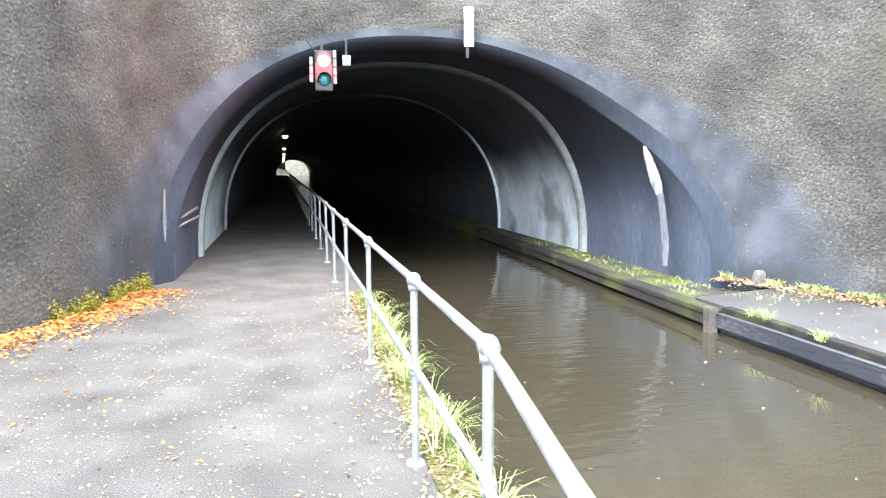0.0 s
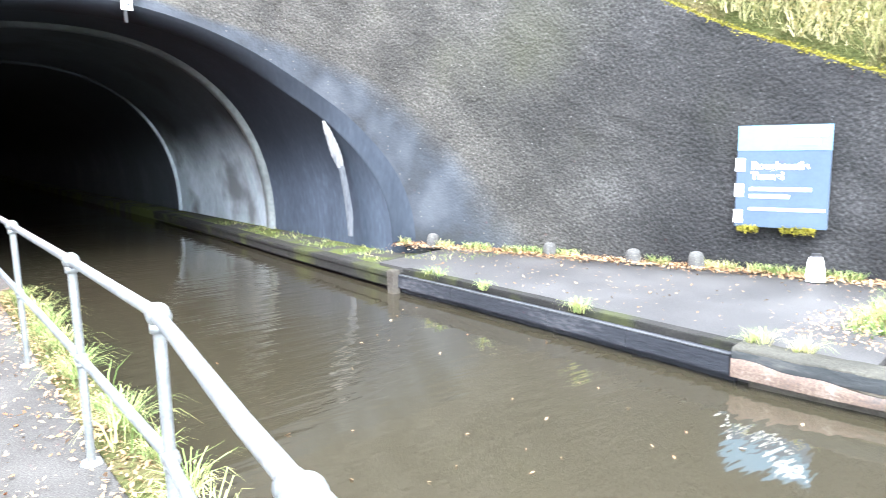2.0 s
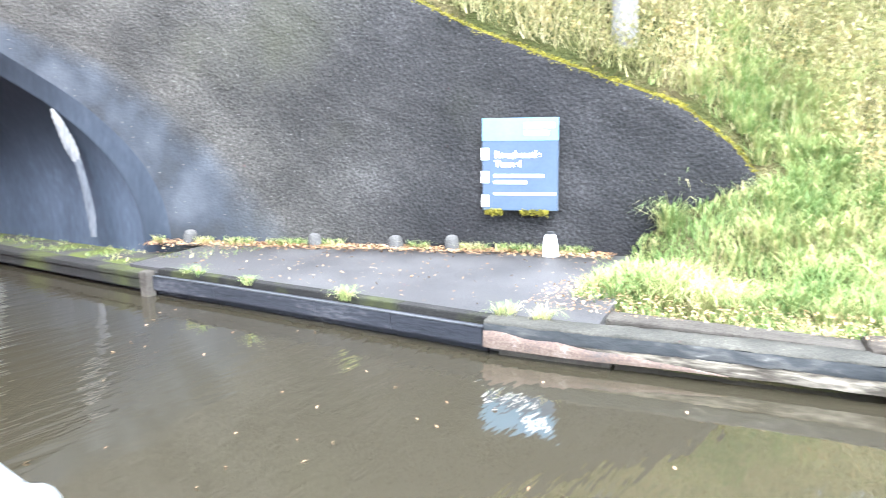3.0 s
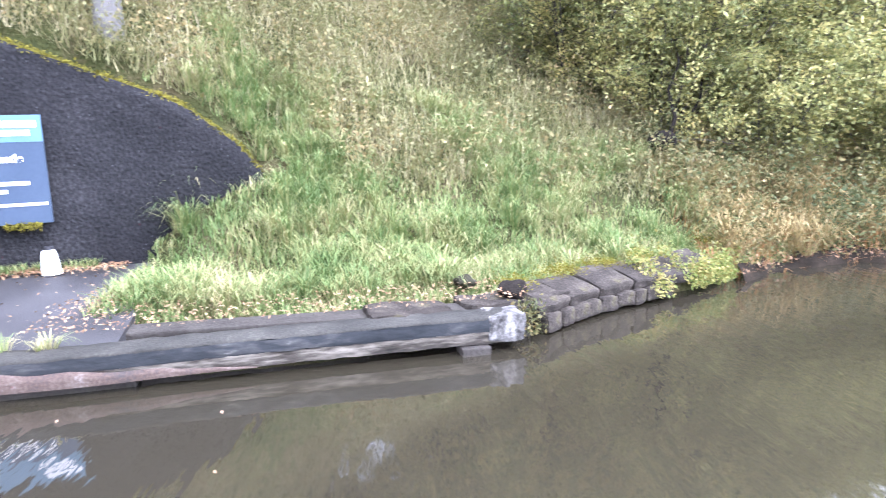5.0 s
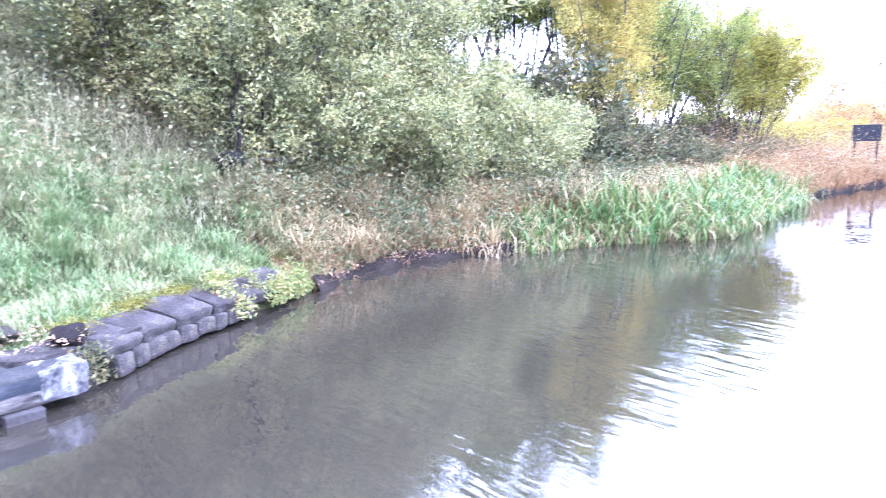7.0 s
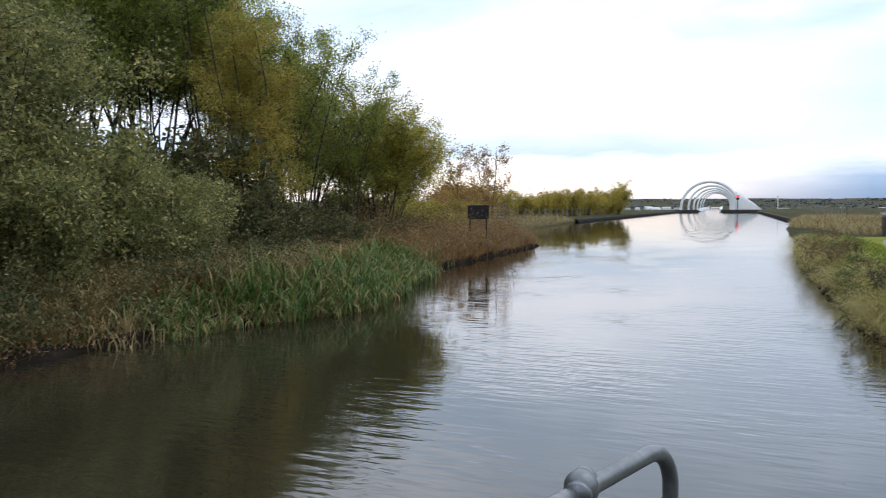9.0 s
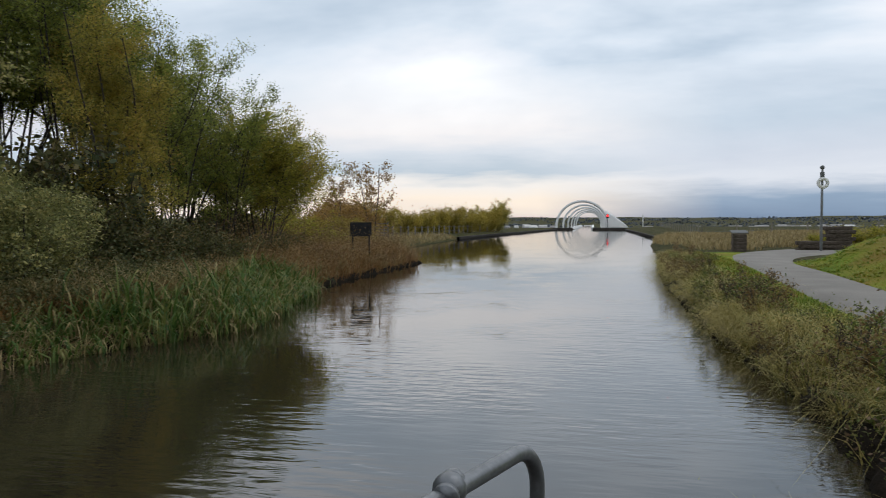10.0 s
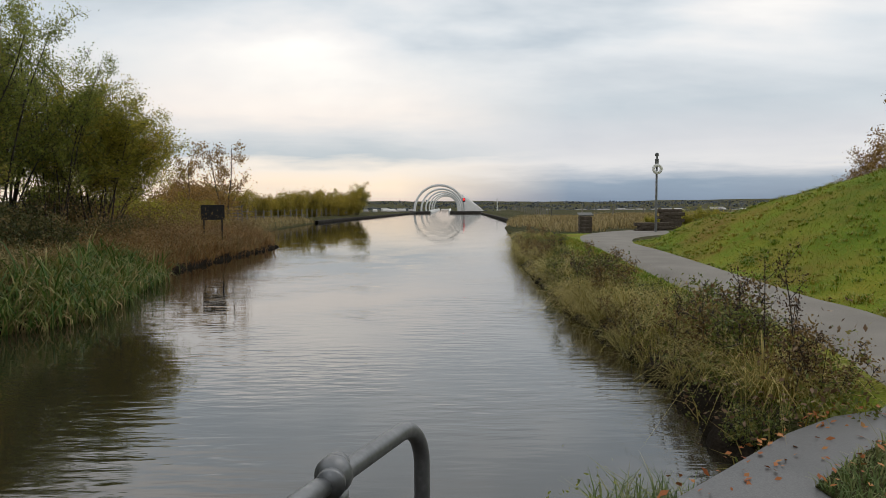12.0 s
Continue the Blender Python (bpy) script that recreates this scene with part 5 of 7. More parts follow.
def beam_part(name, cs, material, label="", rough=0.003, closed=False):
    """A strip along the beam through the points (depth behind the face, height) of its section."""
    cs = cs + cs[:1] if closed else cs
    g = np.array([[(*(path_b[i] + nrm_b[i] * (u + rough * RNG.normal())), w + rough * RNG.normal()) for u, w in cs] for i in range(len(path_b))])
    under(beam, obj(name, np_mesh(name, g.reshape(-1, 3), grid_faces(len(path_b), len(cs))), material, None, label))


beam_part("top_face", [(0.0, -0.112), (0.006, -0.095), (0.03, -0.083), (0.14, -0.078), (0.27, -0.082), (0.30, -0.13)], M_BEAM_TOP, "pale grey worn top")
beam_part("painted_band", [(0.0, -0.110), (-0.003, -0.15), (0.0, -0.205), (0.004, -0.222)], M_BEAM_DARK, "dark slate painted band")
beam_part("lower_face", [(0.006, -0.220), (0.010, -0.26), (0.004, -0.30), (0.012, -0.33)], M_BEAM, "flaking pale concrete")
# underside coloured near black for the shade between beam and water
beam_part("underside", [(0.012, -0.33), (0.15, -0.335), (0.30, -0.325), (0.30, -0.13)], M_TIMBER_DARK, "underside coloured dark for shade")
rx = np.linspace(0, 1, 22)
k_b = rx * 21
rp = np.stack([np.interp(k_b, np.arange(44), path_b[:, k]) for k in (0, 1)], -1)
rz = -0.327 + 0.15 * np.clip(1 - rx ** 1.3, 0, 1) * (1 + 0.10 * np.sin(rx * 23))
rg = np.array([[(p[0] - 0.010, p[1], -0.332), (p[0] - 0.014, p[1], (z - 0.332) / 2), (p[0] - 0.010, p[1], z), (p[0] + 0.02, p[1], z - 0.004)] for p, z in zip(rp, rz)])
under(beam, obj("rust_scale", np_mesh("rust_scale", rg.reshape(-1, 3), grid_faces(22, 4)), M_RUSTY, None, "rust-brown scale low on the face"))
bm = box_bm(bmesh.new(), (0.31, 0.34, 0.24), at_(5.885, -1.58, -0.203) @ Matrix.Rotation(radians(6), 4, "Z"), 0.03)
bmesh.ops.subdivide_edges(bm, edges=[e for e in bm.edges if e.calc_length() > 0.05], cuts=3, use_grid_fill=True)
for v in bm.verts:
    v.co += noise.noise_vector(v.co * 7) * 0.022
under(beam, from_bm("end_cap", bm, mat("pale_flaking_concrete", [(0.38, (0.03, 0.028, 0.026)), (0.5, (0.10, 0.095, 0.088)), (0.62, (0.22, 0.21, 0.195))], scale=7, fine=25, rough=0.9, bump=0.6), None, "pale flaking end"))
for x, y, w in ((5.36, 1.95, 1.0), (5.66, -1.30, 0.26)):
    bk = tagged(from_bm("bearing_block", box_bm(bmesh.new(), (0.22, w, 0.5), at_(x + 0.10, y, -0.59) @ Matrix.Rotation(radians(8), 4, "Z"), 0.015), M_TIMBER_OLD), "squared block carrying the beam out of the water", "block", "bearing blocks")
back_wall = run_box("bank_wall", (5.85, 2.6), (6.10, -1.9), 0.3, -1.1, -0.12, M_TIMBER_OLD)
tagged(back_wall, "dark wet bank wall behind the beam", "wall", kind="structure")


def rock_mesh(name, size, seed, bumpy=0.12, cuts=2, flat=0.42):
    bm = bmesh.new()
    bmesh.ops.create_icosphere(bm, subdivisions=cuts, radius=0.5)
    for v in bm.verts:
        nz = noise.noise(v.co * 2.2 + Vector((seed * 3.1, seed, 0)))
        v.co *= 1 + bumpy * 2 * nz
        v.co = Vector((math.copysign(min(abs(v.co.x), flat), v.co.x), math.copysign(min(abs(v.co.y), flat), v.co.y), math.copysign(min(abs(v.co.z), flat * 0.95), v.co.z)))
    bmesh.ops.scale(bm, vec=[s / 0.84 for s in size], verts=bm.verts)
    me = bpy.data.meshes.new(name)
    bm.to_mesh(me)
    bm.free()
    return me


def stone_box(name, size, seed, bevel=0.03, jit=0.012):
    """A squared stone with worn, uneven edges."""
    bm = box_bm(bmesh.new(), size, Matrix(), bevel)
    bmesh.ops.subdivide_edges(bm, edges=[e for e in bm.edges if e.calc_length() > 0.08], cuts=3, use_grid_fill=True)
    for v in bm.verts:
        nz = noise.noise_vector(v.co * 5 + Vector((seed * 3.7, seed, 1))) + 0.45 * noise.noise_vector(v.co * 17 + Vector((seed, seed * 2.1, 4)))
        v.co += nz * jit
    bmesh.ops.recalc_face_normals(bm, faces=bm.faces)
    me = bpy.data.meshes.new(name)
    bm.to_mesh(me)
    bm.free()
    return me


M_COPE = mat("grey_coping_stone", [(0.32, (0.02079, 0.01798, 0.01568)), (0.5, (0.04297, 0.0372, 0.03135)), (0.68, (0.09355, 0.0806, 0.06375))], scale=5, fine=45, rough=0.95, bump=0.7, spec=0.05, stain=(0.10, 0.092, 0.03), stain_scale=3.4, stain_range=(0.62, 0.80))
M_ROCK_DARK = mat("dark_rock", [(0.3, (0.009, 0.008, 0.007)), (0.7, (0.03, 0.025, 0.021))], scale=6, fine=50, rough=0.95, bump=0.6, spec=0.03)
for x, y, s, lab in ((6.36, -1.78, (0.26, 0.23, 0.19), "rounded dark stone resting on the bank edge"), (6.70, -1.37, (0.21, 0.18, 0.11), "small flat grey stone in the grass edge")):
    r = tagged(obj("loose_stone", rock_mesh("loose_stone", s, x, 0.2, 3, 0.56), M_ROCK_DARK if s[2] > 0.17 else M_STONE, smooth=True), lab, "stone", "loose stones")
    r.location = (x, y, float(height(x, y)) + s[2] * 0.45 + 0.11)
# coping: a curved line of large slabs over a course of rounded stones
cop_line, cop_s = curve_at([(6.02, -1.95), (6.3, -2.3), (6.65, -2.8), (6.9, -3.3), (7.2, -3.85), (7.55, -4.45), (7.95, -5.0)], 200)
coping = empty("stone_coping", (6.2, -2.0, 0))
tagged(coping, "curved bank edging of grey slabs over rounded stones", "coping")


def along_line(line, s_line, s):
    p = np.array([np.interp(s, s_line, line[:, 0]), np.interp(s, s_line, line[:, 1])])
    q = np.array([np.interp(s + 0.05, s_line, line[:, 0]), np.interp(s + 0.05, s_line, line[:, 1])])
    d = (q - p) / (np.linalg.norm(q - p) + 1e-9)
    return p, d


s = 0.02
i = 0
while s < 3.1:
    ln = float(RNG.uniform(0.36, 0.58)) if s < 1.9 else float(RNG.uniform(0.5, 0.7))
    p, d = along_line(cop_line, cop_s, s + ln / 2)
    ang = math.atan2(d[1], d[0])
    nx = np.array([-d[1], d[0]])
    low_ = 0.0 if s < 1.9 else 0.03
    st = obj("slab", stone_box("slab", (ln * 0.99, 0.5, 0.13), i * 1.7, 0.03, 0.028), M_COPE)
    c = p + nx * 0.26
    st.location = (c[0], c[1], -0.135 - low_ + RNG.uniform(-0.008, 0.008))
    st.rotation_euler = (RNG.uniform(-0.02, 0.02) + 0.22, RNG.uniform(-0.02, 0.02), ang)
    under(coping, st)
    s += ln
    i += 1
s = 0.12
while s < 1.95:
    ln = float(RNG.uniform(0.17, 0.26))
    p, d = along_line(cop_line, cop_s, s + ln / 2)
    st = obj("rounded_stone", stone_box("rounded_stone", (ln * 0.985, 0.3, 0.17), s * 5.3, 0.04, 0.02), M_COPE)
    c = p + np.array([-d[1], d[0]]) * 0.12
    st.location = (c[0], c[1], -0.305)
    st.rotation_euler = (0, 0, math.atan2(d[1], d[0]))
    under(coping, st)
    s += ln
for i, (x, y, a, b, r) in enumerate(((6.12, -0.75, 0.5, 0.75, 0.15), (6.28, -1.50, 0.45, 0.5, 0.3), (6.50, -2.05, 0.45, 0.5, 0.6))):
    sl = obj("paving_slab", stone_box("paving_slab", (a, b, 0.1), i * 2.3, 0.03, 0.03), M_COPE)
    sl.location, sl.rotation_euler = (x, y, -0.125), (0.03, 0.02, r)
    tagged(sl, "worn dark grey slab half sunk in the bank edge", "slab", "bank slabs")

# ---- trees and bushes ----
def grow(seed, stems, tall, spread, lean=0.25, twigs=7, fork=4, low=0.3, r0=0.06, rise=0.0):
    """Runs of tapering branches, and the points where leaves sit, for a many-stemmed tree or bush at the origin."""
    g = np.random.default_rng(seed)
    runs, tips = [], []

    def limb(p, d, ln, r, n, wander):
        pts = [p]
        for i in range(n):
            d = d + g.normal(size=3) * wander + np.array([0, 0, 0.05])
            d = d / np.linalg.norm(d)
            pts.append(pts[-1] + d * ln / n)
        return np.array(pts), np.linspace(r, r * 0.35, n + 1)

    for s in range(stems):
        a = 2 * np.pi * (s + g.uniform(0, 0.8)) / stems
        d = np.array([math.cos(a) * lean * g.uniform(0.3, 1.5), math.sin(a) * lean * g.uniform(0.3, 1.5), 1.0])
        base = np.array([math.cos(a), math.sin(a), 0]) * g.uniform(0.02, 0.28) * (1 if stems > 1 else 0) + np.array([0, 0, -0.15])
        h = tall * g.uniform(0.72, 1.0)
        pts, rad = limb(base, d / np.linalg.norm(d), h, r0 * g.uniform(0.7, 1.2), 9, 0.06)
        runs.append((pts, rad, 6))
        for f in range(fork * 2):
            u = low + (1 - low) * (f + g.uniform(0, 1)) / (fork * 2)
            k = u * 9
            i = min(int(k), 8)
            p = pts[i] * (1 - k + i) + pts[i + 1] * (k - i)
            b = g.uniform(0, 2 * np.pi)
            ln = spread * g.uniform(0.5, 1.1) * (1.15 - 0.75 * abs(u - 0.45))
            dd = np.array([math.cos(b), math.sin(b), g.uniform(0.2, 0.9)])
            bp, br = limb(p, dd / np.linalg.norm(dd), ln, r0 * 0.32 * (1.2 - u), 6, 0.13)
            runs.append((bp, br, 5))
            for w in range(twigs):
                j = g.uniform(1.5, 6)
                i2 = min(int(j), 5)
                q = bp[i2] * (1 - j + i2) + bp[i2 + 1] * (j - i2)
                e = g.normal(size=3) * (1 - 0.5 * rise) + np.array([0, 0, 0.5 + rise])
                tp, trd = limb(q, e / np.linalg.norm(e), ln * g.uniform(0.2, 0.45), 0.007, 3, 0.2)
                runs.append((tp, trd, 3))
                tips.append(tp)
    return runs, np.array(tips)


def tree_meshes(seed, leaves, size, flutter, **kw):
    runs, tips = grow(seed, **kw)
    vs, fs, at = [], [], 0
    for p, r, n in runs:
        v, f = tube_np(p, r, n)
        vs.append(v)
        fs.append(f + at)
        at += len(v)
    wood = np_mesh("branches", np.concatenate(vs), np.concatenate(fs))
    g = np.random.default_rng(seed + 99)
    pick = g.integers(0, len(tips), leaves)
    t = g.uniform(0.1, 3, leaves)
    i = np.minimum(t.astype(int), 2)
    c = tips[pick, i] * (1 - t + i)[:, None] + tips[pick, i + 1] * (t - i)[:, None] + g.normal(size=(leaves, 3)) * flutter
    v, f = leaf_quads(c, size)
    return wood, np_mesh("crown", v, f)


def plant_tree(name, label, category, group, x, y, meshes, bark, leaf, scale=1.0, turn=0.0, z=None, squash=1.0):
    wood, crown = meshes
    ob = empty(name, (x, y, float(height(x, y)) if z is None else z))
    ob.scale, ob.rotation_euler = (scale, scale, scale * squash), (0, 0, turn)
    tagged(ob, label, category, group)
    for n, me, m in (("trunk", wood, bark), ("crown", crown, leaf)):
        if not me.materials:
            me.materials.append(m)
        o = new(n, me)
        o.parent = ob
    return ob


ALDER = [tree_meshes(11 + i, 36000, 0.042, 0.12, stems=9, tall=9.8, spread=2.4, lean=0.24, twigs=11, fork=6, low=0.5, r0=0.042, rise=0.2) for i in range(2)]
GOLD = tree_meshes(21, 62000, 0.038, 0.13, stems=8, tall=7.6, spread=1.8, lean=0.2, twigs=12, fork=7, low=0.06, r0=0.045, rise=0.1)
ROUND = tree_meshes(31, 76000, 0.037, 0.13, stems=13, tall=5.4, spread=1.9, lean=0.40, twigs=13, fork=6, low=0.42, r0=0.034, rise=0.05)
THIN = tree_meshes(41, 21000, 0.037, 0.11, stems=8, tall=7.4, spread=1.6, lean=0.2, twigs=11, fork=6, low=0.3, r0=0.03, rise=0.35)
BUSH = [tree_meshes(51 + i, 42000, 0.05, 0.12, stems=10, tall=4.4, spread=2.5, lean=0.6, twigs=11, fork=6, low=0.02, r0=0.04) for i in range(2)]
BUSH_SMALL = tree_meshes(55, 17000, 0.088, 0.2, stems=10, tall=4.4, spread=2.5, lean=0.6, twigs=9, fork=6, low=0.02, r0=0.05)
LOW = tree_meshes(61, 7000, 0.045, 0.09, stems=9, tall=1.3, spread=0.9, lean=0.7, twigs=7, fork=4, low=0.03, r0=0.016)

G = "bankside trees"
sallow = "leafy olive-green sallow bush turning yellow on the embankment"
for x, y, sc, turn, kind in ((12.2, -6.6, 0.9, 0.3, 0), (12.4, -8.8, 0.95, 1.3, 1), (14.9, -6.2, 1.2, 2.6, 1), (15.4, -9.0, 1.3, 4.0, 0), (12.5, -10.3, 0.52, 5.0, 0), (15.0, -10.6, 0.95, 0.9, 1), (18.3, -7.4, 1.5, 1.0, 0),
                             (18.6, -10.4, 1.2, 3.0, 1), (11.0, -8.2, 0.5, 2.0, 1), (11.1, -10.0, 0.55, 3.9, 0), (12.6, -13.6, 0.45, 1.9, 1), (14.6, -14.6, 0.5, 2.4, 0), (10.6, -6.9, 0.42, 0.7, 0), (10.3, -8.9, 0.4, 2.7, 1), (10.2, -11.4, 0.42, 1.2, 0), (10.9, -13.0, 0.4, 4.6, 1),
                             (17.0, -2.4, 1.5, 0.8, 0), (17.6, 1.0, 1.6, 2.9, 1), (18.2, 4.2, 1.6, 4.4, 0), (20.5, -4.6, 1.7, 5.5, 1), (19.2, 7.4, 1.7, 1.7, 1)):
    plant_tree("bush", sallow, "bush", "embankment bushes", x, y, BUSH_SMALL if sc < 0.6 else BUSH[kind], M_BARK, M_BUSH, sc, turn)
tall_l = "tall many-stemmed alder with thin green crown over bare stems"
for x, y, sc, turn, kind in ((14.6, -18.6, 1.0, 0.4, 0), (16.8, -18.2, 1.1, 2.0, 1), (18.6, -16.0, 1.1, 3.3, 1), (20.5, -13.6, 1.2, 5.2, 0), (17.0, -22.0, 0.95, 4.1, 0), (20.5, -20.0, 1.1, 1.1, 1), (16.6, -15.4, 0.85, 2.7, 0), (18.2, -19.4, 1.0, 5.5, 0), (13.9, -19.9, 0.85, 3.7, 1)):
    plant_tree("alder_tree", tall_l, "tree", G, x, y, ALDER[kind], M_BARK, M_LEAF_GREEN, sc, turn)
plant_tree("golden_tree", "dense tree with golden-yellow autumn leaves by the canal", "tree", G, 12.1, -17.3, GOLD, M_BARK, M_LEAF_GOLD, 0.88, 0.5)
slim = "slender thin-leaved tree with bare lower stems"
for x, y, sc, turn in ((12.9, -20.6, 1.0, 0.2), (14.2, -23.4, 1.05, 2.2), (12.6, -27.4, 0.75, 4.2), (16.0, -26.5, 1.0, 1.2), (11.9, -22.2, 0.85, 3.1)):
    plant_tree("slender_tree", slim, "tree", G, x, y, THIN, M_BARK, M_LEAF_GREEN, sc, turn)
plant_tree("round_tree", "round-crowned willow with yellow-green leaves and many bare stems", "tree", G, 11.4, -23.9, ROUND, M_BARK, M_LEAF_OLIVE, 0.98, 0.0)
LOW_OLIVE = (LOW[0], LOW[1].copy())
shrub = "low brown and yellow autumn shrub under the trees"
for i, (x, y, sc) in enumerate(((12.0, -15.6, 1.3), (11.0, -16.6, 1.1), (12.0, -20.4, 1.0), (10.4, -18.9, 0.9), (14.0, -26.5, 1.4), (13.6, -15.9, 2.3), (12.6, -23.4, 1.1), (12.2, -28.8, 1.1), (13.8, -30.6, 1.4), (11.8, -31.8, 0.9), (15.4, -29.0, 1.5), (11.4, -26.2, 0.8), (10.4, -22.4, 0.8), (-13.2, -37.6, 0.8), (-14.6, -37.0, 0.9), (-12.0, -38.0, 0.6))):
    plant_tree("shrub", shrub, "shrub", "low shrubs", x, y, LOW if y > -27 else LOW_OLIVE, M_BARK, M_BRAMBLE if y > -27 else M_LEAF_OLIVE, sc, i * 1.1)
BARE = tree_meshes(71, 1700, 0.07, 0.12, stems=1, tall=5.5, spread=1.5, lean=0.05, twigs=8, fork=8, low=0.25, r0=0.06)
BARE2 = tree_meshes(72, 2200, 0.07, 0.12, stems=2, tall=5.6, spread=1.6, lean=0.12, twigs=8, fork=6, low=0.25, r0=0.06)
for x, y, sc, turn, kind in ((14.9, -42.5, 1.0, 0.0, BARE), (13.4, -45.0, 1.08, 1.0, BARE2)):
    plant_tree("birch_tree", "small birch almost bare with a few rusty leaves", "tree", "far birches", x, y, kind, M_BARK, M_LEAF_RUST, sc, turn)
LOW_GOLD = tree_meshes(63, 7000, 0.05, 0.1, stems=8, tall=1.4, spread=0.9, lean=0.6, twigs=7, fork=4, low=0.05, r0=0.016)
for i, (x, y, sc) in enumerate(((13.2, -38.6, 1.3), (14.4, -38.0, 1.2), (12.4, -39.4, 1.0), (15.6, -37.2, 1.3))):
    plant_tree("shrub", "low bright yellow shrub beyond the bank weeds", "shrub", "yellow shrubs", x, y, LOW_GOLD, M_BARK, M_HEDGE, sc, i * 1.3)
# yellow shrubs and the hedge beyond
HEDGE = tree_meshes(81, 9000, 0.07, 0.18, stems=8, tall=2.4, spread=1.3, lean=0.5, twigs=7, fork=4, low=0.08, r0=0.03)
HEDGE_B = [(h, np_mesh("crown", *leaf_quads(RNG.normal(size=(7000, 3)) * [0.95, 0.95, 0.55] + [0, 0, 1.3], 0.08))) for h in (HEDGE[0],)][0]
hl = "rounded hedge bush with yellow-green autumn leaves"
for i in range(9):
    plant_tree("hedge_bush", hl, "bush", "hedge", 21.0 - 0.95 * i + RNG.uniform(-0.4, 0.4), -66 - 5.4 * i, HEDGE, M_BARK, M_HEDGE, RNG.uniform(1.0, 1.35), RNG.uniform(0, 6))
for i in range(5):
    plant_tree("hedge_bush", "rust-brown autumn hedge bush beyond the black sign", "bush", "rusty hedge", 17.8 + 0.9 * i, -52.0 - 2.0 * i, (HEDGE[0], HEDGE_B[1]), M_BARK, M_LEAF_RUST, RNG.uniform(1.0, 1.25), RNG.uniform(0, 6))
CLUMP = tree_meshes(82, 12000, 0.08, 0.2, stems=6, tall=4.4, spread=1.7, lean=0.25, twigs=8, fork=5, low=0.1, r0=0.05)
plant_tree("clump_tree", "bushy small tree with dull gold leaves by the basin", "tree", "basin trees", 12.4, -113, CLUMP, M_BARK, M_LEAF_GOLD, 1.05, 0)
plant_tree("clump_tree", "bushy small tree with dull gold leaves by the basin", "tree", "basin trees", 15.2, -116, CLUMP, M_BARK, M_LEAF_GOLD, 0.85, 2)
# trees beyond the grass mound
RUSTY = tree_meshes(91, 9000, 0.07, 0.18, stems=5, tall=4.2, spread=1.8, lean=0.3, twigs=8, fork=5, low=0.12, r0=0.05)
for x, y, sc in ((-19.4, -30.0, 0.66), (-20.8, -30.6, 0.9), (-18.2, -31.0, 0.45), (-22.5, -29.5, 1.2)):
    plant_tree("autumn_tree", "bushy tree with rust-orange leaves behind the mound", "tree", "trees behind the mound", x, y, RUSTY, M_BARK, M_LEAF_RUST, sc, x)
plant_tree("birch_tree", "small birch almost bare with a few rusty leaves", "tree", "far birches", -19.6, -29.0, BARE, M_BARK, M_LEAF_RUST, 1.2, 2.0)
# a pale trunk on the slope above the wing wall
hz = float(height(9.4, 2.68))
pale = obj("pale_trunk", tubes_mesh("pale_trunk", [([(9.4, 2.68, hz - 0.3), (9.4, 2.7, hz + 1.0), (9.42, 2.68, hz + 2.6), (9.46, 2.7, hz + 5.0)], [0.19, 0.16, 0.145, 0.12])], 12), M_BARK_PALE, smooth=True)
tagged(pale, "pale bare tree trunk on the slope above the wall", "tree trunk")
stump = empty("tree_stump", (10.3, -4.98, 0.85))
tagged(stump, "dark cut stump with thin stems and a bare branch", "stump")
bole = rock_mesh("bole", (0.42, 0.36, 0.34), 4.2, 0.2)
bo = obj("bole", bole, M_ROCK_DARK, stump, smooth=True)
bo.location = (0, 0, 0.34)
obj("stem", tubes_mesh("stem", [([(0.05, -0.1, 0.2), (0.0, -0.2, 0.7), (0.12, -0.12, 1.1), (0.08, -0.26, 1.5), (0.25, -0.2, 2.1)], [0.04, 0.034, 0.028, 0.02, 0.008])], 8), M_ROCK_DARK, stump, smooth=True)
obj("stem", tubes_mesh("stem", [([(0.1, -0.15, 0.2), (0.28, -0.45, 0.6), (0.3, -0.75, 0.95), (0.5, -0.85, 1.4), (0.6, -1.1, 2.0)], [0.036, 0.03, 0.026, 0.018, 0.008])], 8), M_ROCK_DARK, stump, smooth=True)
obj("branch", tubes_mesh("branch", [([(0.0, -0.1, 0.3), (0.05, -0.5, 0.36), (0.1, -1.0, 0.3), (0.15, -1.6, 0.2)], [0.028, 0.022, 0.015, 0.006])], 6), M_BARK, stump, "thin bare branch", smooth=True)
plant_tree("bush", sallow, "bush", "embankment bushes", 11.3, -5.5, BUSH[1], M_BARK, M_BUSH, 0.68, 3.4, z=1.25)
plant_tree("bush", sallow, "bush", "embankment bushes", 12.6, -4.2, BUSH[0], M_BARK, M_BUSH, 0.7, 1.4)


# ---- grass, weeds, reeds, leaves ----
def stuff(name, me, material, label, category):
    return tagged(obj(name, me, material), label, category, kind="stuff")


def scatter(n, x0, x1, y0, y1, keep):
    x, y = RNG.uniform(x0, x1, n), RNG.uniform(y0, y1, n)
    ok = keep(x, y)
    return x[ok], y[ok]


def patchy(x, y, s, seed, cut):
    return lumps(x, y, s, seed) + 0.5 * lumps(x, y, s * 0.37, seed + 1) > cut


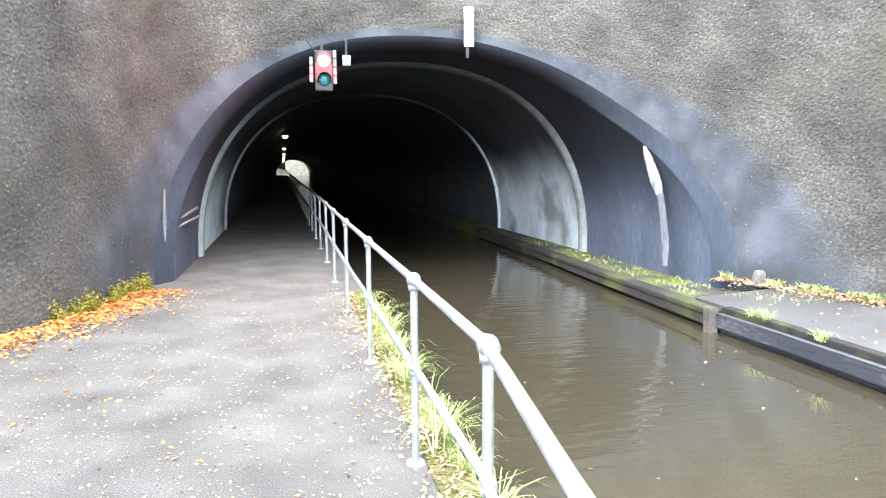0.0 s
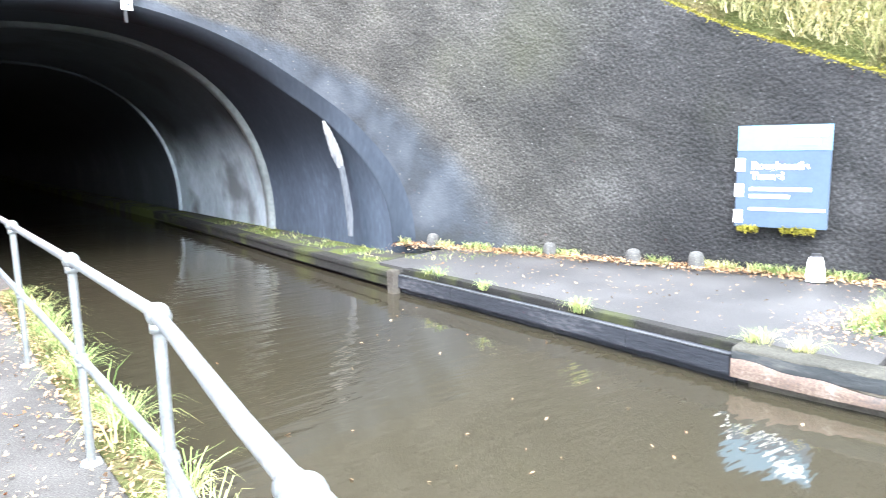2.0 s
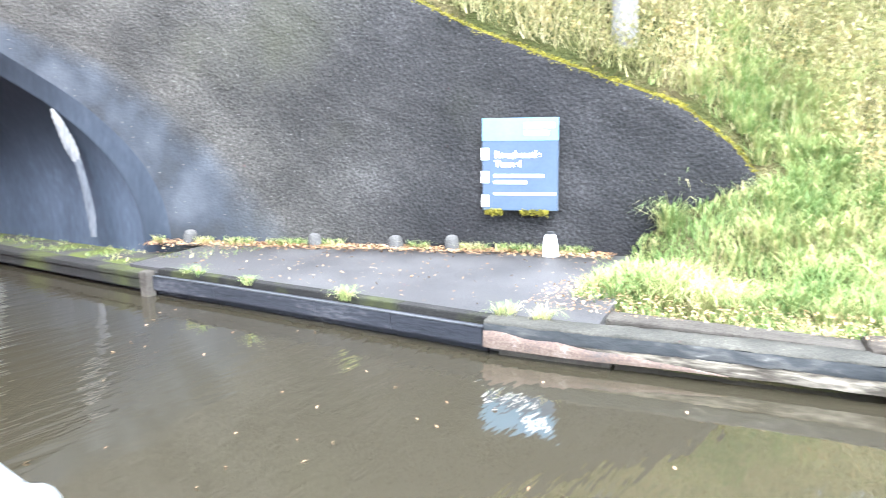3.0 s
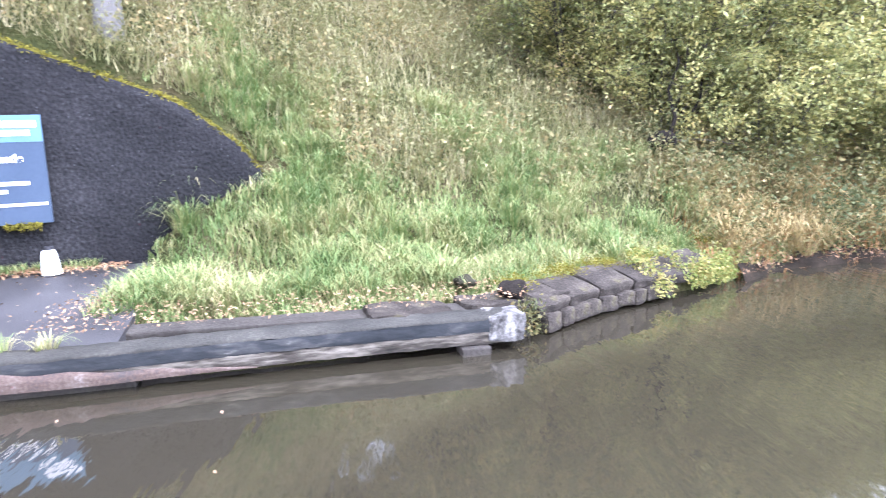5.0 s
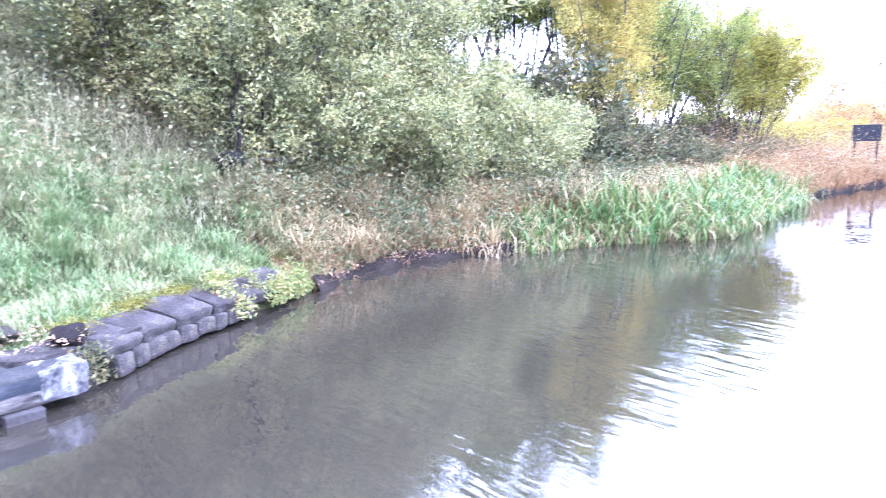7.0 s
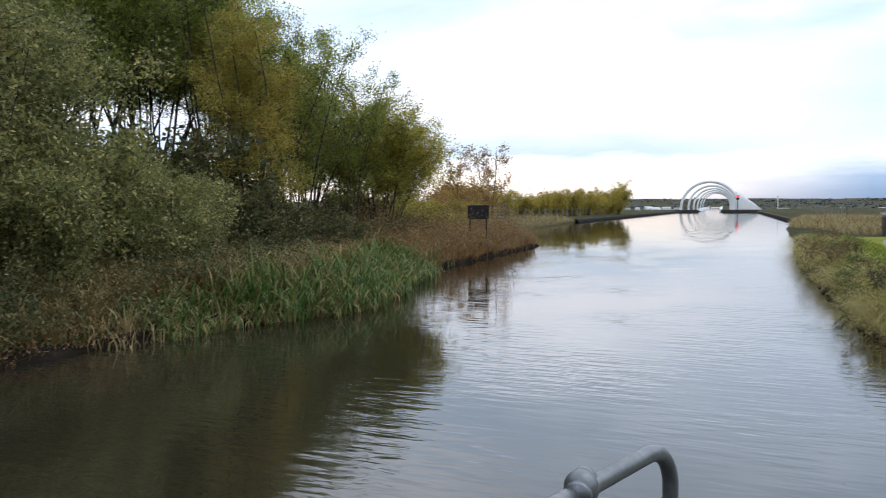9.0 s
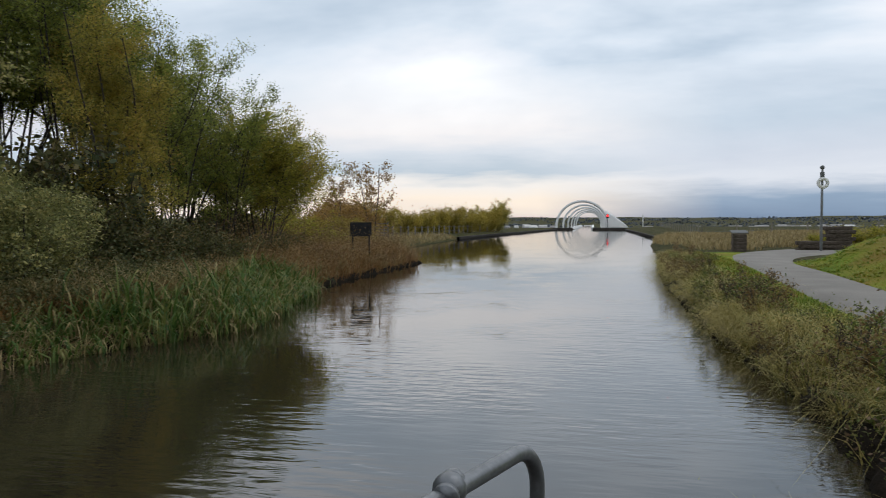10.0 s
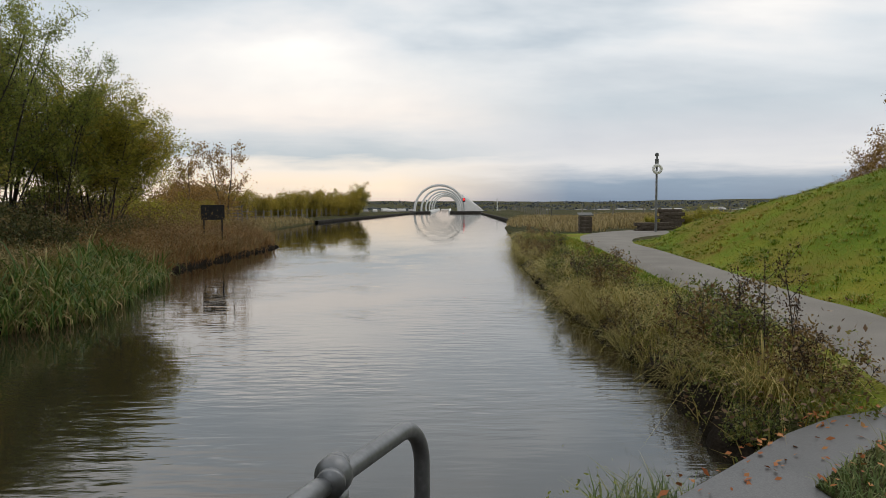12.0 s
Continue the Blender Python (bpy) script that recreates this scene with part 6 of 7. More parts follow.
wall_x = lambda y: np.interp(y, wall_right[np.argsort(wall_right[:, 1]), 1], wall_right[np.argsort(wall_right[:, 1]), 0])
front_grass = lambda x, y: (x > shore(RIGHT_SHORE, y) + np.where(y > -4.6, 0.45, 0.05)) & ((y < 0.5) | ((y < 2.15) & (x < wall_x(y) - 0.05) & (x > 5.9 + 0.4 * soft(y, 0.5, 2))) | ((y > 0.5) & (x > wall_x(y) + 0.3)))
x, y = scatter(62000, 5.8, 10.5, -6.5, 2.2, lambda x, y: front_grass(x, y) & (RNG.uniform(size=len(x)) > 0.94 * soft(x + 0.35 * lumps(x, y, 0.7, 6.0), 7.7, 9.4)) & ((x > 6.3) | patchy(x, y, 0.5, 4.0, 0.2)))
v, f = blades(on_ground(x, y), np.where(patchy(x, y, 0.8, 3.0, 0.1), 0.19, 0.12), 0.7, 0.007)
stuff("lush_grass", np_mesh("lush_grass", v, f), M_GRASS, "lush green and straw-coloured grass on the bank", "grass")
x, y = scatter(110000, 7.5, 22, -12, 8, lambda x, y: front_grass(x, y) & (x > 8.6 - 0.2 * y) & ((y < 0) | (x > wall_x(y) + 0.35)))
v, f = blades(on_ground(x, y), np.where(patchy(x, y, 1.0, 5.0, 0.0), 0.40, 0.22), 1.5, 0.006)
stuff("slope_grass", np_mesh("slope_grass", v, f), M_SLOPE, "tangled dry grass and stalks over the slope", "grass")
x, y = scatter(5200, 7.6, 17, -9, 7, lambda x, y: front_grass(x, y) & (x > 8.4 - 0.2 * y) & patchy(x, y, 0.7, 8.0, -0.2) & ((y < 0) | (x > wall_x(y) + 0.5)))
v, f = blades(on_ground(x, y), 0.85, 0.35, 0.0045)
stuff("slope_stalks", np_mesh("slope_stalks", v, f), M_SLOPE, "thin pale dead stalks standing over the slope", "weeds")
x, y = scatter(190000, 7.5, 22, -12, 8, lambda x, y: front_grass(x, y) & (x > 8.2 - 0.2 * y) & patchy(x, y, 0.8, 1.0, -0.15) & ((y < 0) | (x > wall_x(y) + 0.35)))
c = on_ground(x, y) + np.stack([0 * x, 0 * x, RNG.gamma(2.0, 0.17, len(x))], -1)
v, f = leaf_quads(c, 0.034)
stuff("undergrowth", np_mesh("undergrowth", v, f), M_WEEDLEAF, "low brambles and leafy weeds over the slope", "undergrowth")
x, y = scatter(90000, 7.2, 12.5, -15, -4.8, lambda x, y: (x > shore(RIGHT_SHORE, y) + np.where(y > -9.2, 0.05, 1.0)) & patchy(x, y, 0.6, 11.0, -0.25))
c = on_ground(x, y) + np.stack([0 * x, 0 * x, RNG.gamma(2.0, 0.16, len(x))], -1)
v, f = leaf_quads(c, 0.034)
stuff("thicket", np_mesh("thicket", v, f), M_BRAMBLE, "tangled brambles below the embankment bushes", "undergrowth")
# pale tussocks among the lush grass and along the far bank
x, y = scatter(1500, 6.3, 10.5, -6.0, 1.8, lambda x, y: front_grass(x, y) & (x > shore(RIGHT_SHORE, y) + 0.8) & patchy(x, y, 0.9, 2.5, -0.1))
v, f = tufts(on_ground(x, y), 40, 0.15, 0.36, 1.0, 0.005)
stuff("bank_tussocks", np_mesh("bank_tussocks", v, f), M_GRASS, "soft tussocks of pale and green grass on the bank", "grass")
x, y = scatter(900, 7.0, 12.5, -34, -5.0, lambda x, y: (x > shore(RIGHT_SHORE, y) + np.where((y < -8.8) & (y > -20), 1.3, 0.1)) & (x < shore(RIGHT_SHORE, y) + 3.5))
v, f = tufts(on_ground(x, y), 40, 0.2, 0.6, 0.9, 0.007)
stuff("weed_tussocks", np_mesh("weed_tussocks", v, f), M_DRY, "straw-coloured tussocks among the bank weeds", "grass")
# weeds along the natural bank
x, y = scatter(60000, 6.4, 11.5, -34, -4.6, lambda x, y: (x > shore(RIGHT_SHORE, y) + np.where((y < -8.8) & (y > -20), 0.9, -0.05)) & (x < shore(RIGHT_SHORE, y) + 3.2 + 1.0 * soft(-y, 18, 24)) & (RNG.uniform(size=len(x)) < np.where(y > -9.5, 0.45, 1.0)))
thin = (y > -19.5) | (RNG.uniform(size=len(x)) < 0.4)
x, y = x[thin], y[thin]
v, f = blades(on_ground(x, y), np.where(y < -19.5, 0.85, np.where(y > -9.5, 0.32, 0.42)), 0.9, 0.008)
stuff("bank_weeds", np_mesh("bank_weeds", v, f), M_RUSTWEED, "brown withered weeds along the far bank", "weeds")
x, y = scatter(120000, 6.4, 13, -36, -4.6, lambda x, y: (x > shore(RIGHT_SHORE, y) + 0.0) & (x < shore(RIGHT_SHORE, y) + 4.5) & (patchy(x, y, 0.9, 7.0, 0.0) | (y < -19)))
c = on_ground(x, y) + np.stack([0 * x, 0 * x, RNG.gamma(2.0, 0.12, len(x)) * np.where(y < -19, 2.4 + 0.9 * lumps(x, y, 0.7, 3.0), 1.0)], -1)
far_ = y < -15
v, f = leaf_quads(c[far_], 0.034)
stuff("bank_leaves", np_mesh("bank_leaves", v, f), M_WITHERED, "small withered red-brown leaves on the bank weeds", "weeds")
v, f = leaf_quads(c[~far_], 0.026)
stuff("bank_weed_leaves", np_mesh("bank_weed_leaves", v, f), M_WEEDLEAF, "pale green and straw leaves low on the bank", "weeds")
x, y = scatter(8200, 6.0, 10.5, -19.6, -8.8, lambda x, y: (x > shore(RIGHT_SHORE, y) - 0.5) & (x < shore(RIGHT_SHORE, y) + 1.1 - 0.4 * soft(y, -10.5, -8.8)) & patchy(x, y, 0.3, 2.0, -0.5))
roots = np.stack([x, y, np.maximum(height(x, y), WATER - 0.1)], -1)
v, f = long_blades(roots, np.where(y > -10.5, 0.7, 1.25) * RNG.uniform(0.65, 1.15, len(y)), 0.019, 1.3)
stuff("reeds", np_mesh("reeds", v, f), M_REED, "bent green reeds standing at the water's edge", "reeds")
x, y = scatter(5200, 6.0, 10.5, -20.0, -8.0, lambda x, y: (x > shore(RIGHT_SHORE, y) - 0.45) & (x < shore(RIGHT_SHORE, y) + 0.35))
v, f = long_blades(np.stack([x, y, np.maximum(height(x, y), WATER - 0.1)], -1), 0.7, 0.010, 1.2)
stuff("dead_reeds", np_mesh("dead_reeds", v, f), M_DRY, "dead straw-coloured reeds folded over the water", "reeds")
x, y = scatter(2500, 9.5, 13.5, -41, -34, lambda x, y: (x > shore(RIGHT_SHORE, y) - 0.4) & (x < shore(RIGHT_SHORE, y) + 1.4))
v, f = blades(np.stack([x, y, np.maximum(height(x, y), WATER - 0.1)], -1), 0.9, 0.6, 0.02)
stuff("far_reeds", np_mesh("far_reeds", v, f), M_REED, "green reeds in the corner of the basin", "reeds")
# moss and plants on the coping and the wall's top edge
t = RNG.uniform(0, cop_s[-1], 9000)
base = np.stack([np.interp(t, cop_s, cop_line[:, 0]), np.interp(t, cop_s, cop_line[:, 1])], -1)
gap = (t > 1.75) & (t < 3.9) & (np.sin(t * 5.0) > -0.75)
off = np.where(gap, RNG.uniform(-0.14, np.where(t < 2.5, 0.4, 0.08), len(t)), RNG.normal(0.50, 0.11, len(t)))
c = np.stack([base[:, 0] + off * 0.85, base[:, 1] + off * 0.5, np.where(gap, -0.36 + 0.8 * np.clip(off + 0.14, 0, 0.4) + RNG.gamma(2, 0.045, len(t)), -0.03 + RNG.gamma(2, 0.02, len(t)))], -1)
v, f = leaf_quads(c[gap], 0.022)
stuff("creeper", np_mesh("creeper", v, f), M_SHORELEAF, "green creeper hanging over the coping stones", "creeper")
pm = ~gap & (np.sin(t * 9.0) + 0.7 * np.sin(t * 23.0 + 1.0) > -0.3)
v, f = leaf_quads(c[pm], 0.011, 0.3)
stuff("coping_moss", np_mesh("coping_moss", v, f), M_MOSS, "yellow moss along the back of the coping", "moss")
tw = RNG.uniform(float(np.interp(6.2, PLAN[:, 0], PLAN_S)), PLAN_S[-1] - 0.3, 8000)
mz = wall_top(tw)
c = on_wall(tw, mz + RNG.normal(0.0, 0.025, len(tw)), RNG.uniform(-0.3, 0.03, len(tw)))
v, f = leaf_quads(c, 0.02, 0.3)
stuff("wall_moss", np_mesh("wall_moss", v, f), M_MOSS, "yellow-green moss along the wall's sloping top", "moss")
ly = RNG.uniform(-2.2, 9.0, 2200)
litter_at = np.stack([rail_x(ly) + RNG.normal(0.13, 0.13, 2200), ly, np.full(2200, 0.014) + RNG.uniform(0.0, 0.02, 2200)], -1)
v, f = leaf_quads(litter_at[litter_at[:, 0] < 0.9], 0.02, 0.8)
stuff("rail_leaves", np_mesh("rail_leaves", v, f), M_LITTER_BROWN, "orange leaves caught along the towpath edge", "fallen leaves")
# tufts growing on the fender and leaves by the beam's end
kt = np.array([(5.28, 6.75, -0.13), (5.30, 5.75, -0.13), (5.30, 4.3, -0.13), (5.42, 2.45, -0.09), (5.5, 2.0, -0.09)])
v, f = tufts(np.repeat(kt, 2, 0) + RNG.normal(size=(10, 3)) * [0.03, 0.06, 0.0], 34, 0.1, 0.15, 1.1, 0.004)
stuff("kerb_tufts", np_mesh("kerb_tufts", v, f), M_GRASS, "small pale grass tufts growing on the kerb", "grass")
c = np.stack([RNG.normal(6.06, 0.07, 420), RNG.normal(-1.86, 0.08, 420), RNG.uniform(-0.36, -0.04, 420)], -1)
v, f = leaf_quads(c, 0.022)
stuff("edge_weeds", np_mesh("edge_weeds", v, f), M_BRAMBLE, "small brown and green weeds at the beam's end", "weeds")
# grass strip behind the handrail
tx, ty = RNG.uniform(0.80, 0.95, 34), np.sort(RNG.uniform(-2.3, 8.6, 34))
v, f = tufts(np.stack([tx, ty, 0 * tx], -1), 60, 0.14, 0.22, 1.35, 0.0026)
stuff("edge_tussocks", np_mesh("edge_tussocks", v, f), M_GRASS, "drooping grass tussocks along the towpath edge", "grass")
x, y = scatter(320, 0.72, 1.02, -2.4, 8.5, lambda x, y: patchy(x, y, 0.35, 1.0, -0.25) & (x > rail_x(y) + 0.05))
v, f = blades(np.stack([x, y, np.where(x < 0.9, 0.0, -0.12)], -1), np.where(patchy(x, y, 0.5, 6.0, 0.25), 0.34, 0.2), 0.7, 0.005)
stuff("edge_grass", np_mesh("edge_grass", v, f), M_GRASS, "tufts of green and straw grass along the towpath edge", "grass")
strip_soil = prism("soil_strip", [(0.92, 9), (0.92, -2.3), (0.62, -2.3), (0.70, 2), (0.66, 9)], -0.3, 0.012, M_GROUND)
tagged(strip_soil, "narrow strip of soil along the towpath edge", "ground", kind="structure")
# grass on the ledge and at wall feet
x, y = scatter(2600, 5.3, 7.2, 7.0, 16.0, lambda x, y: (x > np.interp(y, [7, 15], [5.35, 5.45])) & (x < np.interp(y, [7, 8.4, 10, 15], [6.9, 6.5, 6.15, 6.35])) & (x > 5.5 + 0.4 * soft(y, 8.4, 7.4)) & patchy(x, y, 0.5, 2.0, -0.1))
v, f = blades(np.stack([x, y, np.where(y > 8.05, -0.165, quay_z(x, y))], -1), 0.065, 0.9, 0.006)
stuff("ledge_grass", np_mesh("ledge_grass", v, f), M_GRASS, "short mossy grass on the tunnel ledge", "grass")
sfoot = RNG.uniform(float(np.interp(6.3, PLAN[:, 0], PLAN_S)), float(np.interp(8.38, PLAN[:, 0], PLAN_S)), 2200)
keep = patchy(sfoot, sfoot * 0, 0.5, 3.0, 0.0)
pt = on_wall(sfoot[keep], np.zeros(keep.sum()), RNG.uniform(0.03, 0.2, keep.sum()))
v, f = blades(pt, 0.13, 0.8, 0.006)
stuff("wall_foot_grass", np_mesh("wall_foot_grass", v, f), M_GRASS, "grass tufts along the foot of the wall", "grass")
sfoot = RNG.uniform(float(np.interp(-3.9, PLAN[:, 0], PLAN_S)), float(np.interp(-1.95, PLAN[:, 0], PLAN_S)), 9000)
keep = patchy(sfoot, sfoot * 0, 0.45, 5.0, 0.0)
pt = on_wall(sfoot[keep], np.abs(RNG.normal(0, 0.09, keep.sum())), RNG.uniform(0.02, 0.16, keep.sum()))
v, f = leaf_quads(pt, 0.02)
stuff("wall_foot_moss", np_mesh("wall_foot_moss", v, f), M_MOSS, "bright yellow-green moss at the wall foot", "moss")


def litter(x, y, z, size, material, name, label):
    v, f = leaf_quads(np.stack([x, y, z + RNG.uniform(0.004, 0.02, len(x))], -1), size, 0.85)
    return stuff(name, np_mesh(name, v, f), material, label, "fallen leaves")


x, y = scatter(12500, -4.2, 0.85, -3, 11, lambda x, y: RNG.uniform(size=len(x)) < np.interp(y, [0, 6, 11], [1.0, 0.5, 0.1]))
litter(x, y, 0 * x, 0.0125, M_LITTER_PALE, "path_leaves", "pale and brown fallen leaves strewn over the towpath")
x, y = scatter(2600, -4.2, 0.85, -3, 9, lambda x, y: patchy(x, y, 0.8, 8.0, 0.1) & (RNG.uniform(size=len(x)) < np.interp(x, [-4, -2, 0.8], [1.0, 0.6, 0.3])))
litter(x, y, 0 * x, 0.022, M_LITTER, "orange_path_leaves", "orange fallen leaves on the towpath")
sfoot = RNG.uniform(float(np.interp(-4.6, PLAN[:, 0], PLAN_S)), float(np.interp(-2.2, PLAN[:, 0], PLAN_S)), 4200)
pt = on_wall(sfoot, np.zeros(len(sfoot)), 0.04 + np.abs(RNG.normal(0, 0.36, len(sfoot))))
litter(pt[:, 0], pt[:, 1], np.abs(RNG.normal(0, 0.02, len(pt))), 0.028, M_LITTER, "wall_leaves", "drift of orange fallen leaves along the wall foot")
sfoot = RNG.uniform(float(np.interp(6.35, PLAN[:, 0], PLAN_S)), float(np.interp(8.42, PLAN[:, 0], PLAN_S)), 3000)
pt = on_wall(sfoot, np.zeros(len(sfoot)), 0.05 + np.abs(RNG.normal(0, 0.2, len(sfoot))))
litter(pt[:, 0], pt[:, 1], np.abs(RNG.normal(0, 0.015, len(pt))), 0.026, M_LITTER_BROWN, "quay_leaves", "pale brown leaves drifted against the quay wall")
x, y = scatter(420, 5.5, 8, 1.9, 9, lambda x, y: x < wall_x(y) - 0.1)
litter(x, y, quay_z(x, y) + 0.003, 0.022, M_LITTER_PALE, "scattered_quay_leaves", "scattered pale leaves on the quay")
x, y = scatter(4200, 5.6, 7.4, -1.9, 2.4, lambda x, y: (x > shore(RIGHT_SHORE, y) + 0.0) & (x < shore(RIGHT_SHORE, y) + 0.75 + 0.9 * soft(y, 0.8, 2.2)) & (RNG.uniform(size=len(x)) < 0.75))
litter(x, y, np.maximum(height(x, y), -0.01) + 0.01, 0.018, M_LITTER_BROWN, "bank_edge_leaves", "brown leaves and soil along the bank edge")

x, y = scatter(50, 1.2, 5.0, 0.5, 7, lambda x, y: x < shore(RIGHT_SHORE, y) - 0.3)
v, f = leaf_quads(np.stack([x, y, np.full(len(x), WATER + 0.006)], -1), 0.02, 0.97)
stuff("floating_leaves", np_mesh("floating_leaves", v, f), M_LITTER_PALE, "pale leaves drifting on the canal", "fallen leaves")

# dark wet soil bared along the natural banks
def mud(name, side, table, y0, y1, n, label):
    yy = np.linspace(y0, y1, n)
    xx = shore(table, yy)
    prof = [(-0.10, -0.55), (-0.06, -0.39), (0.04, -0.31), (0.14, -0.28), (0.35, -0.31)]
    g = np.array([[(xx[i] + side * (u + 0.05 * RNG.normal() * (0.5 if j else 0.2) + 0.06 * math.sin(yy[i] * 5.3)), yy[i], z + 0.025 * RNG.normal() + 0.04 * math.sin(yy[i] * 2.9 + j)) for j, (u, z) in enumerate(prof)] for i in range(n)])
    tagged(obj(name, np_mesh(name, g.reshape(-1, 3), grid_faces(n, len(prof))), M_MUD), label, "mud", kind="stuff")


M_MUD = mat("wet_bank_soil", [(0.3, (0.008, 0.007, 0.005)), (0.55, (0.018, 0.014, 0.010)), (0.75, (0.045, 0.034, 0.024))], scale=5, fine=40, rough=0.9, bump=0.8, spec=0.05)
mud("bank_soil", 1, RIGHT_SHORE, -34.0, -4.9, 340, "dark wet soil bared at the far waterline")
mud("bank_soil", -1, LEFT_SHORE, -34.0, -5.7, 330, "dark wet soil bared at the near waterline")

x, y = scatter(9000, 6.0, 9.5, -13, -4.8, lambda x, y: (x > shore(RIGHT_SHORE, y) - 0.1) & (x < shore(RIGHT_SHORE, y) + 0.45))
v, f = leaf_quads(np.stack([x, y, -0.34 + 0.30 * np.clip(x - shore(RIGHT_SHORE, y) + 0.1, 0, 0.5) + RNG.uniform(0, 0.07, len(x))], -1), 0.024, 0.4)
stuff("waterline_litter", np_mesh("waterline_litter", v, f), M_LITTER_BROWN, "brown leaf litter and twigs along the far waterline", "fallen leaves")

# ---- near bank by the grey path ----
near_l = lambda y: shore(LEFT_SHORE, y)
path_l = lambda y: np.interp(y, [-28, -22.7, -13, -8.5, -5.9], [-5.6, -5.15, -4.2, -3.84, -3.15])
on_strip = lambda x, y: (x < near_l(y) + 0.12) & (x > path_l(y) + 0.05)
M_TUSSOCK = leafmat("tawny_tussock_blades", [(0.05, (0.115, 0.136, 0.021)), (0.35, (0.26, 0.23, 0.05)), (0.7, (0.44, 0.345, 0.10)), (1.0, (0.55, 0.455, 0.18))], 0.25, 1.2)
x, y = scatter(15000, -6.5, -1.4, -34, -5.6, lambda x, y: on_strip(x, y) & (x > near_l(y) - 0.85) & (x < near_l(y) + 0.06) & patchy(x, y, 0.6, 9.0, -0.3))
hz = height(x, y)
v, f = blades(np.stack([x, y, np.maximum(hz, WATER - 0.05)], -1), np.where(x > near_l(y) - 0.3, 0.36, 0.44), 1.0, 0.006)
stuff("shore_grass", np_mesh("shore_grass", v, f), M_SHORE, "long tawny grass drooping over the near bank", "grass")
x, y = scatter(1500, -6.0, -1.4, -34, -5.7, lambda x, y: on_strip(x, y) & (RNG.uniform(size=len(x)) < np.interp(y, [-9.5, -7.5], [1.0, 0.35])) & (x > near_l(y) - 0.95) & (x < near_l(y) - 0.02) & patchy(x, y, 0.9, 5.0, -0.3))
v, f = tufts(np.stack([x, y, np.maximum(height(x, y), WATER - 0.03)], -1), 130, 0.3, 0.48, 1.9, 0.0026)
stuff("shore_tussocks", np_mesh("shore_tussocks", v, f), M_TUSSOCK, "tawny tussocks of long grass on the near bank", "grass")
x, y = scatter(42000, -6.5, -1.4, -34, -5.7, lambda x, y: on_strip(x, y) & (x < near_l(y) - 0.45))
v, f = blades(on_ground(x, y), 0.13, 0.6, 0.006)
stuff("verge_grass", np_mesh("verge_grass", v, f), M_MOWN, "short green verge grass beside the grey path", "grass")
x, y = scatter(64000, -4.5, -1.5, -20, -5.6, lambda x, y: on_strip(x, y) & (x > near_l(y) - 1.05) & patchy(x, y, 0.5, 3.0, -0.1))
swell = np.clip(0.55 + 0.6 * lumps(x, y, 0.45, 7.0), 0.1, 1.3)
c = on_ground(x, y) + np.stack([0 * x, 0 * x, swell * RNG.gamma(2.0, 0.115, len(x))], -1)
v, f = leaf_quads(c, 0.021)
stuff("shore_brambles", np_mesh("shore_brambles", v, f), M_SHORELEAF, "dull green brambles and weeds on the near bank", "undergrowth")
WEED = [tree_meshes(64 + i, 1500, 0.026, 0.05, stems=9, tall=0.95, spread=0.34, lean=0.5, twigs=5, fork=3, low=0.2, r0=0.007) for i in range(2)]
for i in range(20):
    y = -6.1 - 24.0 * (i / 19) ** 1.3 + 0.2 * math.sin(i * 2.3)
    x = float(near_l(y)) - 0.12 - 0.75 * abs(math.sin(i * 1.9))
    plant_tree("weed_bush", "straggling brown weed bush with withered leaves on the bank", "weed", "bank weed bushes", x, y, WEED[i % 2], M_BARK, M_WITHERED if i % 2 else M_SHORELEAF, 0.5 + 0.45 * abs(math.sin(i * 3.7)), i * 1.3)
x, y = scatter(2600, -4.2, -1.5, -9.5, -5.6, on_strip)
v, f = leaf_quads(on_ground(x, y) + np.stack([0 * x, 0 * x, RNG.gamma(2.0, 0.11, len(x))], -1), 0.026)
stuff("pale_weed_leaves", np_mesh("pale_weed_leaves", v, f), M_LITTER_PALE, "pale dry leaves caught in the bank weeds", "weeds")


M_SEED = leafmat("dark_seeds", [(0.0, (0.03, 0.016, 0.010)), (1.0, (0.09, 0.05, 0.03))], 0.1)


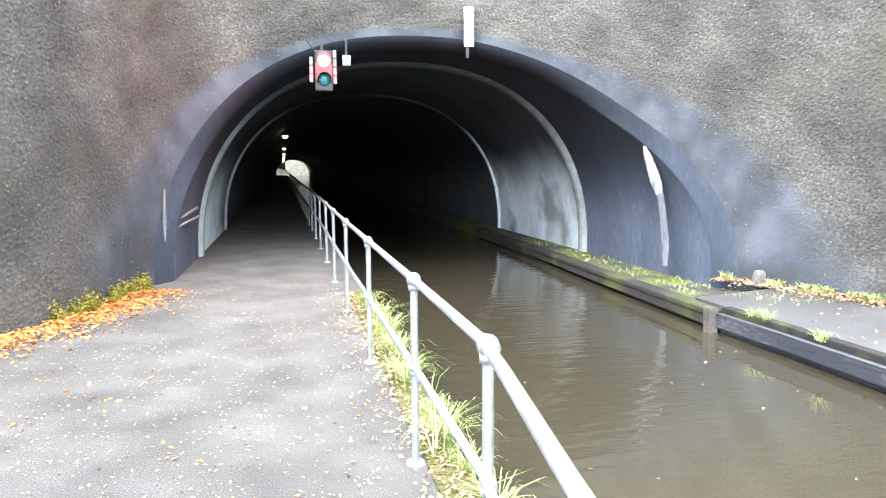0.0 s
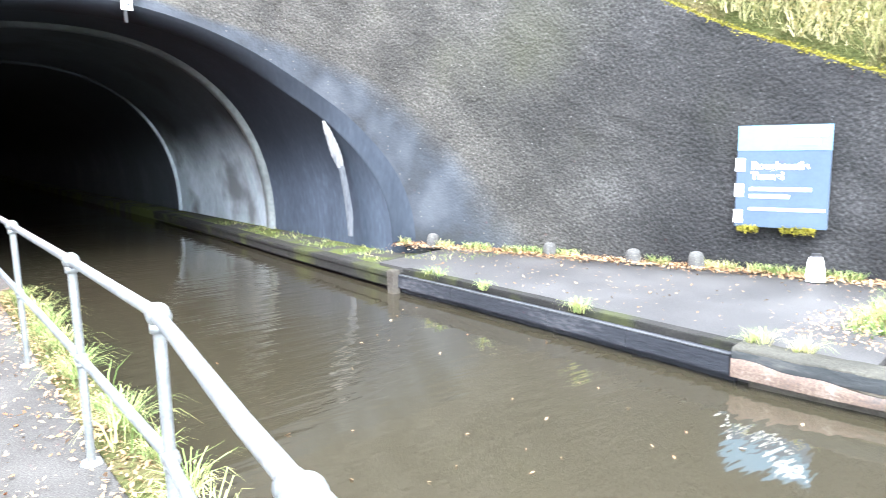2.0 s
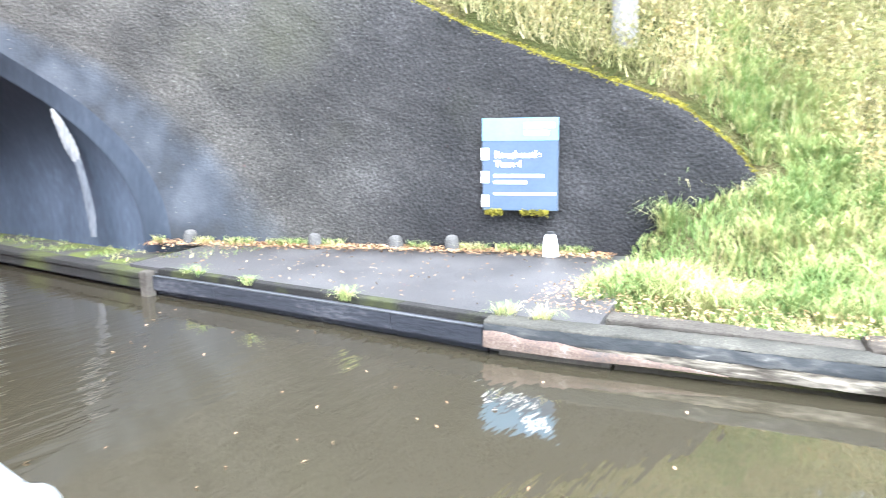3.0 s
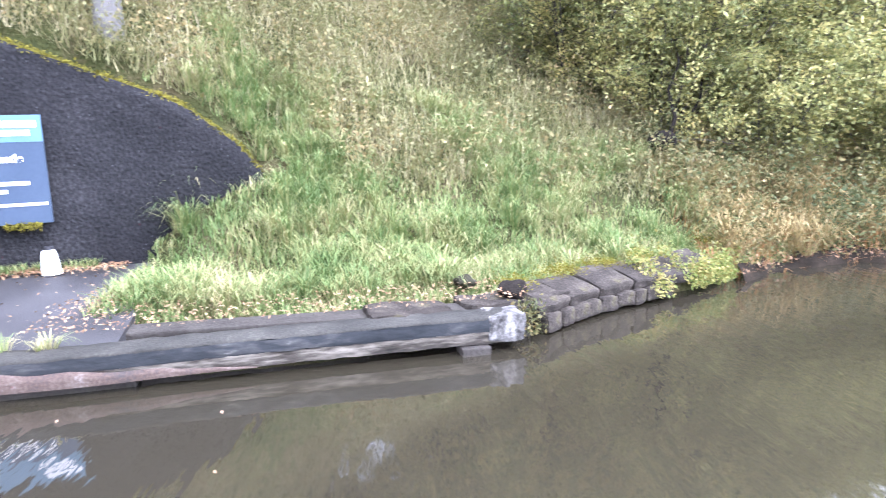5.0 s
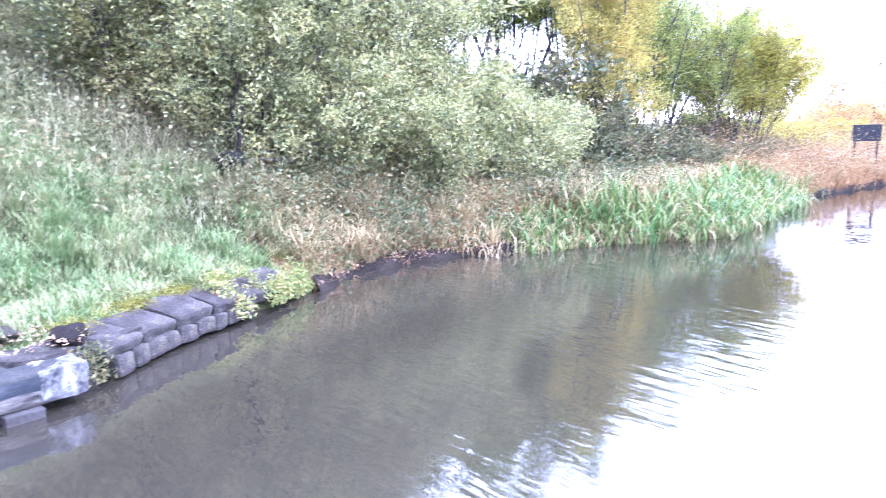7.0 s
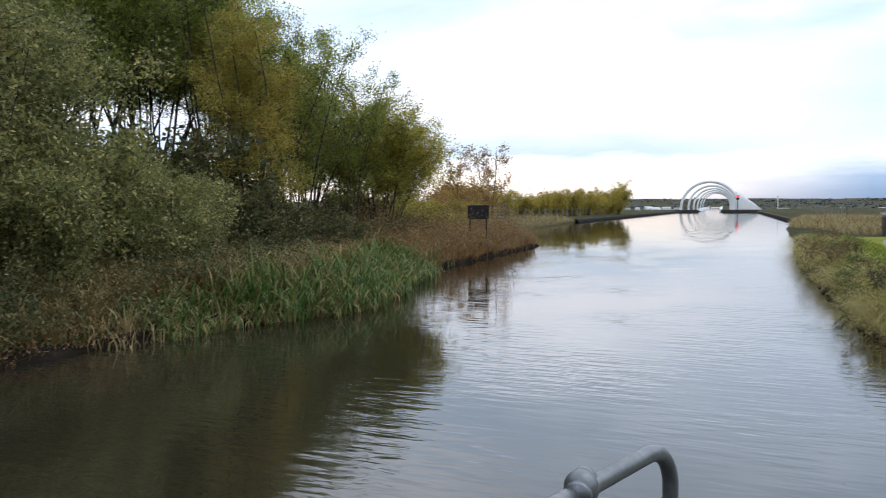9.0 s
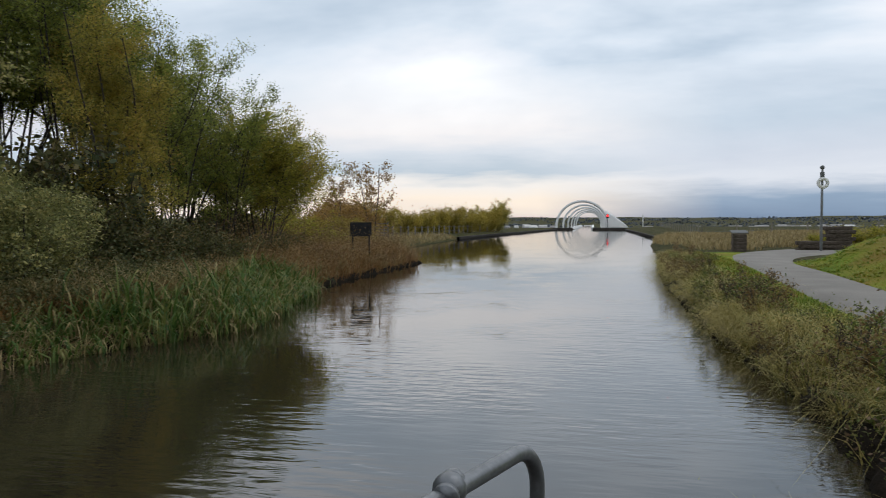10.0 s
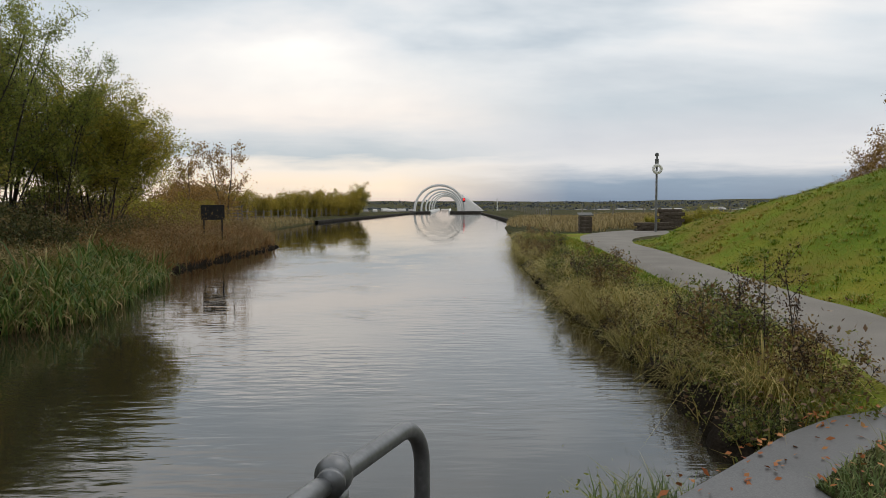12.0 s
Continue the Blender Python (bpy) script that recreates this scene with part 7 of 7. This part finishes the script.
def stalk(x, y, h, seed, seedy=True):
    g = np.random.default_rng(seed)
    ob = empty("dock_stalk", (x, y, float(height(x, y))))
    tagged(ob, "tall dead brown dock stalk with clustered seeds", "weed stalk", "dock stalks")
    lean = g.normal(size=2) * 0.09
    pts = [(lean[0] * h * u * u, lean[1] * h * u * u, h * u - 0.05) for u in np.linspace(0, 1, 7)]
    runs = [(pts, np.linspace(0.007, 0.003, 7))]
    seeds = [np.array(pts[-1])[None] + g.normal(size=(70, 3)) * [0.025, 0.025, 0.10] - [0, 0, 0.08]]
    for k in range(9):
        u = g.uniform(0.35, 0.95)
        p = np.array([lean[0] * h * u * u, lean[1] * h * u * u, h * u])
        a = g.uniform(0, 6.3)
        q = p + np.array([math.cos(a) * 0.11, math.sin(a) * 0.11, g.uniform(0.06, 0.16)]) * g.uniform(0.6, 1.3)
        runs.append(([p, (p + q) / 2 + [0, 0, -0.01], q], [0.004, 0.003, 0.002]))
        seeds.append(q + g.normal(size=(26, 3)) * [0.02, 0.02, 0.045])
    under_me = tubes_mesh("stem", runs, 5)
    obj("stem", under_me, M_BARK, ob)
    v, f = leaf_quads(np.concatenate(seeds), 0.012)
    sh = obj("seed_head", np_mesh("seed_head", v, f), M_SEED, ob)
    tagged(sh, "clustered brown seeds", "seeds", kind="stuff")


for i, (x, y, h) in enumerate(((-2.75, -6.9, 1.2), (-2.95, -6.75, 1.15), (-2.85, -7.6, 0.9), (-2.55, -8.6, 0.8), (-3.1, -7.1, 0.7), (-2.5, -13.2, 0.95), (-2.75, -12.6, 0.8), (-2.35, -9.6, 0.6), (-3.0, -17.5, 0.9), (-2.7, -6.3, 0.55))):
    stalk(x, y, h, 300 + i)
# grass island beside the asphalt, with leaves
isl = [(-1.85, -4.50), (-2.3, -4.88), (-2.73, -5.2), (-3.3, -5.3), (-4.2, -4.6), (-4.2, -3.2), (-2.8, -3.0), (-1.9, -3.6)]
island = prism("grass_patch_base", isl, -0.1, 0.015, M_GROUND)
tagged(island, "patch of turf beside the asphalt", "ground", kind="structure")
x, y = scatter(9000, -4.2, -1.85, -5.3, -3.0, lambda x, y: (y > -4.50 + 0.80 * (x + 1.85)) & (y > -5.3))
v, f = blades(np.stack([x, y, 0 * x + 0.01], -1), 0.09, 0.7, 0.005)
stuff("patch_grass", np_mesh("patch_grass", v, f), M_GRASS, "short autumn grass beside the asphalt", "grass")
k = RNG.uniform(size=len(x)) < 0.07
litter(x[k], y[k], 0 * x[k] + 0.06, 0.032, M_LITTER, "patch_leaves", "orange leaves lying in the short grass")
x, y = scatter(260, -3.6, -0.9, -6.0, -4.0, lambda x, y: (np.abs((y + 4.5) - 0.72 * (x + 1.2)) < 0.3))
litter(x, y, 0 * x, 0.025, M_LITTER, "strip_leaves", "wet leaves scattered on the asphalt strip")
x, y = scatter(500, -3.5, -0.9, -6.2, -4.2, lambda x, y: np.abs((y + 4.39) - 0.85 * (x + 1.09) + 0.06) < 0.07)
litter(x, y, 0 * x + 0.01, 0.03, M_LITTER, "edge_leaves", "rusty leaves along the asphalt edge")
x, y = scatter(420, -1.35, -0.75, -5.0, -4.45, lambda x, y: (x - 1.0) < 9)
v, f = blades(np.stack([x, y, 0 * x - 0.38], -1), 0.34, 0.7, 0.005)
stuff("water_edge_tuft", np_mesh("water_edge_tuft", v, f), M_GRASS, "tuft of straw grass at the platform edge", "grass")
c = np.stack([RNG.normal(-0.62, 0.16, 700), RNG.normal(-4.55, 0.1, 700), RNG.gamma(2, 0.07, 700) - 0.4], -1)
v, f = leaf_quads(c, 0.014)
stuff("water_edge_plant", np_mesh("water_edge_plant", v, f), M_LEAF_GREEN, "dark leafy plant at the platform edge", "plant")
# mown grass on the mound
x, y = scatter(90000, -22, -5.2, -34, -5, lambda x, y: x < np.interp(y, [-33, -30, -26, -20, -11.7, -9.6, -6], [-13, -9.6, -7.2, -6.6, -5.6, -5.6, -5.0]))
v, f = blades(on_ground(x, y), 0.05, 0.9, 0.006)
stuff("mound_grass", np_mesh("mound_grass", v, f), M_MOWN, "short bright green grass on the mound", "grass")
x, y = scatter(3800, -16, -5.2, -31, -5, lambda x, y: (x < np.interp(y, [-33, -30, -26, -20, -11.7, -9.6, -6], [-13, -9.6, -7.2, -6.6, -5.6, -5.6, -5.0])) & patchy(x, y, 0.8, 4.0, -0.1))
v, f = tufts(on_ground(x, y), 14, 0.16, 0.10, 1.4, 0.008)
stuff("mound_tufts", np_mesh("mound_tufts", v, f), M_MOWN, "uneven tufts of longer grass over the mound", "grass")

# ---- black sign, pole, fences and the far basin ----
black = empty("black_sign", (8.62, -27.2, float(height(8.62, -27.2))))
black.rotation_euler = (0, 0, radians(200))
tagged(black, "blank black notice board on two posts at the bank", "sign")
gz = black.location.z
from_bm("board", box_bm(bmesh.new(), (0.87, 0.04, 0.57), at_(0, 0, 1.315 - gz), 0.008), M_BLACK, black)
for x in (-0.33, 0.33):
    from_bm("post", box_bm(bmesh.new(), (0.06, 0.06, 1.5 - gz), at_(x, -0.04, (1.5 - gz) / 2), 0.006), M_BLACK, black)
    for z in (1.10, 1.53):
        from_bm("bolt", box_bm(bmesh.new(), (0.03, 0.012, 0.03), at_(x * 1.15, 0.024, z - gz), 0.003), M_GREYBOX, black)

pole = empty("lifebuoy_pole", (-10.85, -34.3, 0.2))
tagged(pole, "grey steel pole carrying a lifebuoy and small fittings", "pole")
obj("shaft", tubes_mesh("shaft", [([(0, 0, -0.05), (0, 0, 1.8), (0, 0, 3.75)], [0.06, 0.055, 0.045])], 10), M_STEEL, pole, smooth=True)
ringv = np.array([[((0.19 + 0.075 * math.cos(b)) * math.cos(a), 0.10 + 0.06 * math.sin(b), (0.19 + 0.075 * math.cos(b)) * math.sin(a) + 3.1) for b in np.linspace(0, 2 * math.pi, 9)] for a in np.linspace(0, 2 * math.pi, 21)])
obj("lifebuoy", np_mesh("lifebuoy", ringv.reshape(-1, 3), grid_faces(21, 9)), M_WHITE, pole, "pale lifebuoy ring", smooth=True)
from_bm("box", box_bm(bmesh.new(), (0.16, 0.14, 0.3), at_(0, 0, 3.45), 0.02), M_GREYBOX, pole)
bm = bmesh.new()
bmesh.ops.create_uvsphere(bm, u_segments=12, v_segments=8, radius=0.1)
bmesh.ops.translate(bm, vec=(0, 0, 3.8), verts=bm.verts)
from_bm("lamp_head", bm, M_GREYBOX, pole, smooth=True)
# dark dry-stone wall end beside the path
M_WALLSTONE = mat("brown_wall_stone", [(0.3, (0.045, 0.0375, 0.03)), (0.55, (0.1125, 0.093, 0.075)), (0.75, (0.225, 0.195, 0.165))], scale=5, fine=40, rough=0.95, bump=0.7, spec=0.05)
drywall = empty("stone_wall", (-10.9, -35.6, 0.0))
tagged(drywall, "stepped dry-stone wall of brown stone where the path bends", "wall")
for x0, n, rows_ in ((-10.4, 5, 3), (-11.75, 3, 7)):
    for r_ in range(rows_):
        for c_ in range(n):
            st = obj("stone", stone_box("stone", (0.37 + 0.05 * ((r_ + c_) % 3), 0.45, 0.165), r_ * 9 + c_ + x0, 0.02, 0.03), M_WALLSTONE)
            st.location = (x0 - 0.4 * c_ - 0.16 * (r_ % 2), -35.6 - (0.5 if n == 3 else 0.0) - 0.08 * c_ + 0.03 * (r_ % 3), 0.22 + 0.17 * r_)
            under(drywall, st)
plinth = empty("stone_plinth", (-7.55, -35.2, 0.12))
tagged(plinth, "square brown stone plinth with a pale sloping panel beside the path", "plinth")
for r_ in range(5):
    st = obj("stone", stone_box("stone", (0.62 - 0.03 * (r_ % 2), 0.5, 0.18), r_ + 31.0, 0.02, 0.025), M_WALLSTONE, plinth)
    st.location = (0, 0, 0.05 + 0.18 * r_)
from_bm("panel", box_bm(bmesh.new(), (0.74, 0.5, 0.05), at_(0, 0, 0.97) @ Matrix.Rotation(radians(-14), 4, "X"), 0.008), M_GREYBOX, plinth, "pale sloping panel")
M_WOODFENCE = mat("grey_fence_wood", [(0.3, (0.16, 0.145, 0.12)), (0.7, (0.30, 0.28, 0.24))], scale=3, fine=30, rough=0.9, bump=0.3)


def fence(pts, n, label, h=1.1):
    line, _ = curve_at(pts, n)
    f0 = empty("post_fence", (line[0][0], line[0][1], 0))
    tagged(f0, label, "fence", "far fences")
    zs = height(line[:, 0], line[:, 1])
    me = bpy.data.meshes.new("fence_post")
    bm = box_bm(bmesh.new(), (0.12, 0.12, h + 0.3), at_(0, 0, h / 2 - 0.15), 0.01)
    bm.to_mesh(me)
    bm.free()
    me.materials.append(M_WOODFENCE)
    for (x, y), z in zip(line, zs):
        p = new("fence_post", me)
        p.location = (x, y, z)
        under(f0, p)
    for dz in (0.45, 0.95):
        under(f0, obj("wire", tubes_mesh("wire", [(np.stack([line[:, 0], line[:, 1], zs + dz], -1), 0.012)], 4), M_GREYBOX))


fence([(17.5, -56), (16.6, -70), (15.2, -90), (13.0, -112)], 24, "row of grey timber fence posts with wires beside the basin")
fence([(-12, -70), (-15, -100), (-18, -140), (-20, -170)], 22, "row of timber fence posts beyond the near bank")
fence([(-12, -70), (-30, -72), (-60, -78)], 16, "timber post fence across the far field")
gate = empty("field_gate", (16.4, -54.5, 0.3))
gate.rotation_euler = (0, 0, radians(20))
tagged(gate, "pale five-bar field gate by the hedge", "gate")
for z in (0.2, 0.45, 0.7, 0.95, 1.2):
    from_bm("bar", box_bm(bmesh.new(), (2.6, 0.05, 0.07), at_(0, 0, z), 0.004), M_GREYBOX, gate)
for x in (-1.3, 0.0, 1.3):
    from_bm("upright", box_bm(bmesh.new(), (0.09, 0.07, 1.4), at_(x, 0, 0.65), 0.004), M_GREYBOX, gate)
# basin edging
def edging(name, pts, label):
    line, _ = curve_at(pts, 40)
    d = np.gradient(line, axis=0)
    d /= np.linalg.norm(d, axis=1, keepdims=True)
    n = np.stack([-d[:, 1], d[:, 0]], -1)
    cs = [(-0.2, -0.08), (0.2, -0.08), (0.2, -0.18), (0.16, -0.18), (0.16, -0.40), (-0.2, -0.40)]
    g = np.array([[(*(line[i] + n[i] * u), z - 0.02) for u, z in cs + cs[:1]] for i in range(len(line))])
    return tagged(obj(name, np_mesh(name, g.reshape(-1, 3), grid_faces(40, 7)), M_TIMBER_OLD), label, "edging", "basin edging")


edging("basin_edging", [(13.4, -79), (12.0, -98), (10.0, -118), (4.4, -177)], "dark timber edging along the far basin")
edging("basin_edging", [(-9.2, -81), (-10.2, -110), (-12.1, -172)], "dark timber edging along the basin's near side")
for x0, x1 in ((0.4, 9.0), (-13.5, -4.7)):
    b = from_bm("basin_jetty", box_bm(bmesh.new(), (x1 - x0, 6, 0.9), at_((x0 + x1) / 2, -180.9, -0.35), 0.05), M_TIMBER_OLD)
    tagged(b, "low dark jetty at the mouth of the aqueduct", "jetty", "jetties")
# aqueduct with its row of white rings
M_RINGS = mat("white_concrete_ring", [(0.3, (0.74, 0.74, 0.74)), (0.7, (0.85, 0.85, 0.84))], scale=0.6, fine=8, rough=0.6, bump=0.05)
for i in range(6):
    y = -180.0 - 40 * i
    cx = -2.0 - 1.18 * i
    r1, wd = 6.9, 0.8
    hoop = []
    for a in np.linspace(-14, 194, 61):
        ca, sa = math.cos(radians(a)), math.sin(radians(a))
        hoop.append([(r * ca, yy, r * sa) for r, yy in ((r1, -wd), (r1 - 0.6, -wd), (r1 - 0.6, wd), (r1, wd), (r1, -wd))])
    h = obj("aqueduct_ring", np_mesh("aqueduct_ring", np.array(hoop).reshape(-1, 3), grid_faces(61, 5)), M_RINGS)
    h.location = (cx, y - 1, 0.35)
    tagged(h, "large white hoop standing over the aqueduct", "ring", "aqueduct rings")
aqueduct = empty("aqueduct")
tagged(aqueduct, "pale concrete aqueduct trough beyond the basin", "aqueduct")
for s_ in (-1, 1):
    tr = from_bm("trough_side", box_bm(bmesh.new(), (0.6, 150, 1.3), Matrix.Translation((-4.2 + s_ * 2.7, -258, -0.4)) @ Matrix.Rotation(radians(1.69) * -1, 4, "Z"), 0.05), M_RINGS, aqueduct)
trough = obj("aqueduct_water", np_mesh("aqueduct_water", [(-4.5, -178, WATER), (0.4, -178, WATER), (-4.2, -333, WATER), (-8.9, -333, WATER)], [(0, 1, 2, 3)]), M_WATER)
tagged(trough, "strip of canal water in the aqueduct", "water", kind="structure")
sail = np.array([[(-8.2 - 6.6 * u, -184 - 8 * u, (1 - u) ** 0.85 * 4.9 * v_ - 0.3) for v_ in np.linspace(0, 1, 6)] for u in np.linspace(0, 1, 14)])
so = obj("white_canopy", np_mesh("white_canopy", sail.reshape(-1, 3), grid_faces(14, 6)), M_RINGS)
so.modifiers.new("thick", "SOLIDIFY").thickness = 0.3
tagged(so, "white sloping side structure beside the hoops", "canopy")
mast = obj("mast", tubes_mesh("mast", [([(-17.5, -184, 0), (-17.5, -184, 3.4)], 0.12)], 8), M_WHITE)
tagged(mast, "white mast at the basin's edge", "mast")
beacon = empty("basin_signal", (-8.3, -178.6, 0.0))
tagged(beacon, "small red signal on a dark post at the aqueduct mouth", "signal light")
obj("post", tubes_mesh("post", [([(0, 0, -0.3), (0, 0, 2.6)], 0.08)], 8), M_BLACK, beacon)
from_bm("head", box_bm(bmesh.new(), (0.7, 0.3, 1.0), at_(0, 0, 3.0), 0.05), M_BLACK, beacon)
bm = bmesh.new()
bmesh.ops.create_uvsphere(bm, u_segments=12, v_segments=8, radius=0.24)
bmesh.ops.translate(bm, vec=(0, 0.12, 3.15), verts=bm.verts)
from_bm("red_lens", bm, M_RED, beacon, "glowing red lens", smooth=True)
# brown rough grass and far field plants
x, y = scatter(26000, -34, -6, -75, -36, lambda x, y: (x < near_l(y) - 0.3) & (x > -34) & ~((x < -9) & (y > -40)))
v, f = blades(on_ground(x, y), 0.55, 0.6, 0.02)
stuff("rough_field", np_mesh("rough_field", v, f), M_DRY, "tawny rough grass in the field beyond the path", "grass")
x, y = scatter(20000, 7, 24, -80, -34, lambda x, y: x > shore(RIGHT_SHORE, y) + 0.1)
v, f = blades(on_ground(x, y), 0.4, 0.6, 0.018)
stuff("far_bank_grass", np_mesh("far_bank_grass", v, f), M_DRY, "tawny grass on the bank by the basin", "grass")
# wall and trees closing the far mouth of the tunnel
v, f = leaf_quads(np.stack([RNG.uniform(-14, 12, 9000), RNG.uniform(212, 216, 9000), 3.6 + RNG.gamma(2.5, 1.1, 9000)], -1), 0.3)
stuff("far_hedge", np_mesh("far_hedge", v, f), M_BRAMBLE, "dark trees beyond the far tunnel mouth", "hedge")
far_wall = from_bm("far_mouth_wall", box_bm(bmesh.new(), (30, 0.8, 5.0), at_(-1.0, 210.5, 1.75), 0.05), mat("pale_stone_wall", [(0.35, (0.05, 0.049, 0.04)), (0.6, (0.11, 0.107, 0.09))], scale=0.9, fine=3.0, rough=0.9, bump=0.4))
tagged(far_wall, "pale stone wall beyond the far tunnel mouth", "wall", kind="structure")
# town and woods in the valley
# the woods' blue is haze put into the leaf colour
M_FARWOOD = leafmat("hazed_far_woodland", [(0.0, (0.062, 0.078, 0.105)), (1.0, (0.085, 0.10, 0.125))], 0.0)
M_ROOF = mat("far_roofs", [(0.0, (0.12, 0.11, 0.11)), (0.5, (0.35, 0.34, 0.33)), (1.0, (0.75, 0.74, 0.72))], island=True, bump=0.0)
bx, by = RNG.uniform(-700, 350, 420), RNG.uniform(-1500, -420, 420)
hz = height(bx, by)
vs, fs = [], []
for i in range(420):
    w, d, hh = RNG.uniform(6, 26), RNG.uniform(8, 14), RNG.uniform(4, 8)
    x0, y0, z0 = bx[i], by[i], hz[i] - 1
    b = i * 10
    vs += [(x0, y0, z0), (x0 + w, y0, z0), (x0 + w, y0 + d, z0), (x0, y0 + d, z0), (x0, y0, z0 + hh), (x0 + w, y0, z0 + hh), (x0 + w, y0 + d, z0 + hh), (x0, y0 + d, z0 + hh), (x0, y0 + d / 2, z0 + hh + 3), (x0 + w, y0 + d / 2, z0 + hh + 3)]
    fs += [(b, b + 1, b + 5, b + 4), (b + 1, b + 2, b + 6, b + 5), (b + 2, b + 3, b + 7, b + 6), (b + 3, b, b + 4, b + 7), (b + 4, b + 5, b + 9, b + 8), (b + 7, b + 8, b + 9, b + 6)]
stuff("far_town", np_mesh("far_town", np.array(vs), np.array(fs)), M_ROOF, "scattered far houses and sheds in the valley", "town")
for x, y, w in ((-118, -470, 26), (-150, -500, 34), (-92, -520, 20), (-205, -540, 40), (-250, -480, 22)):
    z0 = float(height(x, y))
    shed = empty("white_shed", (x, y, z0))
    tagged(shed, "long pale industrial shed far off in the valley", "shed", "valley sheds")
    from_bm("walls", box_bm(bmesh.new(), (w, 14, 12), at_(0, 0, 6.0 - 0.0), 0.05), M_WHITE, shed)
    from_bm("roof", box_bm(bmesh.new(), (w + 1, 15, 0.8), at_(0, 0, 12.4), 0.1), M_GREYBOX, shed, "grey sheet roof")
x, y = RNG.uniform(-1500, 900, 30000), RNG.uniform(-2400, -350, 30000)
k = patchy(x, y, 90.0, 2.0, 0.05)
x, y = x[k], y[k]
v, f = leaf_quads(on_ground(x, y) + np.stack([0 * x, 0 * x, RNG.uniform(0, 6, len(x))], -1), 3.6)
stuff("far_woods", np_mesh("far_woods", v, f), M_FARWOOD, "distant woods in the valley, bluish with painted haze", "woods")
